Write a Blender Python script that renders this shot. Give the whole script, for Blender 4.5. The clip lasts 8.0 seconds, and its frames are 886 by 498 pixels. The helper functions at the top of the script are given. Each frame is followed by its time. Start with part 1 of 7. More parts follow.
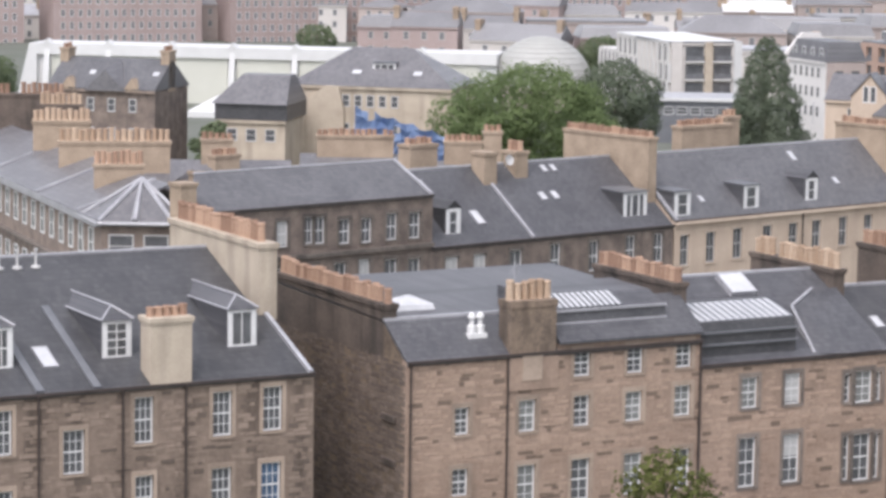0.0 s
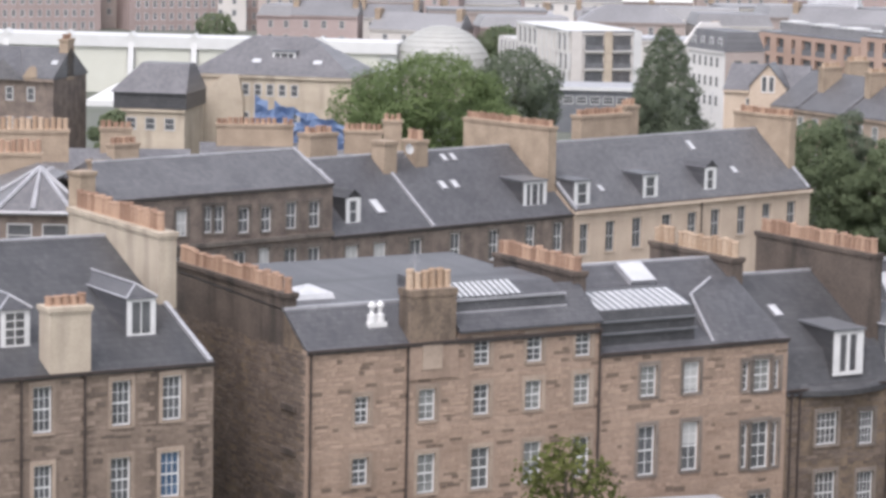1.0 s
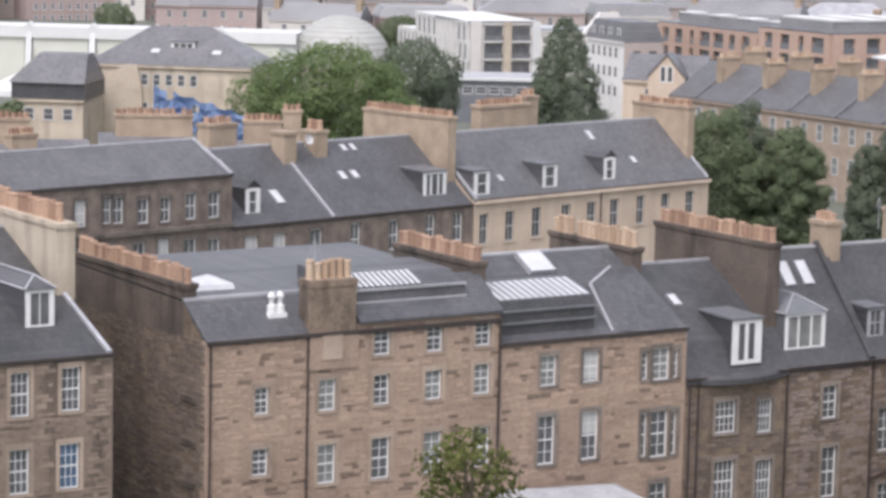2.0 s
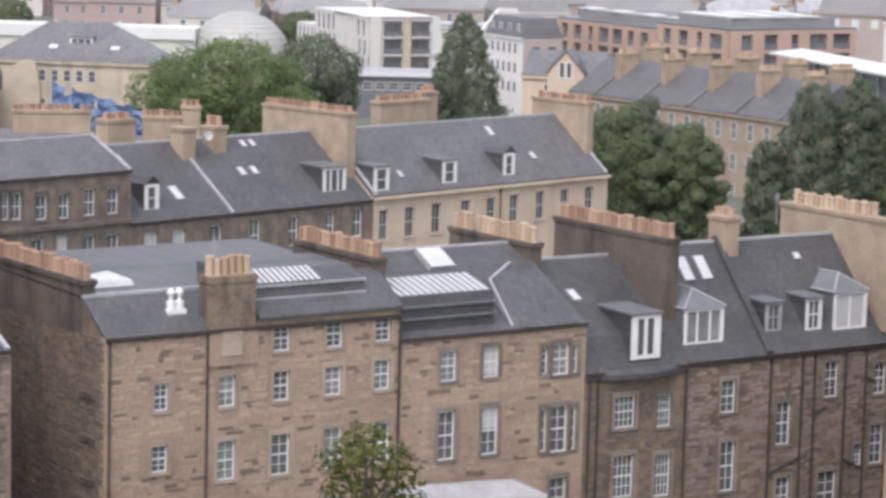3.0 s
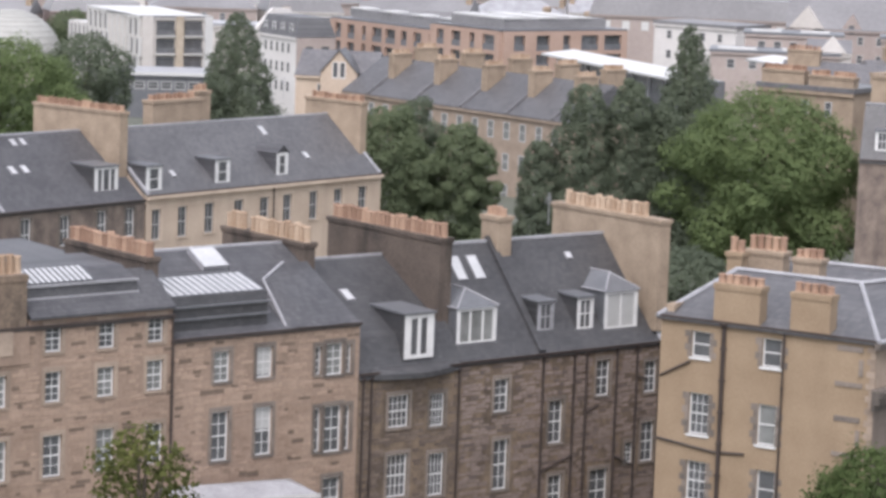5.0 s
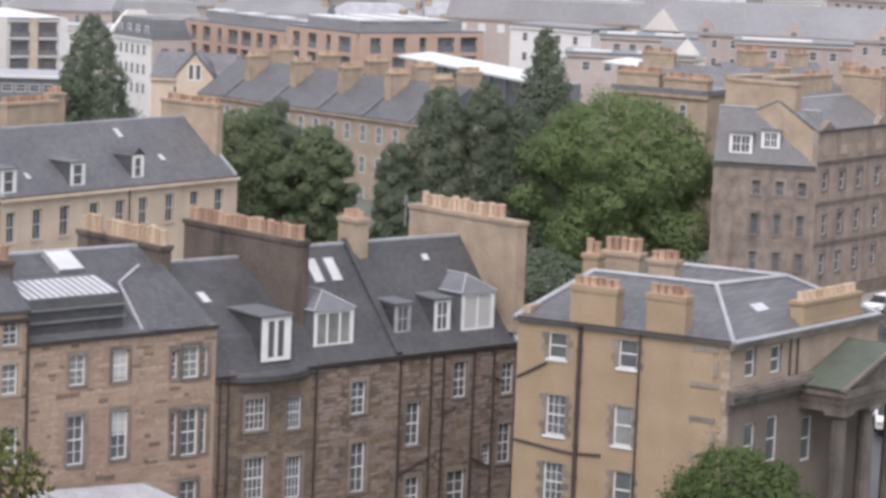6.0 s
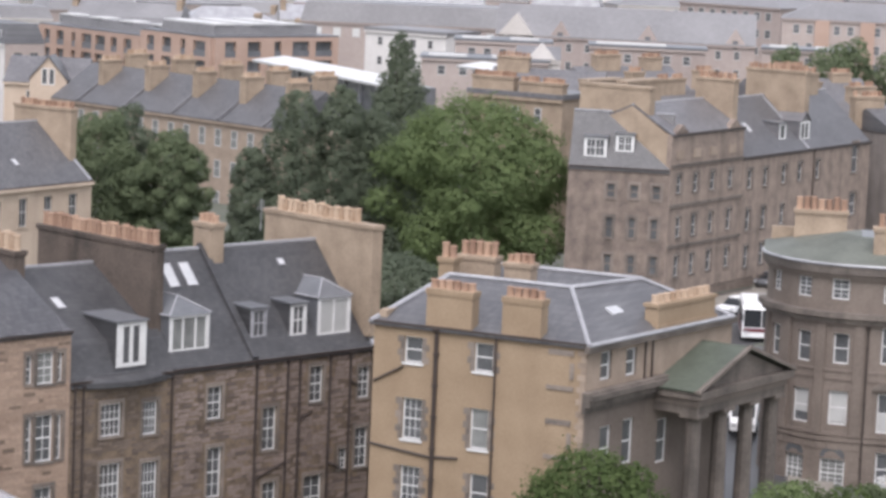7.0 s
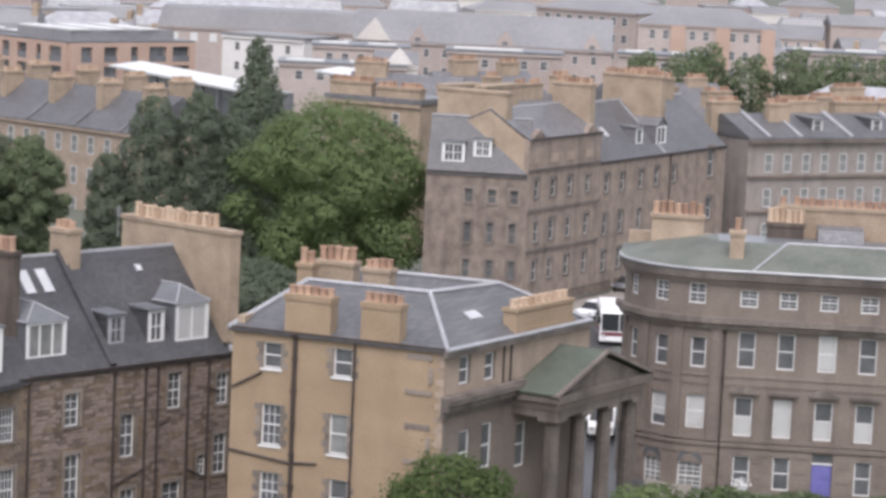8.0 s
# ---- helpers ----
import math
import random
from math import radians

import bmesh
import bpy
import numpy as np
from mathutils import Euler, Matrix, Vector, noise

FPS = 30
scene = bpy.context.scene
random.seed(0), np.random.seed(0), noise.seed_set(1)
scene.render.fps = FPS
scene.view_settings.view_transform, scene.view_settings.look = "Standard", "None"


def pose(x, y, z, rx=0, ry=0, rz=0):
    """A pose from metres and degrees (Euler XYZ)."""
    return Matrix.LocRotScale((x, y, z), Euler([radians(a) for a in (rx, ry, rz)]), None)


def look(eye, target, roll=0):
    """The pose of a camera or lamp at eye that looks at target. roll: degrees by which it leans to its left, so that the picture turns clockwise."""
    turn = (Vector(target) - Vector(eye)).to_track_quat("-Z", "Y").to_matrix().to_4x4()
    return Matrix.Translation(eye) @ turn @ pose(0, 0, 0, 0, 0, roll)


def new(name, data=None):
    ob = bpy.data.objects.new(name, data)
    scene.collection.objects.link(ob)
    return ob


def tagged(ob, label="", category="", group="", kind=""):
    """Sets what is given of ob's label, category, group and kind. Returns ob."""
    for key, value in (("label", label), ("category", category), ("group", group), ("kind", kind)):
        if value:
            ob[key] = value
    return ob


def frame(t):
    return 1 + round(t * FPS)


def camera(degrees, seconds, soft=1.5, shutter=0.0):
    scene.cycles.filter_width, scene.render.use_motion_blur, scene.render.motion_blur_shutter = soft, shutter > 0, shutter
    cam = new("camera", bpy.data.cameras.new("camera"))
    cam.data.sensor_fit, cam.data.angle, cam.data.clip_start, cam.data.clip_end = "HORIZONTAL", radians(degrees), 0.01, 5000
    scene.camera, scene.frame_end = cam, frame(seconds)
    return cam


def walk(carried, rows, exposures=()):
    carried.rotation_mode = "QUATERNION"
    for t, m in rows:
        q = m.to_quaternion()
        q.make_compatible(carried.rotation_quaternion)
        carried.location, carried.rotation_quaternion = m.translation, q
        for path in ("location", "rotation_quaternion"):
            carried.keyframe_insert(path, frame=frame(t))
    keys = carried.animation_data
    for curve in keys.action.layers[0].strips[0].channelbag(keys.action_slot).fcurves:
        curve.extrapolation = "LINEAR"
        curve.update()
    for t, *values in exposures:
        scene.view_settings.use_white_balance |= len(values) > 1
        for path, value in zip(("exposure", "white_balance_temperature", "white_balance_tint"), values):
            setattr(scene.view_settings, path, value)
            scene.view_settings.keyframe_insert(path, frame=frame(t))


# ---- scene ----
# ---- camera: stands on the hilltop and turns to the right ----
EYE = 37.0
cam = camera(17.812, 8.0, soft=3.3)
ROWS = [
    (0.0, 0.000, -7.600, -0.900),
    (0.5, -1.010, -7.682, -1.007),
    (1.0, -2.009, -7.786, -1.166),
    (1.5, -3.020, -7.894, -1.240),
    (3.0, -6.062, -7.977, -1.490),
    (3.5, -7.079, -7.952, -1.597),
    (4.0, -8.150, -7.923, -1.769),
    (5.5, -12.023, -7.772, -2.195),
    (6.0, -13.515, -7.684, -2.297),
    (6.5, -14.982, -7.587, -2.385),
    (7.0, -16.440, -7.480, -2.470),
    (7.5, -17.872, -7.363, -2.601),
    (8.0, -19.318, -7.250, -2.611),
]
walk(cam, [(t, pose(0, 0, EYE, 90 + pitch, roll, yaw)) for t, yaw, pitch, roll in ROWS], [(0.0, 1.02, 6450, 14), (8.0, 0.92, 6450, 14)])

# ---- overcast daylight ----
SUN_ELEV, SUN_TURN = radians(58), radians(200)
world = bpy.data.worlds.new("overcast_sky")
scene.world = world
world.use_nodes = True
wn = world.node_tree
wn.nodes.clear()
sky = wn.nodes.new("ShaderNodeTexSky")
sky.sky_type, sky.sun_disc = "NISHITA", False
sky.sun_elevation, sky.sun_rotation = SUN_ELEV, SUN_TURN
sky.air_density, sky.dust_density, sky.ozone_density = 1.0, 2.0, 1.0
grey = wn.nodes.new("ShaderNodeHueSaturation")
grey.inputs["Saturation"].default_value = 0.34
bg = wn.nodes.new("ShaderNodeBackground")
bg.inputs["Strength"].default_value = 0.15
out = wn.nodes.new("ShaderNodeOutputWorld")
wn.links.new(sky.outputs[0], grey.inputs["Color"])
wn.links.new(grey.outputs[0], bg.inputs["Color"])
wn.links.new(bg.outputs[0], out.inputs["Surface"])
sun = new("sun", bpy.data.lights.new("sun", "SUN"))
sun.data.energy, sun.data.angle, sun.data.color = 1.3, radians(40), (1.0, 0.965, 0.97)
sun.matrix_world = look((0, 0, 100), (0.25, 0.58, 99.0))


# ---- materials ----
def material(name, dark, light, rough=0.7, scale=1.0, bump=0.3, fine=9.0, spread=0.0, metal=0.0, streak=0.0, spec=0.5, odd_dark=0.0):
    """Two-scale mottled surface; spread varies it piece by piece; streak adds damp runs."""
    m = bpy.data.materials.new(name)
    m.use_nodes = True
    n, l = m.node_tree.nodes, m.node_tree.links
    bsdf = n["Principled BSDF"]
    co = n.new("ShaderNodeTexCoord")
    big = n.new("ShaderNodeTexNoise")
    big.inputs["Scale"].default_value, big.inputs["Detail"].default_value = scale, 3
    small = n.new("ShaderNodeTexNoise")
    small.inputs["Scale"].default_value, small.inputs["Detail"].default_value = fine * scale, 4
    l.new(co.outputs["Object"], big.inputs["Vector"])
    l.new(co.outputs["Object"], small.inputs["Vector"])
    add = n.new("ShaderNodeMath")
    add.operation = "MULTIPLY_ADD"
    l.new(big.outputs[0], add.inputs[0])
    add.inputs[1].default_value = 0.6
    half = n.new("ShaderNodeMath")
    half.operation = "MULTIPLY"
    half.inputs[1].default_value = 0.4
    l.new(small.outputs[0], half.inputs[0])
    l.new(half.outputs[0], add.inputs[2])
    fac = add.outputs[0]
    if spread:
        info, geo = n.new("ShaderNodeObjectInfo"), n.new("ShaderNodeNewGeometry")
        mix = n.new("ShaderNodeMath")
        l.new(info.outputs["Random"], mix.inputs[0])
        l.new(geo.outputs["Random Per Island"], mix.inputs[1])
        fr = n.new("ShaderNodeMath")
        fr.operation = "FRACT"
        l.new(mix.outputs[0], fr.inputs[0])
        off = n.new("ShaderNodeMath")
        off.operation = "MULTIPLY_ADD"
        l.new(fr.outputs[0], off.inputs[0])
        off.inputs[1].default_value, off.inputs[2].default_value = spread, -spread / 2
        tot = n.new("ShaderNodeMath")
        l.new(off.outputs[0], tot.inputs[0])
        l.new(fac, tot.inputs[1])
        fac = tot.outputs[0]
        odd = n.new("ShaderNodeMath")
        odd.operation = "GREATER_THAN"
        l.new(fr.outputs[0], odd.inputs[0])
        odd.inputs[1].default_value = 0.89
    ramp = n.new("ShaderNodeValToRGB")
    ramp.color_ramp.elements[0].position, ramp.color_ramp.elements[0].color = 0.3, (*dark, 1)
    ramp.color_ramp.elements[1].position, ramp.color_ramp.elements[1].color = 0.7, (*light, 1)
    l.new(fac, ramp.inputs[0])
    col = ramp.outputs[0]
    if spread and odd_dark:
        mo = n.new("ShaderNodeMixRGB")
        mo.blend_type = "MULTIPLY"
        l.new(odd.outputs[0], mo.inputs[0])
        l.new(col, mo.inputs[1])
        mo.inputs[2].default_value = (odd_dark, odd_dark, odd_dark, 1)
        col = mo.outputs[0]
    if streak:
        mp = n.new("ShaderNodeMapping")
        mp.inputs["Scale"].default_value = (0.95, 0.95, 0.13)
        l.new(co.outputs["Object"], mp.inputs[0])
        run = n.new("ShaderNodeTexNoise")
        run.inputs["Scale"].default_value, run.inputs["Detail"].default_value = 0.9, 4
        l.new(mp.outputs[0], run.inputs["Vector"])
        rr = n.new("ShaderNodeValToRGB")
        rr.color_ramp.elements[0].position, rr.color_ramp.elements[1].position = 0.5, 0.68
        l.new(run.outputs[0], rr.inputs[0])
        mul = n.new("ShaderNodeMath")
        mul.operation = "MULTIPLY"
        mul.inputs[1].default_value = streak
        l.new(rr.outputs[0], mul.inputs[0])
        mx = n.new("ShaderNodeMixRGB")
        l.new(mul.outputs[0], mx.inputs[0])
        l.new(col, mx.inputs[1])
        mx.inputs[2].default_value = (dark[0] * 0.35, dark[1] * 0.35, dark[2] * 0.35, 1)
        col = mx.outputs[0]
    l.new(col, bsdf.inputs["Base Color"])
    bsdf.inputs["Roughness"].default_value, bsdf.inputs["Metallic"].default_value = rough, metal
    bsdf.inputs["Specular IOR Level"].default_value = spec
    if bump:
        bp = n.new("ShaderNodeBump")
        bp.inputs["Strength"].default_value, bp.inputs["Distance"].default_value = bump, 0.03
        l.new(small.outputs[0], bp.inputs["Height"])
        l.new(bp.outputs[0], bsdf.inputs["Normal"])
    return m


def slate(name, dark, light, rough, course=0.2):
    """Wet roof slates laid in courses, with patches of moss and replaced slates."""
    m = material(name, dark, light, rough, 0.35, 0.0, 14)
    n, l = m.node_tree.nodes, m.node_tree.links
    bsdf = n["Principled BSDF"]
    co = n.new("ShaderNodeTexCoord")
    sep, com = n.new("ShaderNodeSeparateXYZ"), n.new("ShaderNodeCombineXYZ")
    l.new(co.outputs["Object"], sep.inputs[0])
    l.new(sep.outputs["X"], com.inputs["X"])
    l.new(sep.outputs["Z"], com.inputs["Y"])
    br = n.new("ShaderNodeTexBrick")
    br.inputs["Scale"].default_value = 1.0
    br.inputs["Brick Width"].default_value, br.inputs["Row Height"].default_value = 0.3, course
    br.inputs["Mortar Size"].default_value, br.inputs["Mortar Smooth"].default_value = 0.014, 0.4
    br.inputs["Color1"].default_value, br.inputs["Color2"].default_value = (0.74, 0.74, 0.76, 1), (1.2, 1.18, 1.15, 1)
    br.inputs["Mortar"].default_value = (0.55, 0.55, 0.55, 1)
    l.new(com.outputs[0], br.inputs["Vector"])
    mul = n.new("ShaderNodeMixRGB")
    mul.blend_type = "MULTIPLY"
    mul.inputs[0].default_value = 0.8
    old = bsdf.inputs["Base Color"].links[0].from_socket
    l.new(old, mul.inputs[1])
    l.new(br.outputs["Color"], mul.inputs[2])
    l.new(mul.outputs[0], bsdf.inputs["Base Color"])
    bp = n.new("ShaderNodeBump")
    bp.inputs["Strength"].default_value, bp.inputs["Distance"].default_value = 0.5, 0.01
    l.new(br.outputs["Fac"], bp.inputs["Height"])
    bp.invert = True
    l.new(bp.outputs[0], bsdf.inputs["Normal"])
    return m


def glass_material(name, tint, rough=0.06):
    """Window glass before a dark room: dark and mirror-like."""
    m = bpy.data.materials.new(name)
    m.use_nodes = True
    n, l = m.node_tree.nodes, m.node_tree.links
    b = n["Principled BSDF"]
    co, no, rp = n.new("ShaderNodeTexCoord"), n.new("ShaderNodeTexNoise"), n.new("ShaderNodeValToRGB")
    no.inputs["Scale"].default_value = 0.9
    l.new(co.outputs["Object"], no.inputs["Vector"])
    rp.color_ramp.elements[0].color = (tint[0] * 0.5, tint[1] * 0.5, tint[2] * 0.5, 1)
    rp.color_ramp.elements[1].color = (tint[0] * 1.8, tint[1] * 1.8, tint[2] * 1.8, 1)
    l.new(no.outputs[0], rp.inputs[0])
    l.new(rp.outputs[0], b.inputs["Base Color"])
    b.inputs["Roughness"].default_value = rough
    b.inputs["Specular IOR Level"].default_value = 0.8
    return m


RUBBLE = material("rubble_stone", (0.205, 0.143, 0.106), (0.375, 0.276, 0.21), 0.85, 0.35, 0.5, 10, 0.17, odd_dark=0.42)
RUBBLE_DAMP = material("damp_rubble_stone", (0.13, 0.098, 0.076), (0.27, 0.208, 0.165), 0.85, 0.35, 0.5, 10, 0.22, odd_dark=0.45)
RUBBLE_GREY = material("grey-brown_rubble_stone", (0.122, 0.093, 0.081), (0.25, 0.196, 0.17), 0.85, 0.35, 0.5, 10, 0.18, odd_dark=0.5)
RUBBLE_DARK = material("dark_rubble_stone", (0.078, 0.06, 0.05), (0.185, 0.142, 0.115), 0.85, 0.35, 0.5, 10, 0.26, odd_dark=0.6)
MORTAR = material("lime_mortar_wall", (0.205, 0.145, 0.109), (0.36, 0.266, 0.204), 0.85, 0.35, 0.5, 12, 0, 0, 0.3)
MORTAR_DAMP = material("damp_mortar_wall", (0.12, 0.09, 0.07), (0.25, 0.19, 0.15), 0.85, 0.4, 0.5, 10, 0, 0, 0.75)
MORTAR_DARK = material("dark_mortar_wall", (0.06, 0.047, 0.038), (0.235, 0.172, 0.12), 0.85, 0.8, 0.5, 5, 0, 0, 0.35)
DRESSED = material("dressed_sandstone", (0.205, 0.158, 0.122), (0.355, 0.28, 0.22), 0.75, 0.8, 0.3, 10, 0.3)
DRESSED_DARK = material("weathered_sandstone_margin", (0.10, 0.085, 0.075), (0.24, 0.20, 0.17), 0.75, 0.8, 0.3, 10, 0.3)
ASHLAR = material("grey_ashlar", (0.12, 0.096, 0.08), (0.205, 0.168, 0.142), 0.75, 0.35, 0.2, 14, 0.15, 0, 0.25)
ASHLAR_DARK = material("dark_streaked_ashlar", (0.075, 0.064, 0.056), (0.19, 0.16, 0.137), 0.75, 0.35, 0.3, 14, 0.2, 0, 0.5)
CREAM = material("cleaned_cream_sandstone", (0.39, 0.305, 0.235), (0.54, 0.44, 0.35), 0.8, 0.4, 0.2, 14, 0.12, 0, 0.12)
BROWN = material("brown_sandstone", (0.11, 0.087, 0.075), (0.29, 0.228, 0.187), 0.8, 0.9, 0.3, 7, 0.2, 0, 0.3)
HARL = material("ochre_harl_render", (0.228, 0.163, 0.105), (0.325, 0.243, 0.163), 0.9, 0.5, 0.3, 14, 0, 0, 0.06)
PALE_RENDER = material("pale_render", (0.34, 0.285, 0.22), (0.50, 0.43, 0.345), 0.9, 0.5, 0.2, 18, 0, 0, 0.3)
STACK = material("chimney_sandstone", (0.225, 0.172, 0.125), (0.39, 0.305, 0.225), 0.85, 0.7, 0.3, 9, 0.12, 0, 0.12)
STACK_DARK = material("sooted_chimney_stone", (0.05, 0.041, 0.036), (0.15, 0.115, 0.092), 0.85, 0.5, 0.4, 10, 0.1, 0, 0.6)
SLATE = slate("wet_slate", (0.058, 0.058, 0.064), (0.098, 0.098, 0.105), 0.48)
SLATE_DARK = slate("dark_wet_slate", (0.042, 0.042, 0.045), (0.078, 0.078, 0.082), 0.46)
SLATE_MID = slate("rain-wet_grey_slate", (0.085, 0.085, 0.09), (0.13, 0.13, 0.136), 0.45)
# Slate of the farther roofs, its colour lightened in place of haze.
SLATE_FAR = slate("hazed_slate", (0.11, 0.108, 0.114), (0.17, 0.167, 0.174), 0.4)
LEAD = material("wet_lead_sheet", (0.22, 0.22, 0.23), (0.40, 0.40, 0.42), 0.35, 0.6, 0.1, 8)
GREEN_LEAD = material("green_stained_lead", (0.075, 0.082, 0.068), (0.145, 0.154, 0.13), 0.6, 0.4, 0.1, 8)
ZINC = material("grey_zinc_sheet", (0.10, 0.105, 0.115), (0.16, 0.165, 0.175), 0.4, 0.5, 0.1, 8)
TERRACOTTA = material("terracotta", (0.23, 0.14, 0.097), (0.39, 0.262, 0.185), 0.8, 1.2, 0.2, 8, 0.5)
BUFF_CLAY = material("buff_fireclay", (0.31, 0.215, 0.145), (0.47, 0.36, 0.265), 0.8, 1.2, 0.2, 8, 0.4)
WHITE = material("white_gloss_paint", (0.56, 0.555, 0.55), (0.7, 0.7, 0.69), 0.4, 1.5, 0.0, 8)
FADED = material("faded_white_paint", (0.36, 0.355, 0.345), (0.5, 0.495, 0.485), 0.5, 1.5, 0.0, 8)
MOSSY_LEAD = material("mossy_dark_lead", (0.05, 0.06, 0.045), (0.10, 0.115, 0.09), 0.5, 0.5, 0.1, 8)
PIPE = material("cast_iron_pipe", (0.03, 0.022, 0.02), (0.06, 0.045, 0.04), 0.5, 1.5, 0.1, 8)
# Tint raised so the pane colour imitates some reflected sky.
GLASS = glass_material("dark_window_glass", (0.085, 0.088, 0.092))
GLASS_PALE = glass_material("curtained_window_glass", (0.17, 0.175, 0.17), 0.2)
GLASS_BLUE = glass_material("blue_curtained_glass", (0.06, 0.10, 0.16), 0.15)
ROOFLIGHT = material("frosted_rooflight", (0.4, 0.41, 0.42), (0.54, 0.54, 0.55), 0.15, 0.8, 0.0, 8)
BLIND = material("white_blind", (0.36, 0.36, 0.35), (0.45, 0.45, 0.44), 0.7, 1.0, 0.1, 12)
BARK = material("bark", (0.05, 0.04, 0.03), (0.12, 0.1, 0.08), 0.9, 2.0, 0.5, 6)
GRASS = material("rough_grass", (0.075, 0.085, 0.06), (0.13, 0.135, 0.115), 0.9, 0.08, 0.3, 30)
ASPHALT = material("wet_asphalt", (0.04, 0.04, 0.042), (0.075, 0.075, 0.078), 0.4, 0.2, 0.1, 20)
PAVING = material("sandstone_paving", (0.16, 0.14, 0.12), (0.26, 0.24, 0.21), 0.6, 0.5, 0.1, 12)
BRICK = material("red_brick_panels", (0.33, 0.225, 0.175), (0.43, 0.31, 0.25), 0.8, 0.2, 0.2, 20, 0.1)
# Pink stone with distance haze washed into its colour.
PINK = material("hazed_pink_sandstone", (0.245, 0.188, 0.175), (0.375, 0.298, 0.28), 0.8, 0.1, 0.2, 20, 0.15)
CONCRETE = material("pale_concrete_fin", (0.46, 0.45, 0.43), (0.56, 0.55, 0.53), 0.7, 0.3, 0.1, 12)
PANEL = material("translucent_cream_panel", (0.47, 0.47, 0.41), (0.54, 0.54, 0.48), 0.5, 0.06, 0.0, 6)
MEMBRANE = material("white_membrane", (0.5, 0.5, 0.49), (0.58, 0.58, 0.57), 0.5, 0.1, 0.0, 6)
DOME_GREY = material("ribbed_grey_dome_cladding", (0.30, 0.30, 0.28), (0.37, 0.37, 0.35), 0.6, 0.1, 0.0, 6)
TARP = material("blue_scaffold_sheeting", (0.14, 0.22, 0.40), (0.27, 0.36, 0.52), 0.6, 0.7, 0.4, 5)
DOOR_BLUE = material("violet_blue_door_paint", (0.11, 0.105, 0.3), (0.17, 0.16, 0.4), 0.5, 1.0, 0.05, 8)
BUS_WHITE = material("white_coachwork", (0.75, 0.75, 0.74), (0.82, 0.82, 0.82), 0.3, 0.5, 0.0, 6)
MAROON = material("maroon_coachwork", (0.10, 0.02, 0.03), (0.16, 0.03, 0.04), 0.3, 0.5, 0.0, 6)
TINTED = material("tinted_vehicle_glass", (0.02, 0.022, 0.025), (0.035, 0.037, 0.04), 0.35, 0.5, 0.0, 6, spec=0.2)
RUBBER = material("black_rubber", (0.015, 0.015, 0.015), (0.03, 0.03, 0.03), 0.8, 2.0, 0.1, 8)
WOOD = material("brown_timber", (0.16, 0.09, 0.05), (0.27, 0.17, 0.1), 0.7, 2.0, 0.2, 8)


def leaf_material(name, dark, light):
    m = material(name, dark, light, 0.7, 0.3, 0.0, 3, 0.14)
    n, l = m.node_tree.nodes, m.node_tree.links
    bsdf = n["Principled BSDF"]
    bsdf.inputs["Specular IOR Level"].default_value = 0.12
    thin, both = n.new("ShaderNodeBsdfTranslucent"), n.new("ShaderNodeMixShader")
    both.inputs[0].default_value = 0.5
    l.new(bsdf.inputs["Base Color"].links[0].from_socket, thin.inputs["Color"])
    l.new(bsdf.outputs[0], both.inputs[1])
    l.new(thin.outputs[0], both.inputs[2])
    l.new(both.outputs[0], n["Material Output"].inputs["Surface"])
    return m


# Light, mid and dark greens are lifted to make up for missing haze.
LEAF_LIGHT = leaf_material("light_green_leaf", (0.125, 0.17, 0.078), (0.2, 0.255, 0.115))
LEAF_NEAR = leaf_material("olive_green_leaf", (0.055, 0.07, 0.024), (0.19, 0.2, 0.07))
LEAF_NEAR_DARK = leaf_material("summer_green_leaf", (0.06, 0.092, 0.035), (0.135, 0.178, 0.07))
LEAF_MID = leaf_material("green_leaf", (0.132, 0.166, 0.1), (0.198, 0.238, 0.138))
LEAF_DARK = leaf_material("dark_green_leaf", (0.122, 0.148, 0.106), (0.178, 0.208, 0.144))


# ---- building blocks ----
def bent(bm, r):
    """Rounds what lies left of the corner x = 0 into a bow of radius r."""
    for v in bm.verts:
        if v.co.x < 0:
            a, d = -v.co.x / r, r - v.co.y
            v.co.x, v.co.y = -d * math.sin(a), r - d * math.cos(a)


def mesh_of(name, bm, mats):
    bmesh.ops.recalc_face_normals(bm, faces=bm.faces)
    me = bpy.data.meshes.new(name)
    bm.to_mesh(me)
    bm.free()
    for m in mats if isinstance(mats, (list, tuple)) else [mats]:
        me.materials.append(m)
    return me


def part(name, bm, mat, parent, label="", bow=0.0):
    if bow:
        bent(bm, bow)
    ob = new(name, mesh_of(name, bm, mat))
    ob.parent = parent
    if label:
        ob["label"] = label
    return ob


def shared(name, me, parent, m=None, label=""):
    ob = new(name, me)
    ob.parent = parent
    if m is not None:
        ob.matrix_basis = m
    if label:
        ob["label"] = label
    return ob


def root(name, m, label, category, group="", kind=""):
    ob = new(name)
    ob.matrix_world = m
    return tagged(ob, label, category, group, kind)


def box(bm, x0, x1, y0, y1, z0, z1, mat=0, cut=0.0):
    """A box; with cut it is sliced along x so that it can be bowed."""
    n = max(1, math.ceil((x1 - x0) / cut)) if cut else 1
    rings = []
    for i in range(n + 1):
        x = x0 + (x1 - x0) * i / n
        rings.append([bm.verts.new(c) for c in ((x, y0, z0), (x, y1, z0), (x, y1, z1), (x, y0, z1))])
    fs = [bm.faces.new(rings[0]), bm.faces.new(rings[-1])]
    for a, b in zip(rings, rings[1:]):
        for k in range(4):
            fs.append(bm.faces.new((a[k], a[(k + 1) % 4], b[(k + 1) % 4], b[k])))
    for f in fs:
        f.material_index = mat


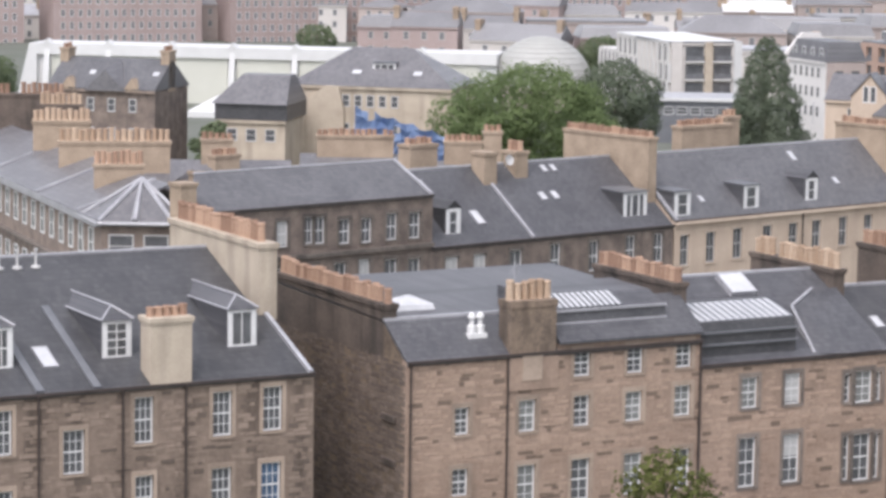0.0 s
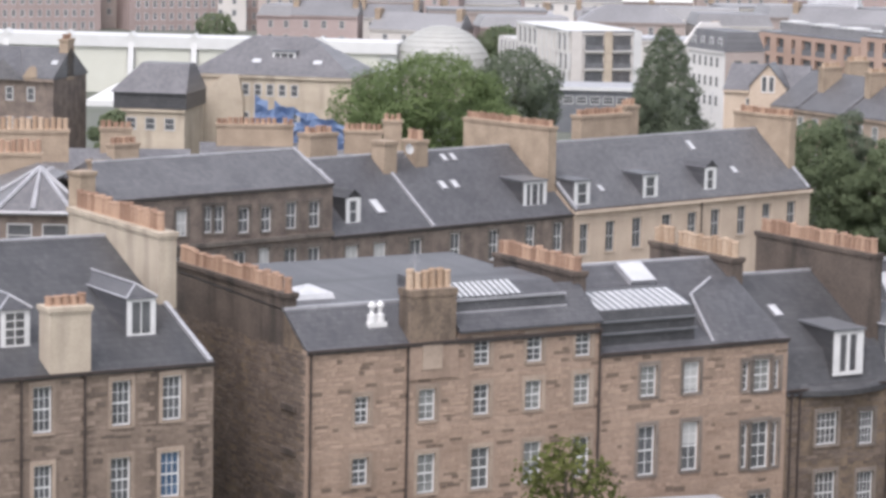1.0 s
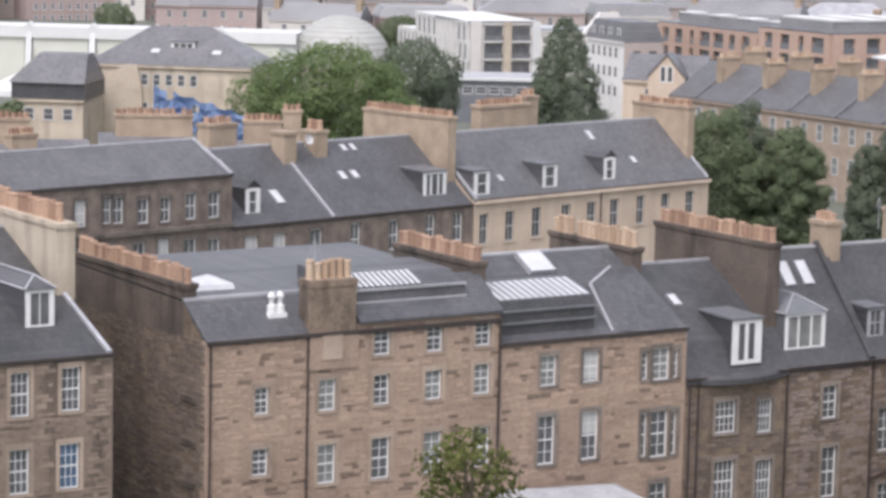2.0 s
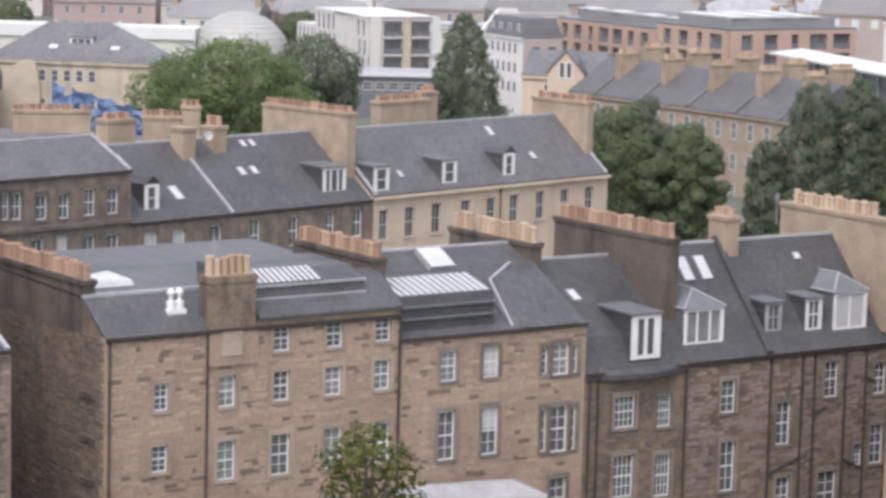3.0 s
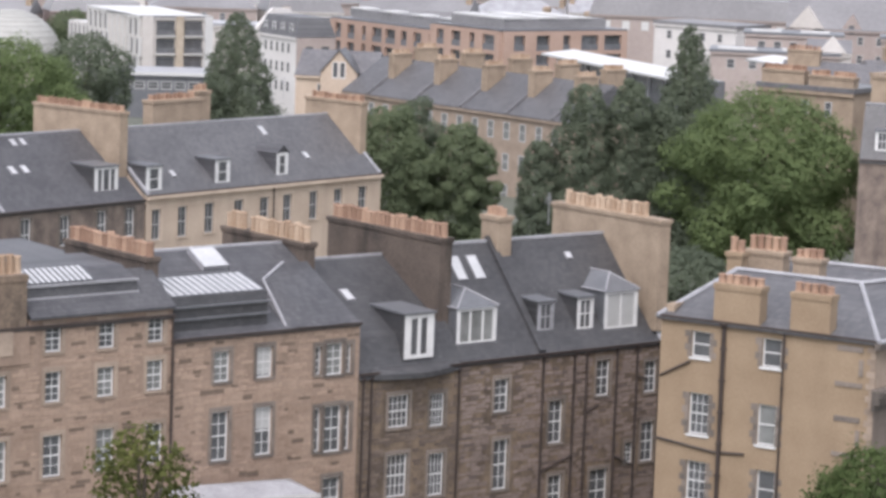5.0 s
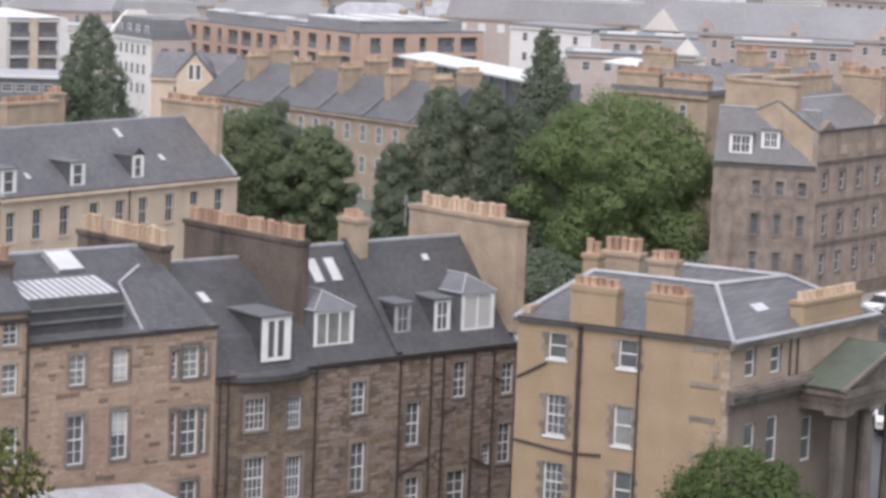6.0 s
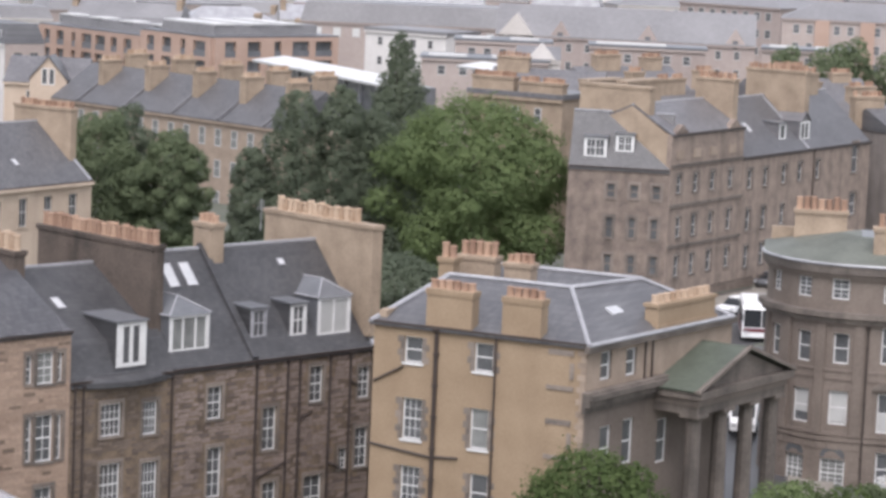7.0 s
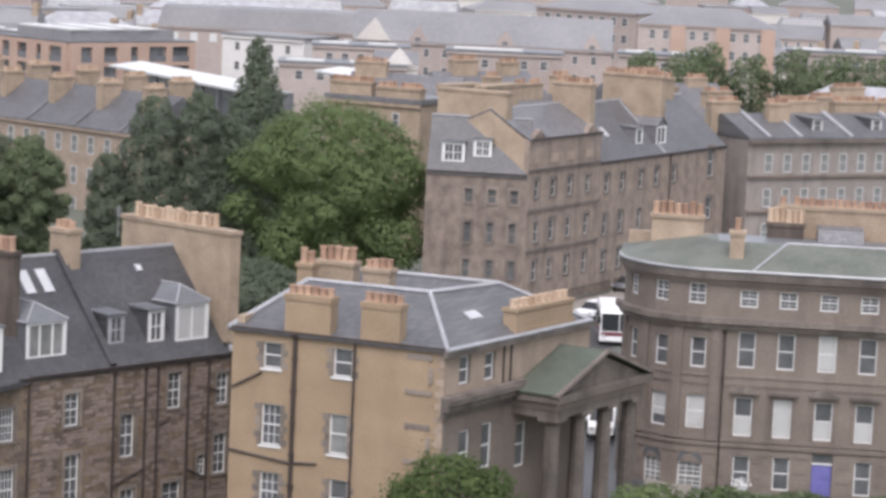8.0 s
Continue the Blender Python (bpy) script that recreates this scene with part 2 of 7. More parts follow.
def prism(bm, pts, x0, x1, mat=0):
    """A polygon in (y, z) drawn out along x."""
    a = [bm.verts.new((x0, y, z)) for y, z in pts]
    b = [bm.verts.new((x1, y, z)) for y, z in pts]
    fs = [bm.faces.new(a), bm.faces.new(b)]
    for i in range(len(pts)):
        j = (i + 1) % len(pts)
        fs.append(bm.faces.new((a[i], a[j], b[j], b[i])))
    for f in fs:
        f.material_index = mat


def hull(bm, pts, mat=0):
    """The convex body round a few corners."""
    vs = [bm.verts.new(p) for p in pts]
    got = bmesh.ops.convex_hull(bm, input=vs)
    for g in got["geom"]:
        if isinstance(g, bmesh.types.BMFace):
            g.material_index = mat


def slab(bm, a, b, c, d, thick, mat=0):
    """A plate with four top corners."""
    up = (Vector(b) - Vector(a)).cross(Vector(d) - Vector(a)).normalized()
    if up.z < 0:
        up = -up
    hull(bm, [Vector(p) for p in (a, b, c, d)] + [Vector(p) - up * thick for p in (a, b, c, d)], mat)


def turned(bm, at, rings, n=10, mat=0):
    """A turned body: rings of (radius, height)."""
    loops = []
    for r, z in rings:
        loops.append([bm.verts.new((at[0] + r * math.cos(2 * math.pi * k / n), at[1] + r * math.sin(2 * math.pi * k / n), at[2] + z)) for k in range(n)])
    for a, b in zip(loops, loops[1:]):
        for k in range(n):
            bm.faces.new((a[k], a[(k + 1) % n], b[(k + 1) % n], b[k])).material_index = mat
    bm.faces.new(loops[0]).material_index = mat
    bm.faces.new(loops[-1]).material_index = mat


def rod(bm, p, q, r0, r1, n=6, mat=0):
    p, q = Vector(p), Vector(q)
    turn = (q - p).to_track_quat("Z", "Y")
    loops = []
    for c, r in ((p, r0), (q, r1)):
        loops.append([bm.verts.new(c + turn @ Vector((r * math.cos(2 * math.pi * k / n), r * math.sin(2 * math.pi * k / n), 0))) for k in range(n)])
    for k in range(n):
        bm.faces.new((loops[0][k], loops[0][(k + 1) % n], loops[1][(k + 1) % n], loops[1][k])).material_index = mat
    bm.faces.new(loops[0]), bm.faces.new(loops[1])


def pierced(bm, x0, x1, z0, z1, thick, holes, cut=0.0, y0=0.0):
    """One connected wall with real openings: holes are (x middle, sill, width, height)."""
    xs, zs = {x0, x1}, {z0, z1}
    for x, z, w, h in holes:
        xs |= {round(v, 4) for v in (x - w / 2, x + w / 2) if x0 < v < x1}
        zs |= {round(v, 4) for v in (z, z + h) if z0 < v < z1}
    xs, zs = sorted(xs), sorted(zs)
    if cut:
        xs = [a + (b - a) * k / max(1, math.ceil((b - a) / cut)) for a, b in zip(xs, xs[1:]) for k in range(max(1, math.ceil((b - a) / cut)))] + [xs[-1]]
    nx, nz = len(xs) - 1, len(zs) - 1
    solid = [[not any(abs((xs[i] + xs[i + 1]) / 2 - h[0]) < h[2] / 2 and h[1] < (zs[j] + zs[j + 1]) / 2 < h[1] + h[3] for h in holes) for j in range(nz)] for i in range(nx)]
    made = {}

    def at(i, j, k):
        if (i, j, k) not in made:
            made[i, j, k] = bm.verts.new((xs[i], y0 + thick * k, zs[j]))
        return made[i, j, k]

    for i in range(nx):
        for j in range(nz):
            if not solid[i][j]:
                continue
            for k in (0, 1):
                bm.faces.new((at(i, j, k), at(i + 1, j, k), at(i + 1, j + 1, k), at(i, j + 1, k)))
            for di, dj, p, q in ((-1, 0, (i, j), (i, j + 1)), (1, 0, (i + 1, j), (i + 1, j + 1)), (0, -1, (i, j), (i + 1, j)), (0, 1, (i, j + 1), (i + 1, j + 1))):
                u, v = i + di, j + dj
                if not (0 <= u < nx and 0 <= v < nz and solid[u][v]):
                    bm.faces.new((at(*p, 0), at(*q, 0), at(*q, 1), at(*p, 1)))


def lights_of(x, z, w, h, cols, rows, edge, bar, rail):
    """The openings of a frame of cols by rows lights round bars, with a thicker rail at mid height."""
    got = []
    wd = (w - 2 * edge - (cols - 1) * bar) / cols
    gaps = [rail if rows > 1 and k * 2 == rows else bar for k in range(1, rows)]
    ht = (h - 2 * edge - sum(gaps)) / rows
    zz = z + edge
    for r in range(rows):
        for c in range(cols):
            got.append((x - w / 2 + edge + wd / 2 + c * (wd + bar), zz, wd, ht))
        zz += ht + (gaps[r] if r < rows - 1 else 0)
    return got


def sash(house, w, cols=3, rows=4, deep=0.16, paint=None, pane=None, blind=0.0, bow=0.0, margin=None, sill=True, name="window", teeth=None):
    """A sash window in its opening: frame with bars, two panes, sill; a stone margin round it."""
    x, z, wd, ht = w
    paint, pane = paint or WHITE, pane or GLASS
    l, r, t, mid, f = x - wd / 2, x + wd / 2, z + ht, z + ht * 0.5, 0.085
    bm = bmesh.new()
    pierced(bm, l, r, z, t, 0.07, lights_of(x, z, wd, ht, cols, rows, f, 0.027, 0.075), 0, deep)
    win = part(name, bm, paint, house, bow=bow)
    for a, b in ((z + f, mid), (mid, t - f)):
        bm = bmesh.new()
        box(bm, l + f, r - f, deep + 0.045, deep + 0.055, a, b)
        part("pane", bm, pane, win, bow=bow)
    if blind:
        bm = bmesh.new()
        box(bm, l + f, r - f, deep + 0.02, deep + 0.04, t - f - (ht - 2 * f) * blind, t - f)
        part("blind", bm, BLIND, win, "white roller blind", bow)
    if sill:
        bm = bmesh.new()
        box(bm, l - 0.1, r + 0.1, -0.09, deep - 0.01, z - 0.13, z)
        part("sill", bm, margin or paint, win, bow=bow)
    if teeth:
        n = max(3, int(ht / 0.34))
        for side in (-1, 1):
            for k in range(n):
                w1 = 0.42 if (k + (side > 0)) % 2 else 0.24
                e = l if side < 0 else r
                bm = bmesh.new()
                box(bm, min(e, e + side * w1), max(e, e + side * w1), -0.03, 0.0, z + ht * k / n, z + ht * (k + 1) / n - 0.015)
                part("quoin", bm, teeth, win)
    if margin:
        bm = bmesh.new()
        pierced(bm, l - 0.2, r + 0.2, z - 0.1, t + 0.26, 0.033, [(x, z - 0.2, wd, ht + 0.2)], 0.5 if bow else 0, -0.035)
        part("stone_margin", bm, margin, win, bow=bow)
    return win


POTS = {}


def pot_mesh(kind):
    if kind not in POTS:
        bm = bmesh.new()
        h, r = {"tall": (0.95, 0.21), "mid": (0.8, 0.22), "short": (0.5, 0.22), "stub": (0.42, 0.22)}[kind[0]]
        turned(bm, (0, 0, 0), ((r * 1.08, 0), (r, 0.08), (r * 0.93, h * 0.8), (r * 1.06, h * 0.85), (r * 1.06, h * 0.93), (r * 0.96, h), (r * 0.7, h), (r * 0.65, h * 0.9)), 8)
        POTS[kind] = mesh_of("chimney_pot", bm, kind[1])
    return POTS[kind]


def chimney(house, x0, x1, y0, y1, z0, z1, pots, kind="mid", mat=None, clay=None, stretch=(0.0, 1.0), lip=0.1):
    """A stack with plinth course, cope, and a row of clay pots along its longer side."""
    mat, clay = mat or STACK, clay or TERRACOTTA
    bm = bmesh.new()
    box(bm, x0, x1, y0, y1, z0, z1 - 0.34)
    box(bm, x0 - 0.05, x1 + 0.05, y0 - 0.05, y1 + 0.05, z1 - 0.34, z1 - 0.22)
    stack = part("chimney", bm, mat, house)
    bm = bmesh.new()
    box(bm, x0 - lip, x1 + lip, y0 - lip, y1 + lip, z1 - 0.22, z1)
    part("cope", bm, mat, stack)
    along = (y1 - y0) > (x1 - x0)
    me = pot_mesh((kind, clay))
    run = (max(x1 - x0, y1 - y0)) * (stretch[1] - stretch[0])
    pots = max(pots, int(run / 0.47)) if pots else 0
    gap = random.Random(int(abs(x0 * 31 + z1 * 17)))
    for i in range(pots):
        if pots > 6 and gap.random() < 0.03:
            continue
        f = stretch[0] + (stretch[1] - stretch[0]) * (i + 0.5) / pots
        x = (x0 + x1) / 2 if along else x0 + (x1 - x0) * f
        y = y0 + (y1 - y0) * f if along else (y0 + y1) / 2
        m = pose(x, y, z1, random.uniform(-1.5, 1.5), random.uniform(-1.5, 1.5), random.uniform(0, 90))
        s = random.uniform(0.85, 1.12)
        shared("chimney_pot", me, stack, m @ Matrix.Diagonal((1, 1, s, 1)))
    return stack


def dormer(house, d, front_slope, cols=2, rows=2, roof="pitch", mat=None, paint=None, pane=None, lights=1, long=None, stile=0.19):
    """A dormer on a roof slope: d is (x, front, sill height, width, height)."""
    x, y, z, w, h = d
    mat = mat or SLATE
    l, r, t = x - w / 2 - 0.08, x + w / 2 + 0.08, z + h
    back = long or y + h / front_slope + 0.25
    bm = bmesh.new()
    if roof == "pitch":
        k = min(w * 0.42, 0.95)
        hip = k * 1.25
        rb = y + (h + k) / front_slope + 0.3
        for s in (l - 0.08, r + 0.08):
            slab(bm, (s, y - 0.1, t), (x, y + hip, t + k), (x, rb, t + k), (s, back, t), 0.06)
        edges = [((l - 0.08, y - 0.1, t + 0.03), (x, y + hip, t + k + 0.03)), ((r + 0.08, y - 0.1, t + 0.03), (x, y + hip, t + k + 0.03)), ((x, y + hip, t + k + 0.03), (x, rb, t + k + 0.03)), ((l - 0.08, y - 0.1, t + 0.03), (l - 0.08, back, t + 0.03)), ((l - 0.02, y, z - 0.1), (l - 0.02, back, t))]
        hull(bm, [(l - 0.08, y - 0.12, t - 0.04), (r + 0.08, y - 0.12, t - 0.04), (x, y + hip, t + k), (l, y + 0.2, t - 0.04), (r, y + 0.2, t - 0.04)])
    elif roof == "gable":
        k = w * 0.5
        for s in (l - 0.08, r + 0.08):
            slab(bm, (s, y - 0.12, t), (x, y - 0.12, t + k), (x, back + 0.8, t + k), (s, back, t), 0.06)
        prism(bm, [(y, t), (y, t + 0.02), (y + 0.05, t + 0.02), (y + 0.05, t)], l, r)
        hull(bm, [(l, y, t), (r, y, t), (x, y, t + k - 0.06), (l, y + 0.06, t), (r, y + 0.06, t), (x, y + 0.06, t + k - 0.06)])
    else:
        slab(bm, (l - 0.1, y - 0.14, t + 0.08), (r + 0.1, y - 0.14, t + 0.08), (r + 0.1, back + 0.3, t + 0.2), (l - 0.1, back + 0.3, t + 0.2), 0.12)
    if roof != "pitch":
        edges = []
    dm = part("dormer", bm, mat if roof != "flat" else ZINC, house)
    for a in (l, r - 0.1):
        bm = bmesh.new()
        prism(bm, [(y, z - 0.12), (y, t), (back, t), (back, t - 0.02)], a, a + 0.1)
        part("cheek", bm, mat, dm)
    for p, q in edges:
        bm = bmesh.new()
        rod(bm, p, q, 0.06, 0.06, 6)
        part("lead_edging", bm, LEAD, dm)
    bm = bmesh.new()
    f = 0.1
    xs = [x - w / 2 + w * i / lights for i in range(lights + 1)]
    holes = []
    for i, (a, b) in enumerate(zip(xs, xs[1:])):
        ea, eb = (stile if i == 0 else stile * 0.28), (stile if i == lights - 1 else stile * 0.28)
        holes += lights_of((a + ea + b - eb) / 2, z + max(0.06, stile * 0.4), b - a - ea - eb, h - 0.14 - max(0.06, stile * 0.75), cols, rows, 0.0, 0.04, 0.06)
    pierced(bm, l, r, z - 0.06, t, 0.1, holes, 0, y - 0.02)
    part("window_frame", bm, paint or WHITE, dm, "white painted frame")
    for a, b in zip(xs, xs[1:]):
        bm = bmesh.new()
        box(bm, a + 0.05, b - 0.05, y + 0.055, y + 0.065, z + 0.05, t - 0.05)
        part("pane", bm, pane or GLASS, dm)
    return dm


def skylight(house, x, y, w, h, slope, zfun, mat=None, lift=0.09):
    """A roof window lying in the slope."""
    a = math.atan(slope)
    m = pose(x, y, zfun(y)) @ pose(0, 0, 0, math.degrees(a))
    bm = bmesh.new()
    for p in ((-w / 2, -w / 2 + 0.07, -h / 2, h / 2), (w / 2 - 0.07, w / 2, -h / 2, h / 2), (-w / 2 + 0.07, w / 2 - 0.07, -h / 2, -h / 2 + 0.07), (-w / 2 + 0.07, w / 2 - 0.07, h / 2 - 0.07, h / 2)):
        box(bm, *p, -0.05, lift)
    bmesh.ops.transform(bm, matrix=m, verts=bm.verts)
    s = part("skylight", bm, LEAD, house, "roof window with pale glass")
    bm = bmesh.new()
    box(bm, -w / 2 + 0.07, w / 2 - 0.07, -h / 2 + 0.07, h / 2 - 0.07, -0.03, lift - 0.02)
    bmesh.ops.transform(bm, matrix=m, verts=bm.verts)
    part("pane", bm, mat or ROOFLIGHT, s)


def shell(house, L, depth, z0, z1, profile, wall, roof, holes=(), side=None, ends=True, thick=0.5, eave=0.18, cut=0.0, bow=0.0, skew=None, ridge=LEAD, lean=0.0):
    """Front wall with openings, gable ends, back wall, and a roof along profile [(y, z), ...]."""
    bm = bmesh.new()
    pierced(bm, -9.2 if bow else 0, L, z0, z1, thick, holes, cut)
    front = part("front_wall", bm, wall, house, bow=bow)
    under = [(y, z - 0.16) for y, z in profile]
    if ends:
        for a in (0.004, L - 0.504):
            if lean and a < 1:
                bm = bmesh.new()
                y1, k = profile[1][0], lean / profile[1][0]
                hull(bm, [(x + k * y, y, z) for x in (0.0, 0.5) for y, z in ((thick, z0), (y1, z0), (thick, z1), (y1, profile[1][1] - 0.16))])
                part("gable_wall", bm, side or wall, house)
                continue
            bm = bmesh.new()
            prism(bm, [(thick, z0), (thick, z1 - 0.05)] + [p for p in under if p[0] > thick] + [(depth, under[-1][1] if under[-1][0] >= depth else z1 - 0.2), (depth, z0)], a, a + 0.5)
            part("gable_wall", bm, side or wall, house)
        bm = bmesh.new()
        box(bm, 0.52, L - 0.52, depth - 0.5, depth, z0, profile[-1][1] - 0.3)
        part("rear_wall", bm, side or wall, house)
    for i, (p, q) in enumerate(zip(profile, profile[1:])):
        bm = bmesh.new()
        p0 = p
        if i == 0:
            s = (q[1] - p[1]) / (q[0] - p[0])
            p0 = (p[0] - eave, p[1] - eave * s)
        la, lb = lean * max(p0[0], 0) / profile[1][0], lean * q[0] / profile[1][0]
        slab(bm, (la, *p0), (L, *p0), (L, *q), (lb, *q), 0.14)
        part("roof_slope", bm, roof, house)
        if ridge and i and (len(profile) < 4 or p[1] == max(z for y, z in profile)):
            bm = bmesh.new()
            box(bm, la, L, p[0] - 0.13, p[0] + 0.13, p[1] - 0.1, p[1] + 0.07)
            part("ridge_capping", bm, ridge, house, "grey lead ridge roll")
    if skew:
        for a in skew:
            for p, q in zip(profile, profile[1:]):
                bm = bmesh.new()
                slab(bm, (a - 0.12, p[0] - 0.1, p[1] + 0.13), (a + 0.12, p[0] - 0.1, p[1] + 0.13), (a + 0.12, q[0], q[1] + 0.13), (a - 0.12, q[0], q[1] + 0.13), 0.3)
                part("skew_coping", bm, LEAD, house)
    return front


def gutter(house, L, z, x0=0.0, bow=0.0, y=-0.22, size=0.13):
    bm = bmesh.new()
    box(bm, x0, L, y, y + size, z - size, z, 0, 0.5 if bow else 0)
    part("gutter", bm, PIPE, house, bow=bow)


def downpipe(house, x, z0, z1, y=-0.12, r=0.06):
    bm = bmesh.new()
    rod(bm, (x, y, z0), (x, y, z1), r, r, 8)
    for k in range(int((z1 - z0) / 1.8)):
        turned(bm, (x, y, z0 + 0.9 + k * 1.8), ((r * 1.5, 0), (r * 1.5, 0.1)), 8)
    turned(bm, (x, y, z1 - 0.3), ((r, 0), (r * 2.2, 0.25), (r * 2.2, 0.32)), 8)
    part("downpipe", bm, PIPE, house)


STONE_UNIT = []


def stone_mesh(mat):
    for m, me in STONE_UNIT:
        if m == mat:
            return me
    bm = bmesh.new()
    box(bm, -0.5, 0.5, -1, 0, -0.5, 0.5)
    for v in bm.verts:
        if v.co.y < -0.5:
            v.co.x *= 0.93
            v.co.z *= 0.86
    me = mesh_of("stone", bm, mat)
    STONE_UNIT.append((mat, me))
    return me


def rubble(front, x0, x1, z0, z1, holes, mat, seed, own=(0, 0), course=0.24, m=None):
    """Coursed rubble facing: stones a little proud of the mortar; those above height own[0] and
    right of x own[1] are pieces of their own, up to 280."""
    rnd = random.Random(seed)
    verts, faces, count = [], [], 0
    z = z1 - 0.02
    while z > z0:
        h = rnd.uniform(course * 0.6, course * 1.25)
        x = x0 + rnd.uniform(0, 0.2)
        while x < x1 - 0.15:
            w = min(rnd.uniform(0.22, 0.95), x1 - x)
            free = all(x + w < k[0] - k[2] / 2 - 0.2 or x > k[0] + k[2] / 2 + 0.2 or z < k[1] - 0.12 or z - h > k[1] + k[3] + 0.26 for k in holes)
            if free and rnd.random() < 0.8:
                d = rnd.uniform(0.008, 0.03)
                cx, cz, sx, sz = x + w / 2, z - h / 2 + rnd.uniform(-0.05, 0.05), w - 0.025, h * rnd.uniform(0.72, 1.12) - 0.02
                if count < 280 and z > own[0] and x > own[1]:
                    shared("stone", stone_mesh(mat), front, pose(cx, 0, cz, 0, rnd.uniform(-1.5, 1.5)) @ Matrix.Diagonal((sx, d, sz, 1)))
                    count += 1
                else:
                    b = len(verts)
                    for yy, k in ((0.0, 1.0), (-d, 0.93)):
                        for ax, az in ((-1, -1), (1, -1), (1, 1), (-1, 1)):
                            verts.append((cx + ax * sx / 2 * k, yy, cz + az * sz / 2 * k + rnd.uniform(-0.012, 0.012)))
                    faces += [(b + 4, b + 5, b + 6, b + 7)] + [(b + k, b + (k + 1) % 4, b + 4 + (k + 1) % 4, b + 4 + k) for k in range(4)]
            x += w
        z -= h
    if faces:
        me = bpy.data.meshes.new("rubble_facing")
        me.from_pydata(verts, [], faces)
        me.materials.append(mat)
        ob = new("rubble_facing", me)
        ob.parent = front
        ob["kind"] = "stuff"
        if m is not None:
            ob.matrix_basis = m


# ---- ground ----
def ground_height(x, y):
    r = math.hypot(x, y)
    hill = 39.3 * math.exp(-((r / 24) ** 2))
    turn = math.degrees(math.atan2(x, max(y, 1.0)))
    w = max(0.0, min(1.0, (y - 60) / 50))
    low = -4.0 * (1 - w) - 4.0 * w * max(0.0, min(1.0, (24 - turn) / 8))
    k = max(0.0, min(1.0, (r - 180) / 40))
    low = low * (1 - k)
    far = -0.02 * max(0.0, min(r, 900) - 260)
    return hill + low + far


def make_ground():
    bm = bmesh.new()
    radii = [0, 4, 8, 12, 16, 20, 25, 30, 36, 44, 54, 70, 90, 110, 130, 150, 165, 180, 190, 200, 210, 220, 240, 260, 300, 360, 440, 540, 680, 900, 1500, 4000]
    n = 72
    rings = []
    for r in radii:
        rings.append([bm.verts.new((r * math.sin(2 * math.pi * k / n), r * math.cos(2 * math.pi * k / n), 0)) for k in range(n if r else 1)])
    for ring in rings:
        for v in ring:
            v.co.z = ground_height(v.co.x, v.co.y)
    for a, b in zip(rings, rings[1:]):
        for k in range(n):
            j = (k + 1) % n
            bm.faces.new((a[0], b[j], b[k]) if len(a) == 1 else (a[k], a[j], b[j], b[k]))
    ob = new("ground", mesh_of("ground", bm, GRASS))
    tagged(ob, "rough green ground falling from the hill to the town", "ground", kind="structure")


make_ground()


def frame_at(x, y, turn):
    return pose(x, y, 0, 0, 0, turn)

# ---- near terrace, seen from its back courts ----
ROW1 = frame_at(-20.55, 131.42, 28.5)


def up_slope(p, q):
    s = (q[1] - p[1]) / (q[0] - p[0])
    return s, lambda y: p[1] + (y - p[0]) * s


def stone_house(name, label, m, L, depth, z0, z1, profile, wins, wall, stone, margin, seed, roof, own, grid=(3, 4), panes=(), blinds=(), skew=None, faded=(), side=None, ends=True):
    h = root(name, m, label, "house", "back of the near terrace")
    front = shell(h, L, depth, z0, z1, profile, wall, roof, wins, side, ends, skew=skew)
    for i, w in enumerate(wins):
        c, r = grid if w[2] > 0.6 else (1, 4)
        sash(h, w, c, r, 0.14, FADED if i in faded else WHITE, dict(panes).get(i), dict(blinds).get(i, 0.0), margin=margin)
    rubble(front, 0.05, L - 0.05, z0, z1 - 0.1, wins, stone, seed, own)
    gutter(h, L, z1 + 0.02)
    return h, front


# house with three dormers and a rendered chimney on its eaves
WIN = [(6.09, 9.22, 1.04, 2.18), (9.72, 8.02, 1.1, 2.16), (13.34, 9.24, 1.0, 2.29), (17.5, 9.26, 1.03, 2.24), (20.23, 9.32, 1.05, 2.23), (13.36, 5.39, 0.95, 2.25), (17.47, 5.39, 1.08, 2.28), (20.16, 5.42, 1.08, 2.3), (9.7, 3.9, 1.05, 2.2), (6.1, 5.3, 1.05, 2.2), (17.4, 1.5, 1.05, 2.3), (20.1, 1.5, 1.05, 2.3)]
PROF = [(0, 12.1), (12.1, 17.0), (18, 13.2)]
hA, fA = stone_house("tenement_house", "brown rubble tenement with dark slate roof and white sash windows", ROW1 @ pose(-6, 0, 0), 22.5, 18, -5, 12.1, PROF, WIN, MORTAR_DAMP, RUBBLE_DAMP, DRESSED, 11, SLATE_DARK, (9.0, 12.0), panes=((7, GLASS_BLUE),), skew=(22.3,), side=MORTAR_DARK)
S, Z = up_slope(*PROF[:2])
dormer(hA, (6.92, 2.29, 13.03, 0.97, 2.03), S, 2, 2)
dormer(hA, (12.95, 2.53, 13.12, 1.37, 1.86), S, 2, 4)
dormer(hA, (19.77, 2.72, 13.2, 1.4, 1.9), S, 2, 1)
skylight(hA, 9.35, 2.9, 0.8, 1.9, S, Z)
skylight(hA, 6.2, 7.6, 1.2, 1.9, S, Z)
chimney(hA, 13.72, 15.85, -0.02, 1.35, 11.9, 15.35, 5, "short", PALE_RENDER)
chimney(hA, 21.9, 22.9, 5.3, 17.0, 14.0, 17.95, 11, "tall", PALE_RENDER, stretch=(0.05, 0.98))
for x in (7.9, 12.2, 15.5):
    downpipe(hA, x, -4, 12.0)
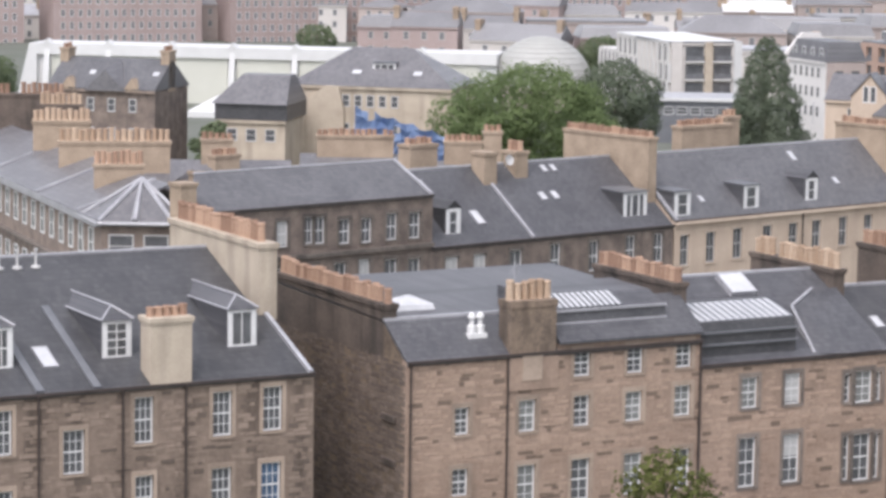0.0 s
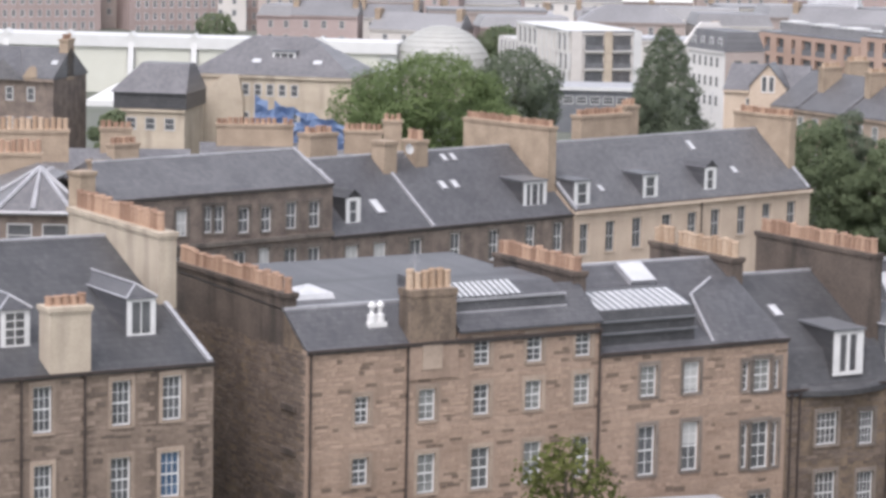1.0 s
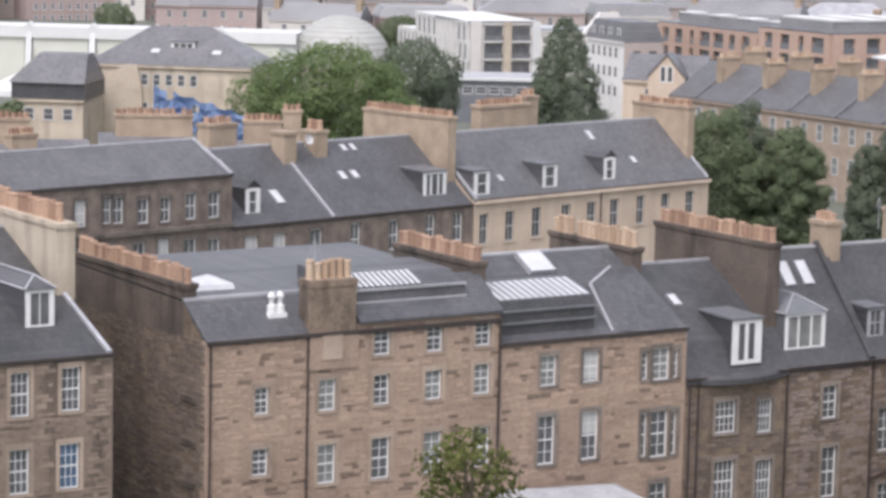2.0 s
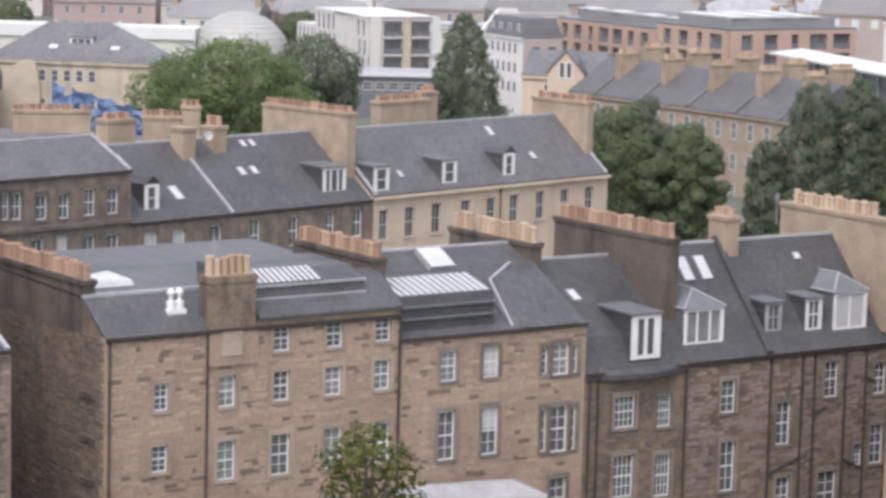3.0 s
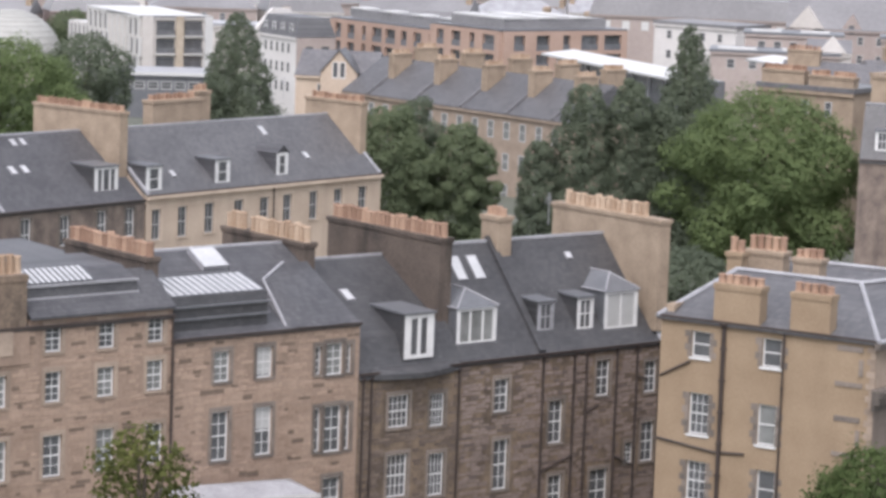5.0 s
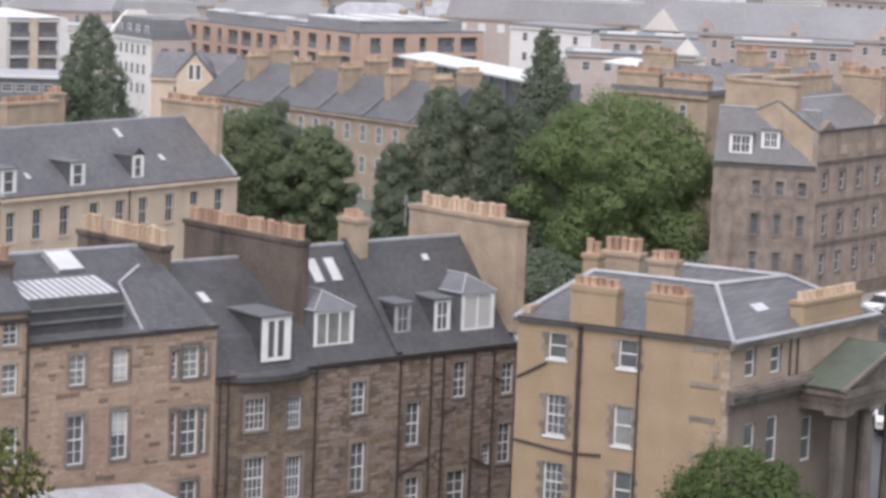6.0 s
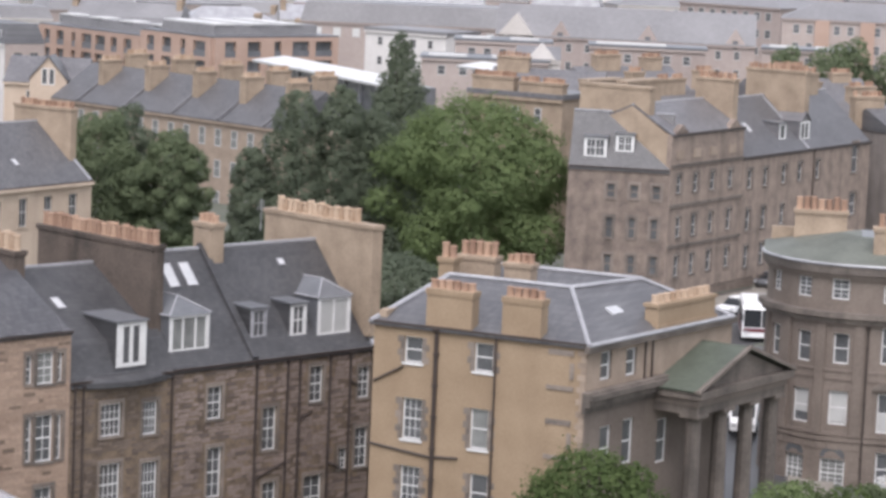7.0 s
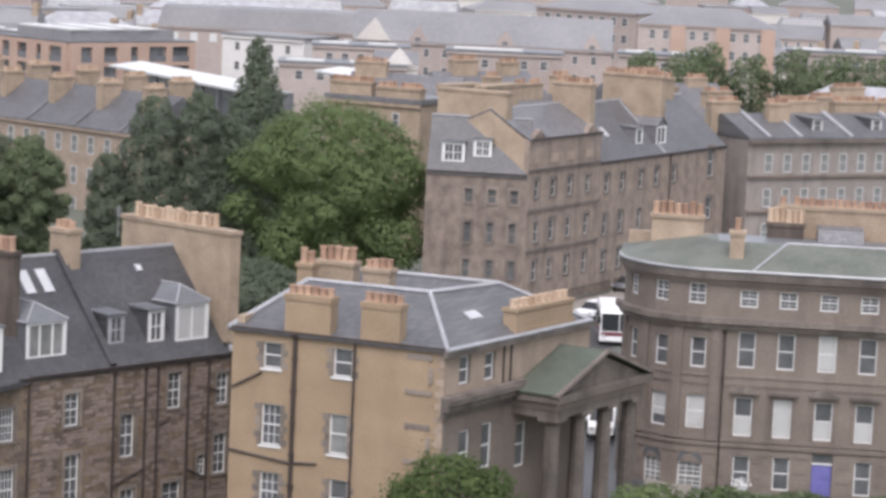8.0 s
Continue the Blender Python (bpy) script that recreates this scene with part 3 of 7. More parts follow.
# raised party-wall gutters running up the slates
for x in (8.2, 11.1):
    bm = bmesh.new()
    slab(bm, (x - 0.35, 0.0, 12.22), (x + 0.05, 0.0, 12.22), (x + 0.05, 7.2, 15.14), (x - 0.35, 7.2, 15.14), 0.2)
    part("roof_tabling", bm, ZINC, hA)
for x in (9.9, 10.9, 11.9):
    bm = bmesh.new()
    turned(bm, (x, 11.0, 16.5), ((0.28, 0), (0.26, 0.12), (0.07, 0.16), (0.06, 0.9), (0.12, 0.92), (0.1, 1.0)), 8)
    part("roof_vent", bm, FADED, hA)

# wide flat-topped house with a chimney breast on its face
WIN = [(3.27, 8.21, 0.83, 1.43), (3.21, 4.99, 0.94, 1.43), (7.16, 8.07, 1.03, 1.68), (10.48, 8.1, 0.98, 1.64), (13.72, 8.11, 1.05, 1.6), (16.83, 8.15, 1.05, 1.67), (10.46, 10.77, 1.0, 1.39), (13.75, 10.72, 1.0, 1.47), (16.84, 10.8, 1.0, 1.39), (7.18, 4.17, 1.1, 2.12), (10.49, 4.1, 1.14, 2.24), (13.76, 4.11, 1.14, 2.26), (16.86, 4.13, 1.1, 2.19), (10.5, 0.4, 1.14, 2.2), (13.7, 0.4, 1.14, 2.2), (7.2, 0.4, 1.1, 2.2)]
PROF = [(0, 12.25), (2.65, 14.05), (16, 14.35)]
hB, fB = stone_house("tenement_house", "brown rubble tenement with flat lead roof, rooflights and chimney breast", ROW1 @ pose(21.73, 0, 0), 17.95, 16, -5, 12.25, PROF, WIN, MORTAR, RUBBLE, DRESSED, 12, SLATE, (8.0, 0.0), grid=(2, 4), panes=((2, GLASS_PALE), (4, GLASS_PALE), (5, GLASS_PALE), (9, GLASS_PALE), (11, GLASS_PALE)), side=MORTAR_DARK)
S, Z = up_slope(*PROF[:2])
chimney(hB, 0.0, 0.75, 2.6, 15.6, 12.0, 14.85, 16, "mid", STACK_DARK, stretch=(0.0, 1.0))
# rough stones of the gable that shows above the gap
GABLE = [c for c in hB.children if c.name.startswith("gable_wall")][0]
# Gable stones are darker than those of the front.
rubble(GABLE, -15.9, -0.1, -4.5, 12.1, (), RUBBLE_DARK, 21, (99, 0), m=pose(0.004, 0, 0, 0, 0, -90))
# chimney breast with a blind window
BREAST = material("rain-streaked_chimney_stone", (0.085, 0.066, 0.052), (0.27, 0.2, 0.145), 0.85, 0.9, 0.4, 6, 0.1, 0, 0.7)
bm = bmesh.new()
box(bm, 5.95, 8.95, -0.12, 0.0, 10.3, 12.2)
part("chimney_breast", bm, MORTAR, hB)
chimney(hB, 6.05, 8.75, -0.12, 1.2, 12.2, 15.0, 6, "tall", BREAST, BUFF_CLAY, lip=0.05)
bm = bmesh.new()
box(bm, 6.73, 7.93, -0.17, -0.11, 10.81, 12.13)
part("blind_window", bm, DRESSED, hB, "blocked window of pale sandstone")
# raised eaves part over the upper windows
bm = bmesh.new()
box(bm, 8.95, 17.9, 0.02, 0.5, 12.2, 12.6)
part("wallhead", bm, MORTAR, hB)
bm = bmesh.new()
prism(bm, [(-0.25, 12.72), (-0.25, 12.58), (0.6, 12.62), (2.4, 14.2), (2.4, 14.5)], 8.95, 17.95)
part("roof_slope", bm, SLATE, hB)
bm = bmesh.new()
prism(bm, [(0.9, 13.2), (1.0, 14.15), (2.6, 14.75), (6.5, 14.85), (6.5, 14.2), (2.0, 14.0)], 8.95, 16.2)
part("box_dormer", bm, SLATE, hB, "long slate-hung box dormer")
bm = bmesh.new()
box(bm, 8.95, 16.25, 0.82, 1.02, 13.42, 13.54)
box(bm, 8.95, 16.25, 0.88, 1.08, 14.08, 14.2)
part("lead_ledge", bm, LEAD, hB)
for i in range(13):
    x = 9.0 + i * 0.36
    bm = bmesh.new()
    slab(bm, (x, 1.15, 14.3), (x + 0.18, 1.15, 14.3), (x + 0.18, 2.55, 14.84), (x, 2.55, 14.84), 0.05)
    part("glazing_strip", bm, ROOFLIGHT, hB, "pale strip of patent glazing")
bm = bmesh.new()
slab(bm, (8.98, 1.13, 14.26), (13.7, 1.13, 14.26), (13.7, 2.58, 14.81), (8.98, 2.58, 14.81), 0.04)
part("rooflight_glass", bm, GLASS, hB)
bm = bmesh.new()
hull(bm, [(1.6, 4.4, 14.1), (4.0, 4.4, 14.1), (4.0, 6.4, 14.1), (1.6, 6.4, 14.1), (1.7, 4.5, 14.4), (3.9, 4.5, 14.4), (3.9, 6.3, 14.4), (1.7, 6.3, 14.4), (2.6, 5.3, 14.8), (3.0, 5.5, 14.8)])
part("dome_rooflight", bm, ROOFLIGHT, hB, "white pyramid rooflight")
bm = bmesh.new()
box(bm, 4.2, 5.3, 1.1, 1.6, 12.9, 13.25)
for x in (4.5, 5.0):
    turned(bm, (x, 1.35, 13.2), ((0.24, 0), (0.24, 0.45), (0.12, 0.5), (0.12, 0.8), (0.22, 0.85), (0.2, 1.0), (0.05, 1.15)), 10)
part("boiler_flue", bm, WHITE, hB, "white twin flue terminals")
for x in (0.2, 5.9, 17.85):
    downpipe(hB, x, -4, 12.2)
for z in (9.2, 6.9, 4.7):
    bm = bmesh.new()
    box(bm, -0.14, 0.02, 1.0, 2.6, z - 0.3, z)
    part("string_ledge", bm, STACK_DARK, hB)

# house with glazed studio roof and bowed right bay
WIN = [(3.24, 8.22, 1.06, 1.71), (6.1, 8.22, 1.08, 1.73), (9.83, 8.05, 0.42, 1.6), (10.96, 7.94, 1.16, 1.82), (11.99, 8.0, 0.36, 1.63), (3.21, 3.81, 1.12, 2.77), (6.14, 3.83, 1.12, 2.74), (9.9, 3.6, 0.42, 2.52), (10.96, 3.5, 1.2, 2.69), (12.0, 3.55, 0.38, 2.53), (11.01, -0.45, 1.2, 2.48), (3.2, -0.4, 1.1, 2.4), (6.1, -0.4, 1.1, 2.4)]
PROF = [(0, 10.85), (7.2, 14.55), (15, 11.5)]
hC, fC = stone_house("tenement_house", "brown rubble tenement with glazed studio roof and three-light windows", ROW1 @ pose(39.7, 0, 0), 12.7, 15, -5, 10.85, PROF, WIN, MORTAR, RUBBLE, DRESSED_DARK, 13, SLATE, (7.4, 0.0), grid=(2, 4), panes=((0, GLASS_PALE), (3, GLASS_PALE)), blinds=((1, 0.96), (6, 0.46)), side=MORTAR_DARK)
S, Z = up_slope(*PROF[:2])
chimney(hC, -0.45, 0.4, 2.2, 10.5, 11.0, 15.05, 13, "mid", STACK_DARK)
chimney(hC, 12.3, 13.1, 5.0, 13.3, 11.0, 14.75, 11, "tall", STACK_DARK, BUFF_CLAY)
bm = bmesh.new()
prism(bm, [(0.55, 11.05), (0.6, 12.4), (0.75, 13.0), (3.3, 13.68), (5.0, 13.6), (5.0, 13.2)], 0.35, 6.6)
part("studio_dormer", bm, SLATE_DARK, hC, "dark slate-hung studio dormer")
for y, z in ((0.5, 11.72), (0.55, 12.38)):
    bm = bmesh.new()
    box(bm, 0.3, 6.7, y - 0.1, y + 0.14, z, z + 0.1)
    part("lead_ledge", bm, ZINC, hC)
for i in range(13):
    x = 0.45 + i * 0.47
    bm = bmesh.new()
    slab(bm, (x, 0.8, 13.08), (x + 0.24, 0.8, 13.08), (x + 0.24, 3.1, 13.7), (x, 3.1, 13.7), 0.05)
    part("glazing_strip", bm, ROOFLIGHT, hC, "pale strip of patent glazing")
bm = bmesh.new()
slab(bm, (0.4, 0.78, 13.04), (6.55, 0.78, 13.04), (6.55, 3.2, 13.69), (0.4, 3.2, 13.69), 0.04)
part("rooflight_glass", bm, ZINC, hC)
skylight(hC, 6.2, 6.0, 1.7, 1.9, S, Z, lift=0.35)
# rounded roof over the bowed bay
bm = bmesh.new()
pts = [(7.6 + 5.0 * k / 8, 0.25 - 0.55 * math.sin(math.pi * min(1, k / 8)), 10.9) for k in range(9)]
hull(bm, [Vector(p) for p in pts] + [(8.2, 3.2, 13.1), (10.5, 4.6, 13.75), (12.5, 5.0, 13.7), (7.7, 2.0, 12.0)])
part("bay_roof", bm, SLATE, hC)
bm = bmesh.new()
rod(bm, (7.65, 0.2, 10.95), (8.15, 3.2, 13.15), 0.09, 0.09)
rod(bm, (8.15, 3.2, 13.15), (10.5, 4.6, 13.8), 0.09, 0.09)
part("hip_roll", bm, LEAD, hC)
for x in (-0.08,):
    downpipe(hC, x, -4, 10.8)

# narrow dark house with a bowed front under a big stack
WIN = [(3.02, 4.44, 1.5, 1.9), (5.89, 4.23, 1.1, 1.95), (3.04, 0.33, 1.5, 2.52), (5.95, 0.08, 1.2, 2.54)]
PROF = [(0, 7.85), (1.0, 9.75), (7.2, 13.4), (13, 11.0)]
# The front's shade is put into its dark mortar and rubble colours.
hD, fD = stone_house("tenement_house", "narrow tenement with bowed front painted shade-dark and tall white dormer", ROW1 @ pose(52.4, 0, 0), 7.55, 13, -6, 7.85, PROF, WIN, MORTAR_DARK, RUBBLE_DARK, DRESSED_DARK, 14, SLATE_DARK, (3.5, 0.0), grid=(4, 4), side=MORTAR_DARK)
S, Z = up_slope(*PROF[1:3])
dormer(hD, (4.44, 0.12, 8.43, 2.0, 2.57), S, 1, 1, "flat", SLATE_DARK, lights=2, stile=0.4, long=3.6)
chimney(hD, 7.0, 7.9, 1.6, 12.6, 8.0, 15.05, 13, "mid", STACK_DARK)
bm = bmesh.new()
hull(bm, [(1.0 + 6.0 * k / 10, -0.75 * math.sin(math.pi * k / 10) - 0.12, z) for k in range(11) for z in (7.4, 7.72)] + [(1.0, 0.2, 8.1), (7.0, 0.2, 8.1), (1.0, 0.0, 7.3), (7.0, 0.0, 7.3)])
part("bow_cornice", bm, SLATE_DARK, hD)
skylight(hD, 2.2, 4.2, 0.6, 1.0, S, Z)
skylight(hD, 5.2, 3.1, 0.4, 0.4, S, Z)
bm = bmesh.new()
slab(bm, (-0.1, 0.6, 9.7), (0.3, 0.6, 9.7), (0.3, 7.2, 13.6), (-0.1, 7.2, 13.6), 0.3)
part("skew_coping", bm, STACK, hD, "sandstone skew coping")
for x in (0.3, 0.9, 7.4):
    downpipe(hD, x, -5, 7.6)

# long dark house with four dormers
WIN = [(3.23, 4.61, 1.12, 1.99), (3.35, -0.14, 1.12, 3.05), (7.63, 2.25, 1.12, 2.65), (11.38, 4.83, 1.1, 2.25), (15.4, 4.7, 1.0, 1.96), (15.35, 0.32, 1.1, 2.52), (7.79, -2.09, 1.12, 2.36), (11.36, -2.51, 1.5, 2.78), (13.81, 0.36, 0.7, 1.32)]
PROF = [(0, 7.9), (5.4, 14.05), (13, 11.0)]
hE, fE = stone_house("tenement_house", "dark rubble tenement with slate roof, mixed dormers and many pipes", ROW1 @ pose(59.95, 0, 0), 16.2, 13, -6, 7.9, PROF, WIN, MORTAR_DARK, RUBBLE_GREY, DRESSED_DARK, 15, SLATE_DARK, (2.0, 0.0), grid=(2, 4), skew=(16.1,), side=MORTAR_DARK)
S, Z = up_slope(*PROF[:2])
dormer(hE, (1.78, 0.81, 8.81, 2.9, 2.11), S, 1, 1, "pitch", ZINC, pane=GLASS_PALE, lights=3)
dormer(hE, (7.4, 1.04, 9.08, 1.14, 1.74), S, 2, 2, "flat", SLATE_DARK, paint=LEAD)
dormer(hE, (10.52, 0.93, 8.96, 1.17, 1.93), S, 2, 2, "flat", SLATE_DARK)
dormer(hE, (13.37, 0.81, 8.82, 2.6, 2.31), S, 1, 1, "pitch", ZINC, pane=BLIND, lights=2)
skylight(hE, 2.95, 4.2, 0.8, 1.7, S, Z)
skylight(hE, 4.35, 4.2, 0.8, 1.7, S, Z)
skylight(hE, 12.0, 4.4, 0.5, 0.5, S, Z)
chimney(hE, 15.75, 16.6, 0.1, 10.2, 8.5, 15.45, 11, "mid", STACK, BUFF_CLAY, stretch=(0.16, 0.92))
chimney(hE, 6.4, 7.5, 4.6, 6.2, 12.5, 15.6, 4, "short", STACK)
bm = bmesh.new()
slab(bm, (6.1, -0.1, 8.1), (6.6, -0.1, 8.1), (6.6, 5.4, 14.35), (6.1, 5.4, 14.35), 0.3)
part("roof_tabling", bm, SLATE_DARK, hE)
for x in (6.4, 8.9, 9.9, 12.4, 14.1, 16.0):
    downpipe(hE, x, -5, 7.7, r=0.07)

# ---- the terrace across the street, its front towards the hill ----
ROW2 = frame_at(0, 210.2, 40.0)


def plain_house(name, label, m, L, depth, z0, z1, profile, wins, wall, roof, grid, group, margin=None, blinds=(), paint=None, skew=None, panes=(), side=None, sills=True, lean=0.0):
    h = root(name, m, label, "house", group)
    shell(h, L, depth, z0, z1, profile, wall, roof, wins, side, skew=skew, lean=lean)
    for i, w in enumerate(wins):
        sash(h, w, *grid, 0.14, paint, dict(panes).get(i), dict(blinds).get(i, 0.0), margin=margin, sill=sills)
    gutter(h, L, z1 + 0.02)
    return h


G2 = "terrace across the street"
WIN = [(8.11, 10.14, 1.01, 1.88), (10.5, 10.21, 0.72, 1.94), (11.46, 10.14, 0.98, 1.94), (13.77, 9.97, 1.0, 1.83), (15.82, 9.91, 0.95, 1.84), (18.2, 9.95, 1.0, 1.98), (20.39, 9.92, 1.05, 1.95), (15.66, 6.0, 1.06, 2.7), (18.16, 5.75, 1.15, 2.76), (20.41, 5.74, 1.15, 2.65), (13.42, 6.0, 1.1, 2.6), (10.8, 6.0, 1.1, 2.6), (8.2, 6.0, 1.1, 2.6), (5.5, 6.0, 1.1, 2.6), (5.5, 10.1, 1.0, 1.9), (2.8, 10.1, 1.0, 1.9)]
r2a = plain_house("terraced_house", "soot-brown sandstone terrace with low slate roof and tall sashes", ROW2 @ pose(-22.6, 0, 0), 22.1, 11, -1, 13.1, [(0, 13.1), (4.6, 15.3), (11, 13.0)], WIN, BROWN, SLATE_MID, (2, 2), G2, ASHLAR_DARK, ((7, 0.9), (0, 0.95)), skew=(22.0,), lean=3.6)
chimney(r2a, -0.4, 0.9, 0.4, 1.8, 12.0, 15.2, 0, "short", STACK)
bm = bmesh.new()
box(bm, 0, 22.1, -0.3, 0.0, 9.2, 9.5)
part("string_course", bm, ASHLAR_DARK, r2a)
WIN = [(1.98, 5.56, 1.3, 2.68), (4.77, 5.55, 1.25, 2.7), (8.44, 5.68, 1.25, 2.6), (12.54, 5.88, 1.07, 2.58), (16.62, 6.0, 1.0, 2.4), (20.6, 6.2, 1.0, 2.3), (23.7, 6.2, 1.0, 2.3)]
PROF = [(0, 9.1), (6.9, 14.15), (13, 11.0)]
r2b = plain_house("terraced_house", "soot-brown terrace with steep dark slate roof and odd dormers", ROW2 @ pose(-0.5, 0, 0), 25.3, 13, -1, 9.1, PROF, WIN, BROWN, SLATE, (2, 2), G2, ASHLAR_DARK, ((0, 0.9), (1, 0.9)), skew=(10.2,))
S, Z = up_slope(*PROF[:2])
dormer(r2b, (2.9, 1.02, 9.74, 1.3, 2.0), S, 1, 2, "gable", SLATE_DARK, stile=0.32)
dormer(r2b, (22.1, 1.14, 9.83, 2.4, 2.01), S, 1, 1, "flat", SLATE_DARK, lights=3, stile=0.27)
for x, y, w, h in ((6.3, 2.2, 0.8, 1.5), (2.4, 5.6, 0.5, 0.7), (3.4, 5.6, 0.5, 0.7), (14.3, 3.6, 0.6, 0.9), (15.6, 3.6, 0.6, 0.9), (16.6, 6.1, 0.5, 0.8), (17.6, 6.1, 0.5, 0.8)):
    skylight(r2b, x, y, w, h, S, Z)
chimney(r2b, 9.4, 10.7, 5.0, 6.6, 11.0, 15.3, 0, "mid", STACK)
chimney(r2b, 13.0, 14.3, 5.4, 7.0, 11.0, 15.2, 4, "mid", STACK)
chimney(r2b, 24.5, 25.4, 2.2, 12.4, 9.5, 16.0, 12, "short", STACK, TERRACOTTA)
chimney(r2b, 6.4, 9.2, 10.5, 12.0, 11.0, 15.6, 5, "short", STACK)
WIN = [(1.14, 5.68, 1.04, 2.5), (4.15, 5.72, 1.1, 2.5), (7.29, 5.8, 1.15, 2.5), (10.82, 5.85, 1.15, 2.45), (13.95, 5.85, 1.15, 2.45), (16.81, 5.9, 1.15, 2.45), (20.14, 5.96, 1.1, 2.46), (23.32, 6.0, 1.1, 2.4), (26.55, 6.1, 1.15, 2.3), (1.2, 1.6, 1.1, 2.6), (4.2, 1.6, 1.1, 2.6), (7.3, 1.6, 1.1, 2.6), (26.5, 1.8, 1.1, 2.6)]
PROF = [(0, 9.4), (5.9, 14.25), (12, 11.0)]
r2c = plain_house("terraced_house", "cleaned cream sandstone terrace with slate roof and white dormers", ROW2 @ pose(25.0, 0, 0), 29.0, 12, -1, 9.4, PROF, WIN, CREAM, SLATE_MID, (2, 2), G2, CREAM, paint=FADED, skew=(0.2, 28.8))
S, Z = up_slope(*PROF[:2])
dormer(r2c, (1.2, 0.39, 9.67, 1.6, 1.99), S, 1, 2, "flat", SLATE, stile=0.3)
dormer(r2c, (9.3, 0.51, 9.77, 1.6, 1.95), S, 1, 2, "flat", SLATE, long=5.6, stile=0.3)
dormer(r2c, (16.82, 0.71, 9.93, 1.3, 1.9), S, 1, 2, "gable", SLATE, stile=0.3)
for x, y, w, h in ((4.5, 1.6, 0.5, 0.7), (18.5, 4.7, 0.6, 1.1), (21.4, 2.2, 0.6, 0.8)):
    skylight(r2c, x, y, w, h, S, Z)
bm = bmesh.new()
box(bm, 0, 29.0, -0.35, 0.0, 9.05, 9.3)
part("cornice", bm, CREAM, r2c)
downpipe(r2c, 15.0, -1, 9.2)
chimney(r2c, 28.2, 29.0, 1.9, 8.5, 9.5, 15.6, 9, "short", STACK)
chimney(r2c, 9.5, 15.5, 9.0, 10.2, 11.0, 15.9, 8, "short", STACK)
chimney(r2c, 16.0, 17.5, 10.0, 11.2, 11.0, 16.4, 2, "short", STACK)
bm = bmesh.new()
turned(bm, (0, 0, 0), ((0.02, 0), (0.25, 0.05), (0.4, 0.14), (0.42, 0.14), (0.26, 0.03), (0.02, -0.03)), 16)
rod(bm, (0, 0, 0), (0, -0.5, -0.6), 0.03, 0.03)
bmesh.ops.transform(bm, matrix=pose(11.8, 4.9, 14.6, 75), verts=bm.verts)
part("satellite_dish", bm, FADED, r2b, "pale satellite dish")
for p, q in (((6.4, -0.1, 0.6), (8.9, -0.1, 1.4)), ((12.4, -0.1, 1.0), (14.1, -0.1, 0.2)), ((9.9, -0.1, 3.9), (11.0, -0.1, 4.3)), ((14.1, -0.1, 5.9), (14.9, -0.1, 5.6))):
    bm = bmesh.new()
    rod(bm, p, q, 0.055, 0.055)
    part("waste_pipe", bm, PIPE, hE)
for h, x, z in ((hB, 6.6, 15.1), (r2c, 16.6, 16.4), (hE, 6.9, 15.6)):
    bm = bmesh.new()
    rod(bm, (x, 0.6, z), (x, 0.6, z + 1.9), 0.025, 0.02, 5)
    for k in range(5):
        rod(bm, (x - 0.35 + 0.04 * k, 0.6, z + 1.3 + k * 0.13), (x + 0.35 - 0.04 * k, 0.6, z + 1.3 + k * 0.13), 0.012, 0.012, 4)
    part("aerial", bm, LEAD, h, "thin metal television aerial")

# ---- ochre-rendered corner house with a columned porch ----
CORNER = frame_at(42.09, 152.47, -41.63)
WIN = [(2.5, 9.87, 1.12, 1.48), (6.84, 9.83, 1.13, 1.62), (2.56, 5.48, 1.2, 2.36), (6.73, 5.42, 1.1, 2.3), (2.58, 1.67, 1.2, 2.27), (6.86, 1.8, 1.1, 2.2)]
hY = root("corner_house", CORNER, "ochre rendered corner house with hipped slate roof and columned porch", "house")
bm = bmesh.new()
pierced(bm, 0, 13.0, -4, 12.0, 0.5, WIN)
part("rendered_wall", bm, HARL, hY, "ochre harled side wall")
for i, w in enumerate(WIN):
    sash(hY, w, 3 if i in (2, 4) else 1, 4 if i in (2, 4) else 2, 0.14, WHITE, GLASS_PALE if i == 3 else GLASS, teeth=DRESSED_DARK)
for k in range(40):
    bm = bmesh.new()
    w1 = 0.5 if k % 2 else 0.3
    box(bm, 13.0 - w1, 13.0, -0.035, 0.0, -1.9 + k * 0.34, -1.58 + k * 0.34)
    part("quoin", bm, DRESSED, hY)
for z in (9.5, 5.6):
    bm = bmesh.new()
    box(bm, 10.95, 12.05, -0.05, 0.0, z + 0.1, z + 1.8)
    bw = part("blind_window", bm, HARL, hY, "blocked window under the same ochre render")
    for a, b, c, d in ((10.7, 12.3, z - 0.15, z + 0.1), (10.75, 12.25, z + 1.8, z + 2.1), (12.05, 12.3, z + 0.5, z + 1.4)):
        bm = bmesh.new()
        box(bm, a, b, -0.075, 0.0, c, d)
        part("stone_margin", bm, DRESSED_DARK, bw)
gutter(hY, 13.1, 12.1)
for x, r in ((3.95, 0.13), (7.6, 0.06)):
    downpipe(hY, x, -3, 12.0, r=r)
for p, q in (((0.1, -0.08, 8.6), (1.9, -0.08, 9.6)), ((0.05, -0.08, 5.0), (3.9, -0.08, 4.6)), ((3.9, -0.08, 4.65), (5.5, -0.08, 4.75))):
    bm = bmesh.new()
    rod(bm, p, q, 0.07, 0.07)
    part("waste_pipe", bm, PIPE, hY)
for x0, x1, y0, y1, z1, n in ((3.2, 6.0, -0.03, 0.95, 14.2, 6), (7.85, 10.2, -0.03, 0.95, 14.2, 5)):
    chimney(hY, x0, x1, y0, y1, 12.02, z1, n, "short", HARL, lip=0.06)
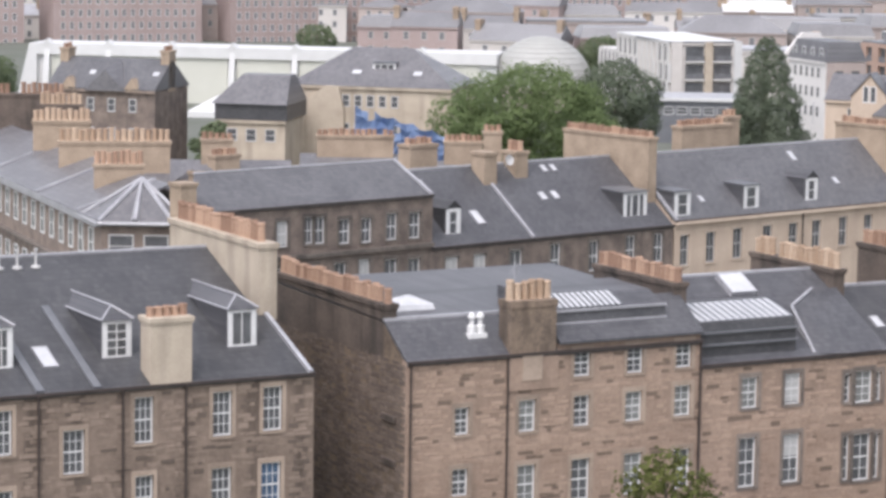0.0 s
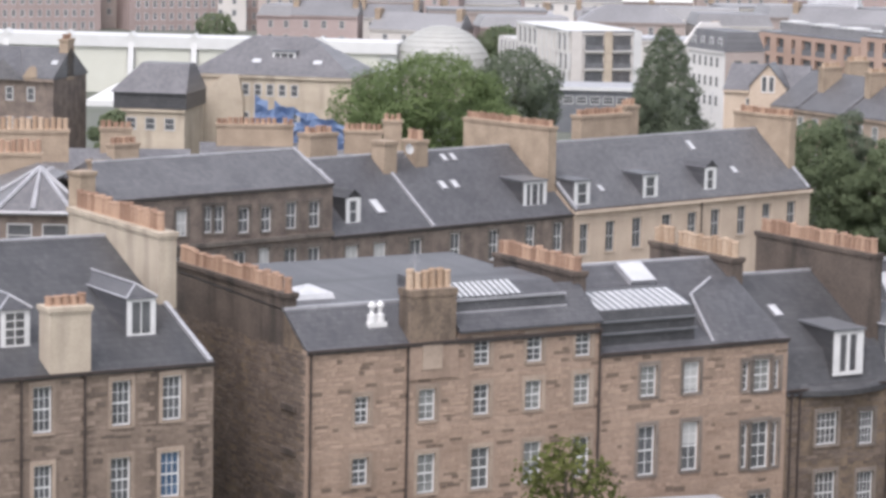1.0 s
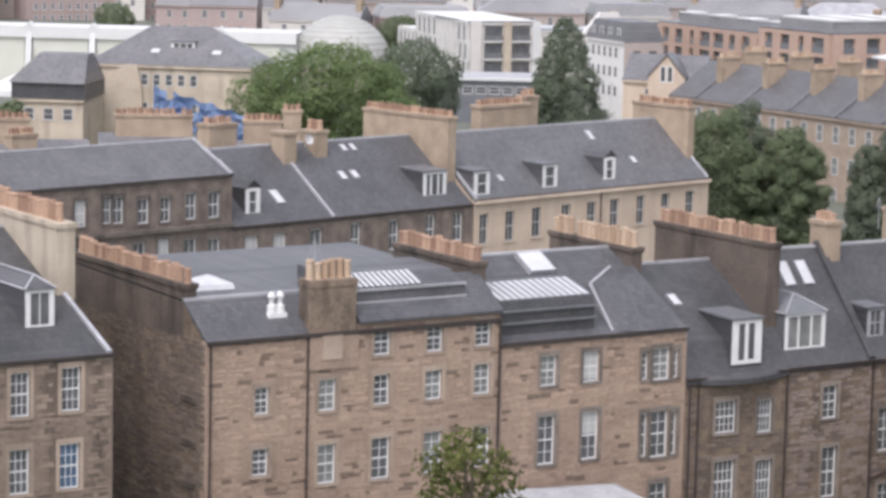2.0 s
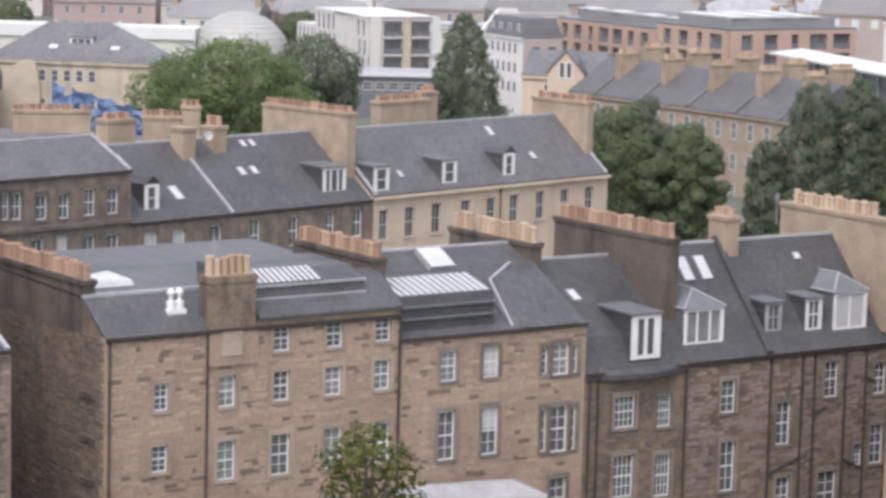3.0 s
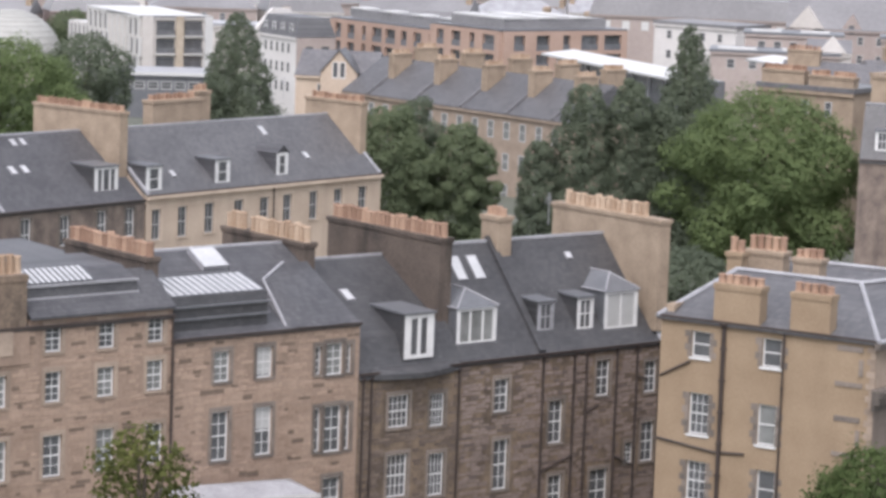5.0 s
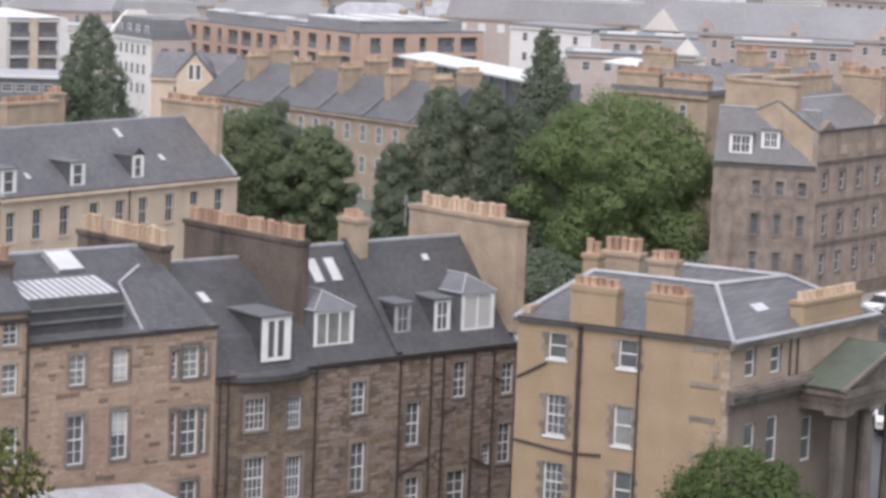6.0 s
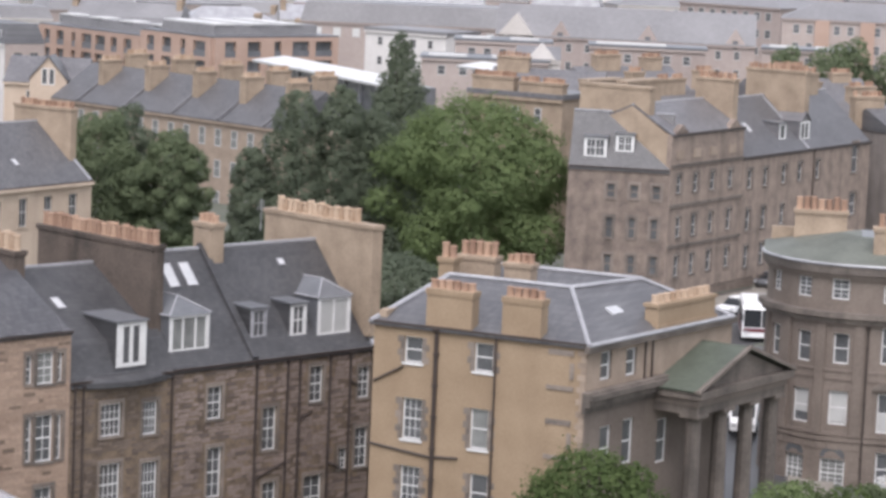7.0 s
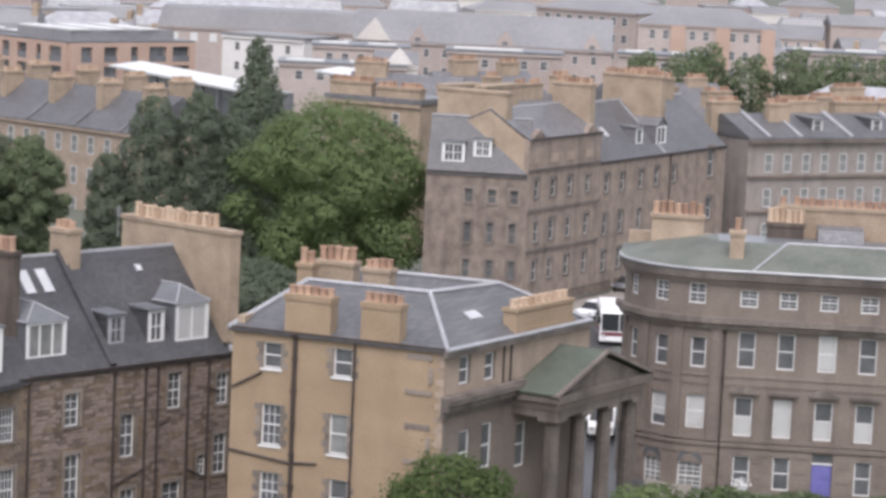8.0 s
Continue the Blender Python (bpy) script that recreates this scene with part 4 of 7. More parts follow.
chimney(hY, 0.3, 1.25, 7.6, 8.5, 12.0, 14.9, 1, "mid", HARL)
chimney(hY, 0.6, 3.0, 9.6, 10.6, 12.5, 14.9, 4, "mid", STACK)
chimney(hY, 4.2, 5.9, 8.3, 9.3, 12.5, 14.9, 4, "short", STACK)
for name, q in (("roof_slope", ((-0.2, -0.25, 11.95), (13.2, -0.25, 11.95), (9.2, 6.6, 14.05), (1.5, 6.6, 14.05))),
                ("roof_slope", ((13.25, -0.2, 11.95), (15.9, 15.8, 11.95), (11.2, 12.5, 14.1), (9.2, 6.6, 14.05))),
                ("roof_slope", ((1.5, 6.6, 14.05), (9.2, 6.6, 14.05), (10.0, 9.3, 13.2), (-0.2, 9.3, 13.2))),
                ("roof_slope", ((-0.25, -0.2, 11.97), (1.5, 6.6, 14.04), (-0.2, 9.3, 13.2), (-0.25, 9.0, 11.97))),
                ("roof_slope", ((-0.2, 9.3, 13.2), (10.0, 9.3, 13.2), (11.2, 12.5, 14.1), (-0.2, 12.5, 14.1)))):
    bm = bmesh.new()
    slab(bm, *q, 0.14)
    part(name, bm, SLATE_MID, hY)
for p, q in (((1.5, 6.6, 14.1), (9.2, 6.6, 14.1)), ((-0.2, -0.2, 12.0), (1.5, 6.6, 14.1)), ((9.2, 6.6, 14.1), (13.2, -0.2, 12.0)), ((9.2, 6.6, 14.1), (11.2, 12.5, 14.15)), ((11.2, 12.5, 14.15), (15.9, 15.8, 12.0)), ((-0.2, 12.5, 14.15), (11.2, 12.5, 14.15)), ((13.25, -0.2, 12.02), (15.9, 15.8, 12.02))):
    bm = bmesh.new()
    rod(bm, p, q, 0.14, 0.14)
    part("hip_roll", bm, LEAD, hY, "pale lead hip roll")
bm = bmesh.new()
box(bm, 0.0, 0.5, 0.5, 14.0, -4, 12.6)
part("gable_wall", bm, STACK, hY)
bm = bmesh.new()
box(bm, 0.5, 13.5, 13.5, 14.0, -4, 12.6)
part("rear_wall", bm, STACK, hY)

bm = bmesh.new()
slab(bm, (12.3, 5.5, 13.0), (12.5, 6.7, 13.0), (11.9, 6.9, 13.3), (11.7, 5.7, 13.3), 0.1)
part("skylight", bm, ROOFLIGHT, hY)

# street front and porch of the corner house
STREET = CORNER.inverted() @ frame_at(51.82, 143.83, 39.0)
WIN = [(2.03, 9.85, 1.15, 1.61), (4.78, 9.76, 1.15, 1.57), (2.37, 4.6, 1.2, 2.6), (4.82, 4.7, 1.2, 2.6), (8.7, 4.2, 1.2, 2.6), (15.5, 4.2, 1.2, 2.6)]


def on_street(name, bm, mat, label=""):
    bmesh.ops.transform(bm, matrix=STREET, verts=bm.verts)
    return part(name, bm, mat, hY, label)


bm = bmesh.new()
pierced(bm, 0.02, 16.4, -2, 11.9, 0.5, WIN)
on_street("street_front_wall", bm, ASHLAR, "weathered grey ashlar street front")
for w in WIN:
    x, z, wd, ht = w
    bm = bmesh.new()
    for a, b, c, d in ((x - wd / 2, x - wd / 2 + 0.1, z, z + ht), (x + wd / 2 - 0.1, x + wd / 2, z, z + ht), (x - wd / 2, x + wd / 2, z + ht - 0.1, z + ht), (x - wd / 2, x + wd / 2, z - 0.1, z + 0.1), (x - wd / 2, x + wd / 2, z + ht / 2 - 0.04, z + ht / 2 + 0.04)):
        box(bm, a, b, 0.12, 0.2, c, d)
    f = on_street("window", bm, WHITE)
    bm = bmesh.new()
    box(bm, x - wd / 2 + 0.1, x + wd / 2 - 0.1, 0.17, 0.18, z + 0.1, z + ht - 0.1)
    bmesh.ops.transform(bm, matrix=STREET, verts=bm.verts)
    part("pane", bm, GLASS, f)
for z0, z1, d, mat in ((11.6, 11.95, 0.35, ASHLAR_DARK), (9.0, 9.3, 0.75, ASHLAR_DARK), (8.6, 9.0, 0.5, ASHLAR_DARK), (8.2, 8.6, 0.2, ASHLAR_DARK), (9.3, 9.42, 0.5, ASHLAR_DARK)):
    bm = bmesh.new()
    box(bm, -0.3, 16.6, -d, 0.0, z0, z1)
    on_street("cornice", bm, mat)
for x in (6.2, 7.0):
    bm = bmesh.new()
    rod(bm, (x, -0.1, 9.4), (x, -0.1, 11.8), 0.06, 0.06)
    on_street("downpipe", bm, PIPE)
bm = bmesh.new()
box(bm, 7.6, 14.2, 0.0, 0.9, 11.9, 13.3)
box(bm, 7.45, 14.35, -0.1, 1.05, 11.9, 12.3)
sk = on_street("chimney", bm, HARL, "broad ochre chimney with short pots")
bm = bmesh.new()
box(bm, 7.5, 14.3, -0.08, 1.0, 13.3, 13.5)
bmesh.ops.transform(bm, matrix=STREET, verts=bm.verts)
part("cope", bm, HARL, sk)
me = pot_mesh(("short", BUFF_CLAY))
for i in range(10):
    shared("chimney_pot", me, sk, STREET @ pose(7.9 + i * 0.66, 0.45, 13.48))
# paler cleaned storey above the cornice
bm = bmesh.new()
pierced(bm, 0.02, 16.4, 9.44, 11.58, 0.03, WIN[:2], 0, -0.033)
on_street("upper_storey_facing", bm, DRESSED, "paler ashlar of the upper storey")
# the porch: four fluted columns, entablature, pediment, lead roof
porch = 7.5
for i in range(4):
    bm = bmesh.new()
    x = 8.15 + i * 3.1
    n, h0 = 20, 7.1
    loops = []
    for k in range(9):
        f = k / 8
        r0 = 0.52 - 0.1 * f ** 1.5
        loops.append([bm.verts.new((x + r0 * (1 if j % 2 else 0.93) * math.cos(2 * math.pi * j / n), -2.35 + r0 * (1 if j % 2 else 0.93) * math.sin(2 * math.pi * j / n), -1.5 + (h0 + 1.5) * f)) for j in range(n)])
    for a, b in zip(loops, loops[1:]):
        for j in range(n):
            bm.faces.new((a[j], a[(j + 1) % n], b[(j + 1) % n], b[j]))
    turned(bm, (x, -2.35, 7.05), ((0.42, 0), (0.62, 0.25)), 16)
    box(bm, x - 0.62, x + 0.62, -2.97, -1.73, 7.28, 7.5)
    on_street("porch_column", bm, ASHLAR_DARK, "weathered stone porch column")
for z0, z1, d in ((7.48, 8.0, 0.0), (8.0, 8.45, 0.08), (8.45, 8.9, 0.4)):
    bm = bmesh.new()
    box(bm, 7.55 - d, 18.05 + d, -2.9 - d, 0.0, z0, z1)
    on_street("entablature", bm, ASHLAR if 7.9 < z0 < 8.4 else ASHLAR_DARK)
bm = bmesh.new()
hull(bm, [(7.6, -2.85, 8.9), (18.0, -2.85, 8.9), (12.8, -2.85, 10.6), (7.6, -2.4, 8.9), (18.0, -2.4, 8.9), (12.8, -2.4, 10.6)])
on_street("pediment", bm, ASHLAR_DARK)
for a, b in ((7.0, 12.85), (18.6, 12.75)):
    bm = bmesh.new()
    slab(bm, (a, -3.3, 8.95), (b, -3.3, 10.9), (b, 1.2, 10.9), (a, 1.2, 8.95), 0.12)
    on_street("porch_roof", bm, MOSSY_LEAD, "green-stained lead porch roof")
    bm = bmesh.new()
    hull(bm, [(a, -3.34, 8.85), (b, -3.34, 10.8), (b, -2.8, 10.8), (a, -2.8, 8.85), (a, -3.34, 9.05), (b, -3.34, 11.0), (b, -3.2, 11.0), (a, -3.2, 9.05)])
    on_street("raking_cornice", bm, ASHLAR_DARK)

# ---- bow-cornered grey corner building ----
BOW = 5.9
hK = root("bow_cornered_building", frame_at(75.6, 160.2, -24.57), "grey ashlar corner building with rounded end and lead roof", "house")
WIN = [(2.08, 11.79, 1.13, 1.08), (4.56, 11.79, 1.13, 1.08), (7.1, 11.8, 1.13, 1.08), (9.63, 11.8, 1.13, 1.08), (12.1, 11.8, 1.13, 1.08), (2.1, 7.93, 1.1, 2.3), (4.58, 7.93, 1.1, 2.3), (7.16, 7.93, 1.13, 2.3), (9.7, 7.93, 1.12, 2.3), (12.2, 7.93, 1.1, 2.3), (2.1, 3.55, 1.15, 2.5), (4.57, 3.55, 1.15, 2.46), (7.14, 3.55, 1.15, 2.46), (9.71, 3.55, 1.15, 2.46), (12.2, 3.55, 1.15, 2.46), (2.17, 0.15, 1.07, 2.15), (4.69, 0.2, 1.06, 2.15), (9.81, 0.15, 1.06, 2.2)]
ARC = [(-3.7, 11.84, 1.05, 1.26), (-1.2, 11.87, 1.12, 1.3), (-3.5, 7.73, 0.95, 1.95), (-0.95, 7.8, 1.0, 1.95), (-3.5, 3.81, 1.15, 2.18), (-0.95, 3.9, 1.2, 2.17), (-3.75, -0.2, 1.4, 1.9), (-1.1, -0.2, 1.6, 1.9), (-6.4, 11.84, 1.05, 1.26), (-6.2, 7.75, 0.95, 1.95), (-6.2, 3.85, 1.15, 2.17)]
DOORWAY = [(7.25, 0.0, 1.3, 2.7)]
bm = bmesh.new()
pierced(bm, -9.2, 15.0, -2, 14.0, 0.5, WIN + ARC + DOORWAY, 0.6)
part("front_wall", bm, ASHLAR, hK, bow=BOW)
for i, w in enumerate(WIN):
    k = 5 <= i < 10
    g = (2, 4) if i < 5 else (1, 2) if not 10 <= i < 15 else (1, 2)
    sash(hK, w, *g, 0.16, WHITE, GLASS if i not in (7, 11) else GLASS_PALE, 0.97 if i == 7 else 0.0, margin=None, sill=False)
    if 10 <= i < 15:
        bm = bmesh.new()
        top = 0.97 if i == 11 else 0.5
        box(bm, w[0] - 0.48, w[0] + 0.48, 0.15, 0.17, w[1] + 0.1, w[1] + w[3] * top)
        part("lower_blind", bm, BLIND, hK, "white blind over the lower sash")
        bm = bmesh.new()
        if i % 2 == 0:
            for s in range(8):
                a, b = -1 + s / 4, -1 + (s + 1) / 4
                hull(bm, [(w[0] + 0.95 * a, y, 6.3 + q) for y in (-0.3, 0.0) for q in (0.0, 0.12 + 0.4 * (1 - a * a))] + [(w[0] + 0.95 * b, y, 6.3 + q) for y in (-0.3, 0.0) for q in (0.0, 0.12 + 0.4 * (1 - b * b))])
        else:
            box(bm, w[0] - 0.95, w[0] + 0.95, -0.32, 0.0, 6.3, 6.5)
        part("window_hood", bm, ASHLAR_DARK, hK, "dark stone window hood")
        for s in (-0.7, 0.7):
            bm = bmesh.new()
            box(bm, w[0] + s - 0.08, w[0] + s + 0.08, -0.08, 0.0, 3.5, 6.3)
            part("architrave", bm, ASHLAR, hK)
for i, w in enumerate(ARC):
    g = (2, 4) if i in (0, 1, 8) else (3, 6) if i in (6, 7) else (1, 2)
    sash(hK, w, *g, 0.16, WHITE, GLASS_PALE if i in (5, 6, 7) else GLASS, 0.97 if i == 5 else 0.72 if i == 4 else 0.0, BOW, sill=False)
    if i in (6, 7):
        bm = bmesh.new()
        hull(bm, [(w[0] + w[2] / 2 * math.cos(math.pi * k / 10), y, w[1] + w[3] + 0.08 + w[2] / 2 * math.sin(math.pi * k / 10)) for k in range(11) for y in (-0.03, 0.05)])
        part("fanlight", bm, GLASS, hK, "dark arched fanlight", BOW)
# blue front door with light over
bm = bmesh.new()
box(bm, 6.62, 7.88, 0.2, 0.28, 0.0, 2.0)
box(bm, 6.75, 7.2, 0.17, 0.2, 0.25, 0.9)
box(bm, 7.3, 7.75, 0.17, 0.2, 0.25, 0.9)
box(bm, 6.75, 7.2, 0.17, 0.2, 1.1, 1.85)
box(bm, 7.3, 7.75, 0.17, 0.2, 1.1, 1.85)
dr = part("front_door", bm, DOOR_BLUE, hK, "violet-blue panelled front door")
bm = bmesh.new()
box(bm, 6.62, 7.88, 0.2, 0.22, 2.1, 2.7)
part("door_light", bm, GLASS, dr)
bm = bmesh.new()
box(bm, 6.6, 7.9, 0.12, 0.2, 2.0, 2.1)
part("transom", bm, WHITE, dr)
for z0, z1, d in ((13.5, 14.05, 0.4), (13.2, 13.5, 0.18), (10.75, 11.1, 0.55), (10.4, 10.75, 0.3), (7.3, 7.45, 0.06), (6.75, 6.9, 0.06), (2.85, 3.1, 0.12), (3.2, 3.4, 0.08)):
    bm = bmesh.new()
    box(bm, -9.2, 15.0, -d, 0.0, z0, z1, 0, 0.5)
    # Courses projecting more than 0.25 m take the darker ashlar.
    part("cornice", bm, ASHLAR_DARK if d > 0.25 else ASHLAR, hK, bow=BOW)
for x in (-7.4, -4.85, -2.25, 0.15):
    bm = bmesh.new()
    box(bm, x - 0.3, x + 0.3, -0.16, 0.0, 3.2, 10.45, 0, 0.2)
    part("pilaster", bm, ASHLAR, hK, bow=BOW)
downpipe(hK, 0.7, -1, 10.3)
# rusticated base blocks
for r in range(6):
    for c in range(30):
        x0 = -8.9 + c * 0.78 + (0.39 if r % 2 else 0)
        z0 = -0.1 + r * 0.48
        if any(abs(x0 + 0.38 - w[0]) < w[2] / 2 + 0.45 and z0 < w[1] + w[3] + 0.35 for w in (WIN[15:] + ARC[6:8] + DOORWAY)):
            continue
        bm = bmesh.new()
        box(bm, x0 + 0.02, x0 + 0.75, -0.05, 0.0, z0 + 0.02, z0 + 0.46, 0, 0.4)
        part("base_block", bm, ASHLAR, hK, bow=BOW)
# lead roof
bm = bmesh.new()
slab(bm, (0, -0.4, 14.08), (15, -0.4, 14.08), (15, 4.0, 15.45), (0, 4.0, 15.45), 0.12)
part("roof_slope", bm, GREEN_LEAD, hK, "green-stained lead roof")
bm = bmesh.new()
slab(bm, (0, 4.0, 15.45), (15, 4.0, 15.45), (15, 11, 15.1), (0, 11, 15.1), 0.12)
part("roof_slope", bm, ZINC, hK)
bm = bmesh.new()
rr = BOW + 0.4
arc = [(-rr * math.sin(math.pi / 2 * k / 12), BOW - rr * math.cos(math.pi / 2 * k / 12), 14.08) for k in range(13)]
hull(bm, arc + [(0.0, 4.0, 15.45), (0.0, 11, 15.1), (-1.4, 6.0, 15.45), (-rr, 11, 14.08), (0, -0.4, 13.98)])
part("bow_roof", bm, GREEN_LEAD, hK, "green-stained lead roof over the bow")
bm = bmesh.new()
for k in range(12):
    rod(bm, (arc[k][0], arc[k][1], 14.1), (arc[k + 1][0], arc[k + 1][1], 14.1), 0.1, 0.1)
rod(bm, (0, -0.4, 14.1), (15, -0.4, 14.1), 0.1, 0.1)
part("eaves_flashing", bm, LEAD, hK)
bm = bmesh.new()
rod(bm, (2.2, -0.3, 14.15), (4.4, 4.0, 15.5), 0.08, 0.08)
rod(bm, (4.4, 4.0, 15.5), (15, 4.0, 15.5), 0.08, 0.08)
part("hip_roll", bm, LEAD, hK)
chimney(hK, 0.7, 1.6, 1.5, 2.4, 14.3, 16.4, 1, "tall", STACK)
chimney(hK, -4.4, -1.0, 8.5, 9.4, 13.6, 16.5, 6, "mid", STACK, TERRACOTTA)
chimney(hK, 3.2, 5.6, 9.6, 10.6, 14.0, 16.2, 6, "tall", STACK_DARK, BUFF_CLAY)
chimney(hK, 4.0, 12.5, 11.5, 12.4, 12.5, 17.2, 14, "short", STACK, TERRACOTTA)
bm = bmesh.new()
prism(bm, [(8.6, 15.0), (7.6, 15.0), (8.6, 16.0), (10.5, 16.1), (11.5, 15.0)], 6.5, 9.5)
part("attic_hatch", bm, SLATE_FAR, hK)
bm = bmesh.new()
box(bm, -BOW, 15, 11, 11.5, -2, 15.0)
box(bm, 14.5, 15, 0.5, 11, -2, 14.2)
part("rear_wall", bm, STACK, hK)
# planter by the window
tub = root("flower_tub", frame_at(75.6, 160.2, -24.57) @ pose(2.2, -1.0, 0.0), "white tub with pale flowers by the wall", "planter")
bm = bmesh.new()
turned(bm, (0, 0, 0), ((0.3, 0), (0.42, 0.6), (0.45, 0.62), (0.36, 0.63)), 12)
part("tub", bm, WHITE, tub)
bm = bmesh.new()
rnd = random.Random(5)
for k in range(60):
    p = Vector((rnd.gauss(0, 0.28), rnd.gauss(0, 0.28), 0.8 + rnd.gauss(0, 0.16)))
    a, b = Vector((rnd.gauss(0, 1), rnd.gauss(0, 1), rnd.gauss(0, 1))) * 0.07, Vector((rnd.gauss(0, 1), rnd.gauss(0, 1), rnd.gauss(0, 1))) * 0.07
    bm.faces.new([bm.verts.new(q) for q in (p - a, p - b, p + a, p + b)])
part("flowers", bm, MEMBRANE, tub)

# ---- farther buildings ----
def window_mesh(w, h, paint, pane, bars=2):
    bm = bmesh.new()
    f = 0.1
    pierced(bm, -w / 2, w / 2, -0.05, h, 0.07, lights_of(0, 0, w, h, 1, bars, f, 0.07, 0.07), 0, -0.04)
    box(bm, -w / 2 + f, w / 2 - f, -0.015, 0.0, f, h - f, 1)
    return mesh_of("window", bm, [paint, pane])


def block(name, label, m, L, depth, z0, z1, wall, roof, rows, cols, size=(1.0, 1.8), kind="gable", rise=3.0, group="", storey=3.3, top=1.0, paint=None, pane=None, category="house", bars=2, side=None, margin=1.4, parapet=0.5):
    """A building in the distance: walls, roof, and a grid of windows, each of its own."""
    h = root(name, m, label, category, group)
    bm = bmesh.new()
    box(bm, 0, L, 0, depth, z0, z1)
    part("wall", bm, wall, h)
    bm = bmesh.new()
    if kind == "gable":
        prism(bm, [(-0.3, z1 - 0.05), (-0.3, z1 + 0.1), (depth / 2, z1 + rise), (depth + 0.3, z1 + 0.1), (depth + 0.3, z1 - 0.05)], -0.1, L + 0.1)
    elif kind == "hip":
        k = min(depth, L) / 2
        hull(bm, [(-0.3, -0.3, z1), (L + 0.3, -0.3, z1), (L + 0.3, depth + 0.3, z1), (-0.3, depth + 0.3, z1), (k, depth / 2, z1 + rise), (max(L - k, k), depth / 2, z1 + rise)])
    elif kind == "mansard":
        hull(bm, [(-0.2, -0.2, z1), (L + 0.2, -0.2, z1), (L + 0.2, depth, z1), (-0.2, depth, z1), (0.9, 0.9, z1 + rise), (L - 0.9, 0.9, z1 + rise), (L - 0.9, depth - 0.9, z1 + rise), (0.9, depth - 0.9, z1 + rise)])
    else:
        box(bm, -0.25, L + 0.25, -0.25, depth + 0.25, z1, z1 + parapet)
    part("roof", bm, roof, h)
    me = window_mesh(*size, paint or FADED, pane or GLASS, bars)
    for r in range(rows):
        for c in range(cols):
            x = margin + (L - 2 * margin) * (c + 0.5) / cols
            shared("window", me, h, pose(x, -0.02, z1 - top - size[1] - r * storey))
    bm = bmesh.new()
    box(bm, -0.12, L + 0.12, -0.3, 0.0, z1 - 0.35, z1 - 0.06)
    part("eaves_course", bm, wall, h)
    return h


# left terrace running down to a faceted corner
WL = frame_at(-38.89, 237.19, -68.1)
hL = root("terraced_house", WL, "soot-grey curved terrace with lead-edged slate roof and tall sashes", "house", G2)
bm = bmesh.new()
box(bm, -30, 40, 0, 10, -1, 12)
part("wall", bm, BROWN, hL)
bm = bmesh.new()
slab(bm, (-30, -0.4, 12.05), (40, -0.4, 12.05), (38, 5.5, 14.2), (-30, 5.5, 14.2), 0.15)
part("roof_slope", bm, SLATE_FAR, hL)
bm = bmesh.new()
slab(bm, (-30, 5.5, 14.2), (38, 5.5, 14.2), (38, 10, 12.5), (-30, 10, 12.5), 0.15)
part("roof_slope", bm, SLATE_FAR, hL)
for z0, z1, d, mat in ((11.5, 12.0, 0.45, LEAD), (7.8, 8.0, 0.5, ASHLAR_DARK)):
    bm = bmesh.new()
    box(bm, -30, 40, -d, 0.0, z0, z1)
    part("cornice", bm, mat, hL)
me = window_mesh(1.3, 2.2, WHITE, GLASS_PALE, 2)
for k in range(14):
    shared("window", me, hL, pose(37.3 - k * 2.9, -0.03, 9.0))
    shared("window", me, hL, pose(37.3 - k * 2.9, -0.03, 4.8))
for x, w in ((6.0, 0.3), (22.0, 0.3), (34.5, 0.3)):
    bm = bmesh.new()
    slab(bm, (x, -0.4, 12.2), (x + w, -0.4, 12.2), (x + w, 5.5, 14.35), (x, 5.5, 14.35), 0.3)
    part("skew_coping", bm, LEAD, hL)
# faceted corner with leaded hips
hC2 = root("corner_pavilion", frame_at(-23.96, 200.07, 0.0), "octagonal corner bay of dark stone under a leaded slate roof", "house", G2)
plan = [(-1.6, 4.0), (0.0, 0.0), (5.0, 0.0), (5.6, 2.0), (3.6, 8.0), (-1.6, 8.0)]
bm = bmesh.new()
for zz in ((-1, 11.9),):
    lo = [bm.verts.new((x, y, zz[0])) for x, y in plan]
    hi = [bm.verts.new((x, y, zz[1])) for x, y in plan]
    bm.faces.new(lo), bm.faces.new(hi)
    for i in range(6):
        bm.faces.new((lo[i], lo[(i + 1) % 6], hi[(i + 1) % 6], hi[i]))
part("wall", bm, BROWN, hC2)
apex = (2.5, 3.6, 14.6)
bm = bmesh.new()
hull(bm, [(2.6 + (x - 2.6) * 1.07, 4.5 + (y - 4.5) * 1.07, 11.9) for x, y in plan] + [apex])
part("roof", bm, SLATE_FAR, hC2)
for x, y in plan[:4]:
    bm = bmesh.new()
    rod(bm, (2.6 + (x - 2.6) * 1.07, 4.5 + (y - 4.5) * 1.07, 11.95), (apex[0], apex[1], apex[2] + 0.05), 0.17, 0.17)
    part("hip_roll", bm, LEAD, hC2, "pale lead hip roll")
bm = bmesh.new()
rod(bm, (2.4, -0.3, 11.95), (apex[0], apex[1], apex[2] + 0.08), 0.3, 0.12)
part("lead_gutter", bm, LEAD, hC2)
bm = bmesh.new()
for i in range(4):
    a, b = plan[i], plan[i + 1]
    rod(bm, (2.6 + (a[0] - 2.6) * 1.09, 4.5 + (a[1] - 4.5) * 1.09, 11.8), (2.6 + (b[0] - 2.6) * 1.09, 4.5 + (b[1] - 4.5) * 1.09, 11.8), 0.16, 0.16)
part("eaves_gutter", bm, LEAD, hC2)
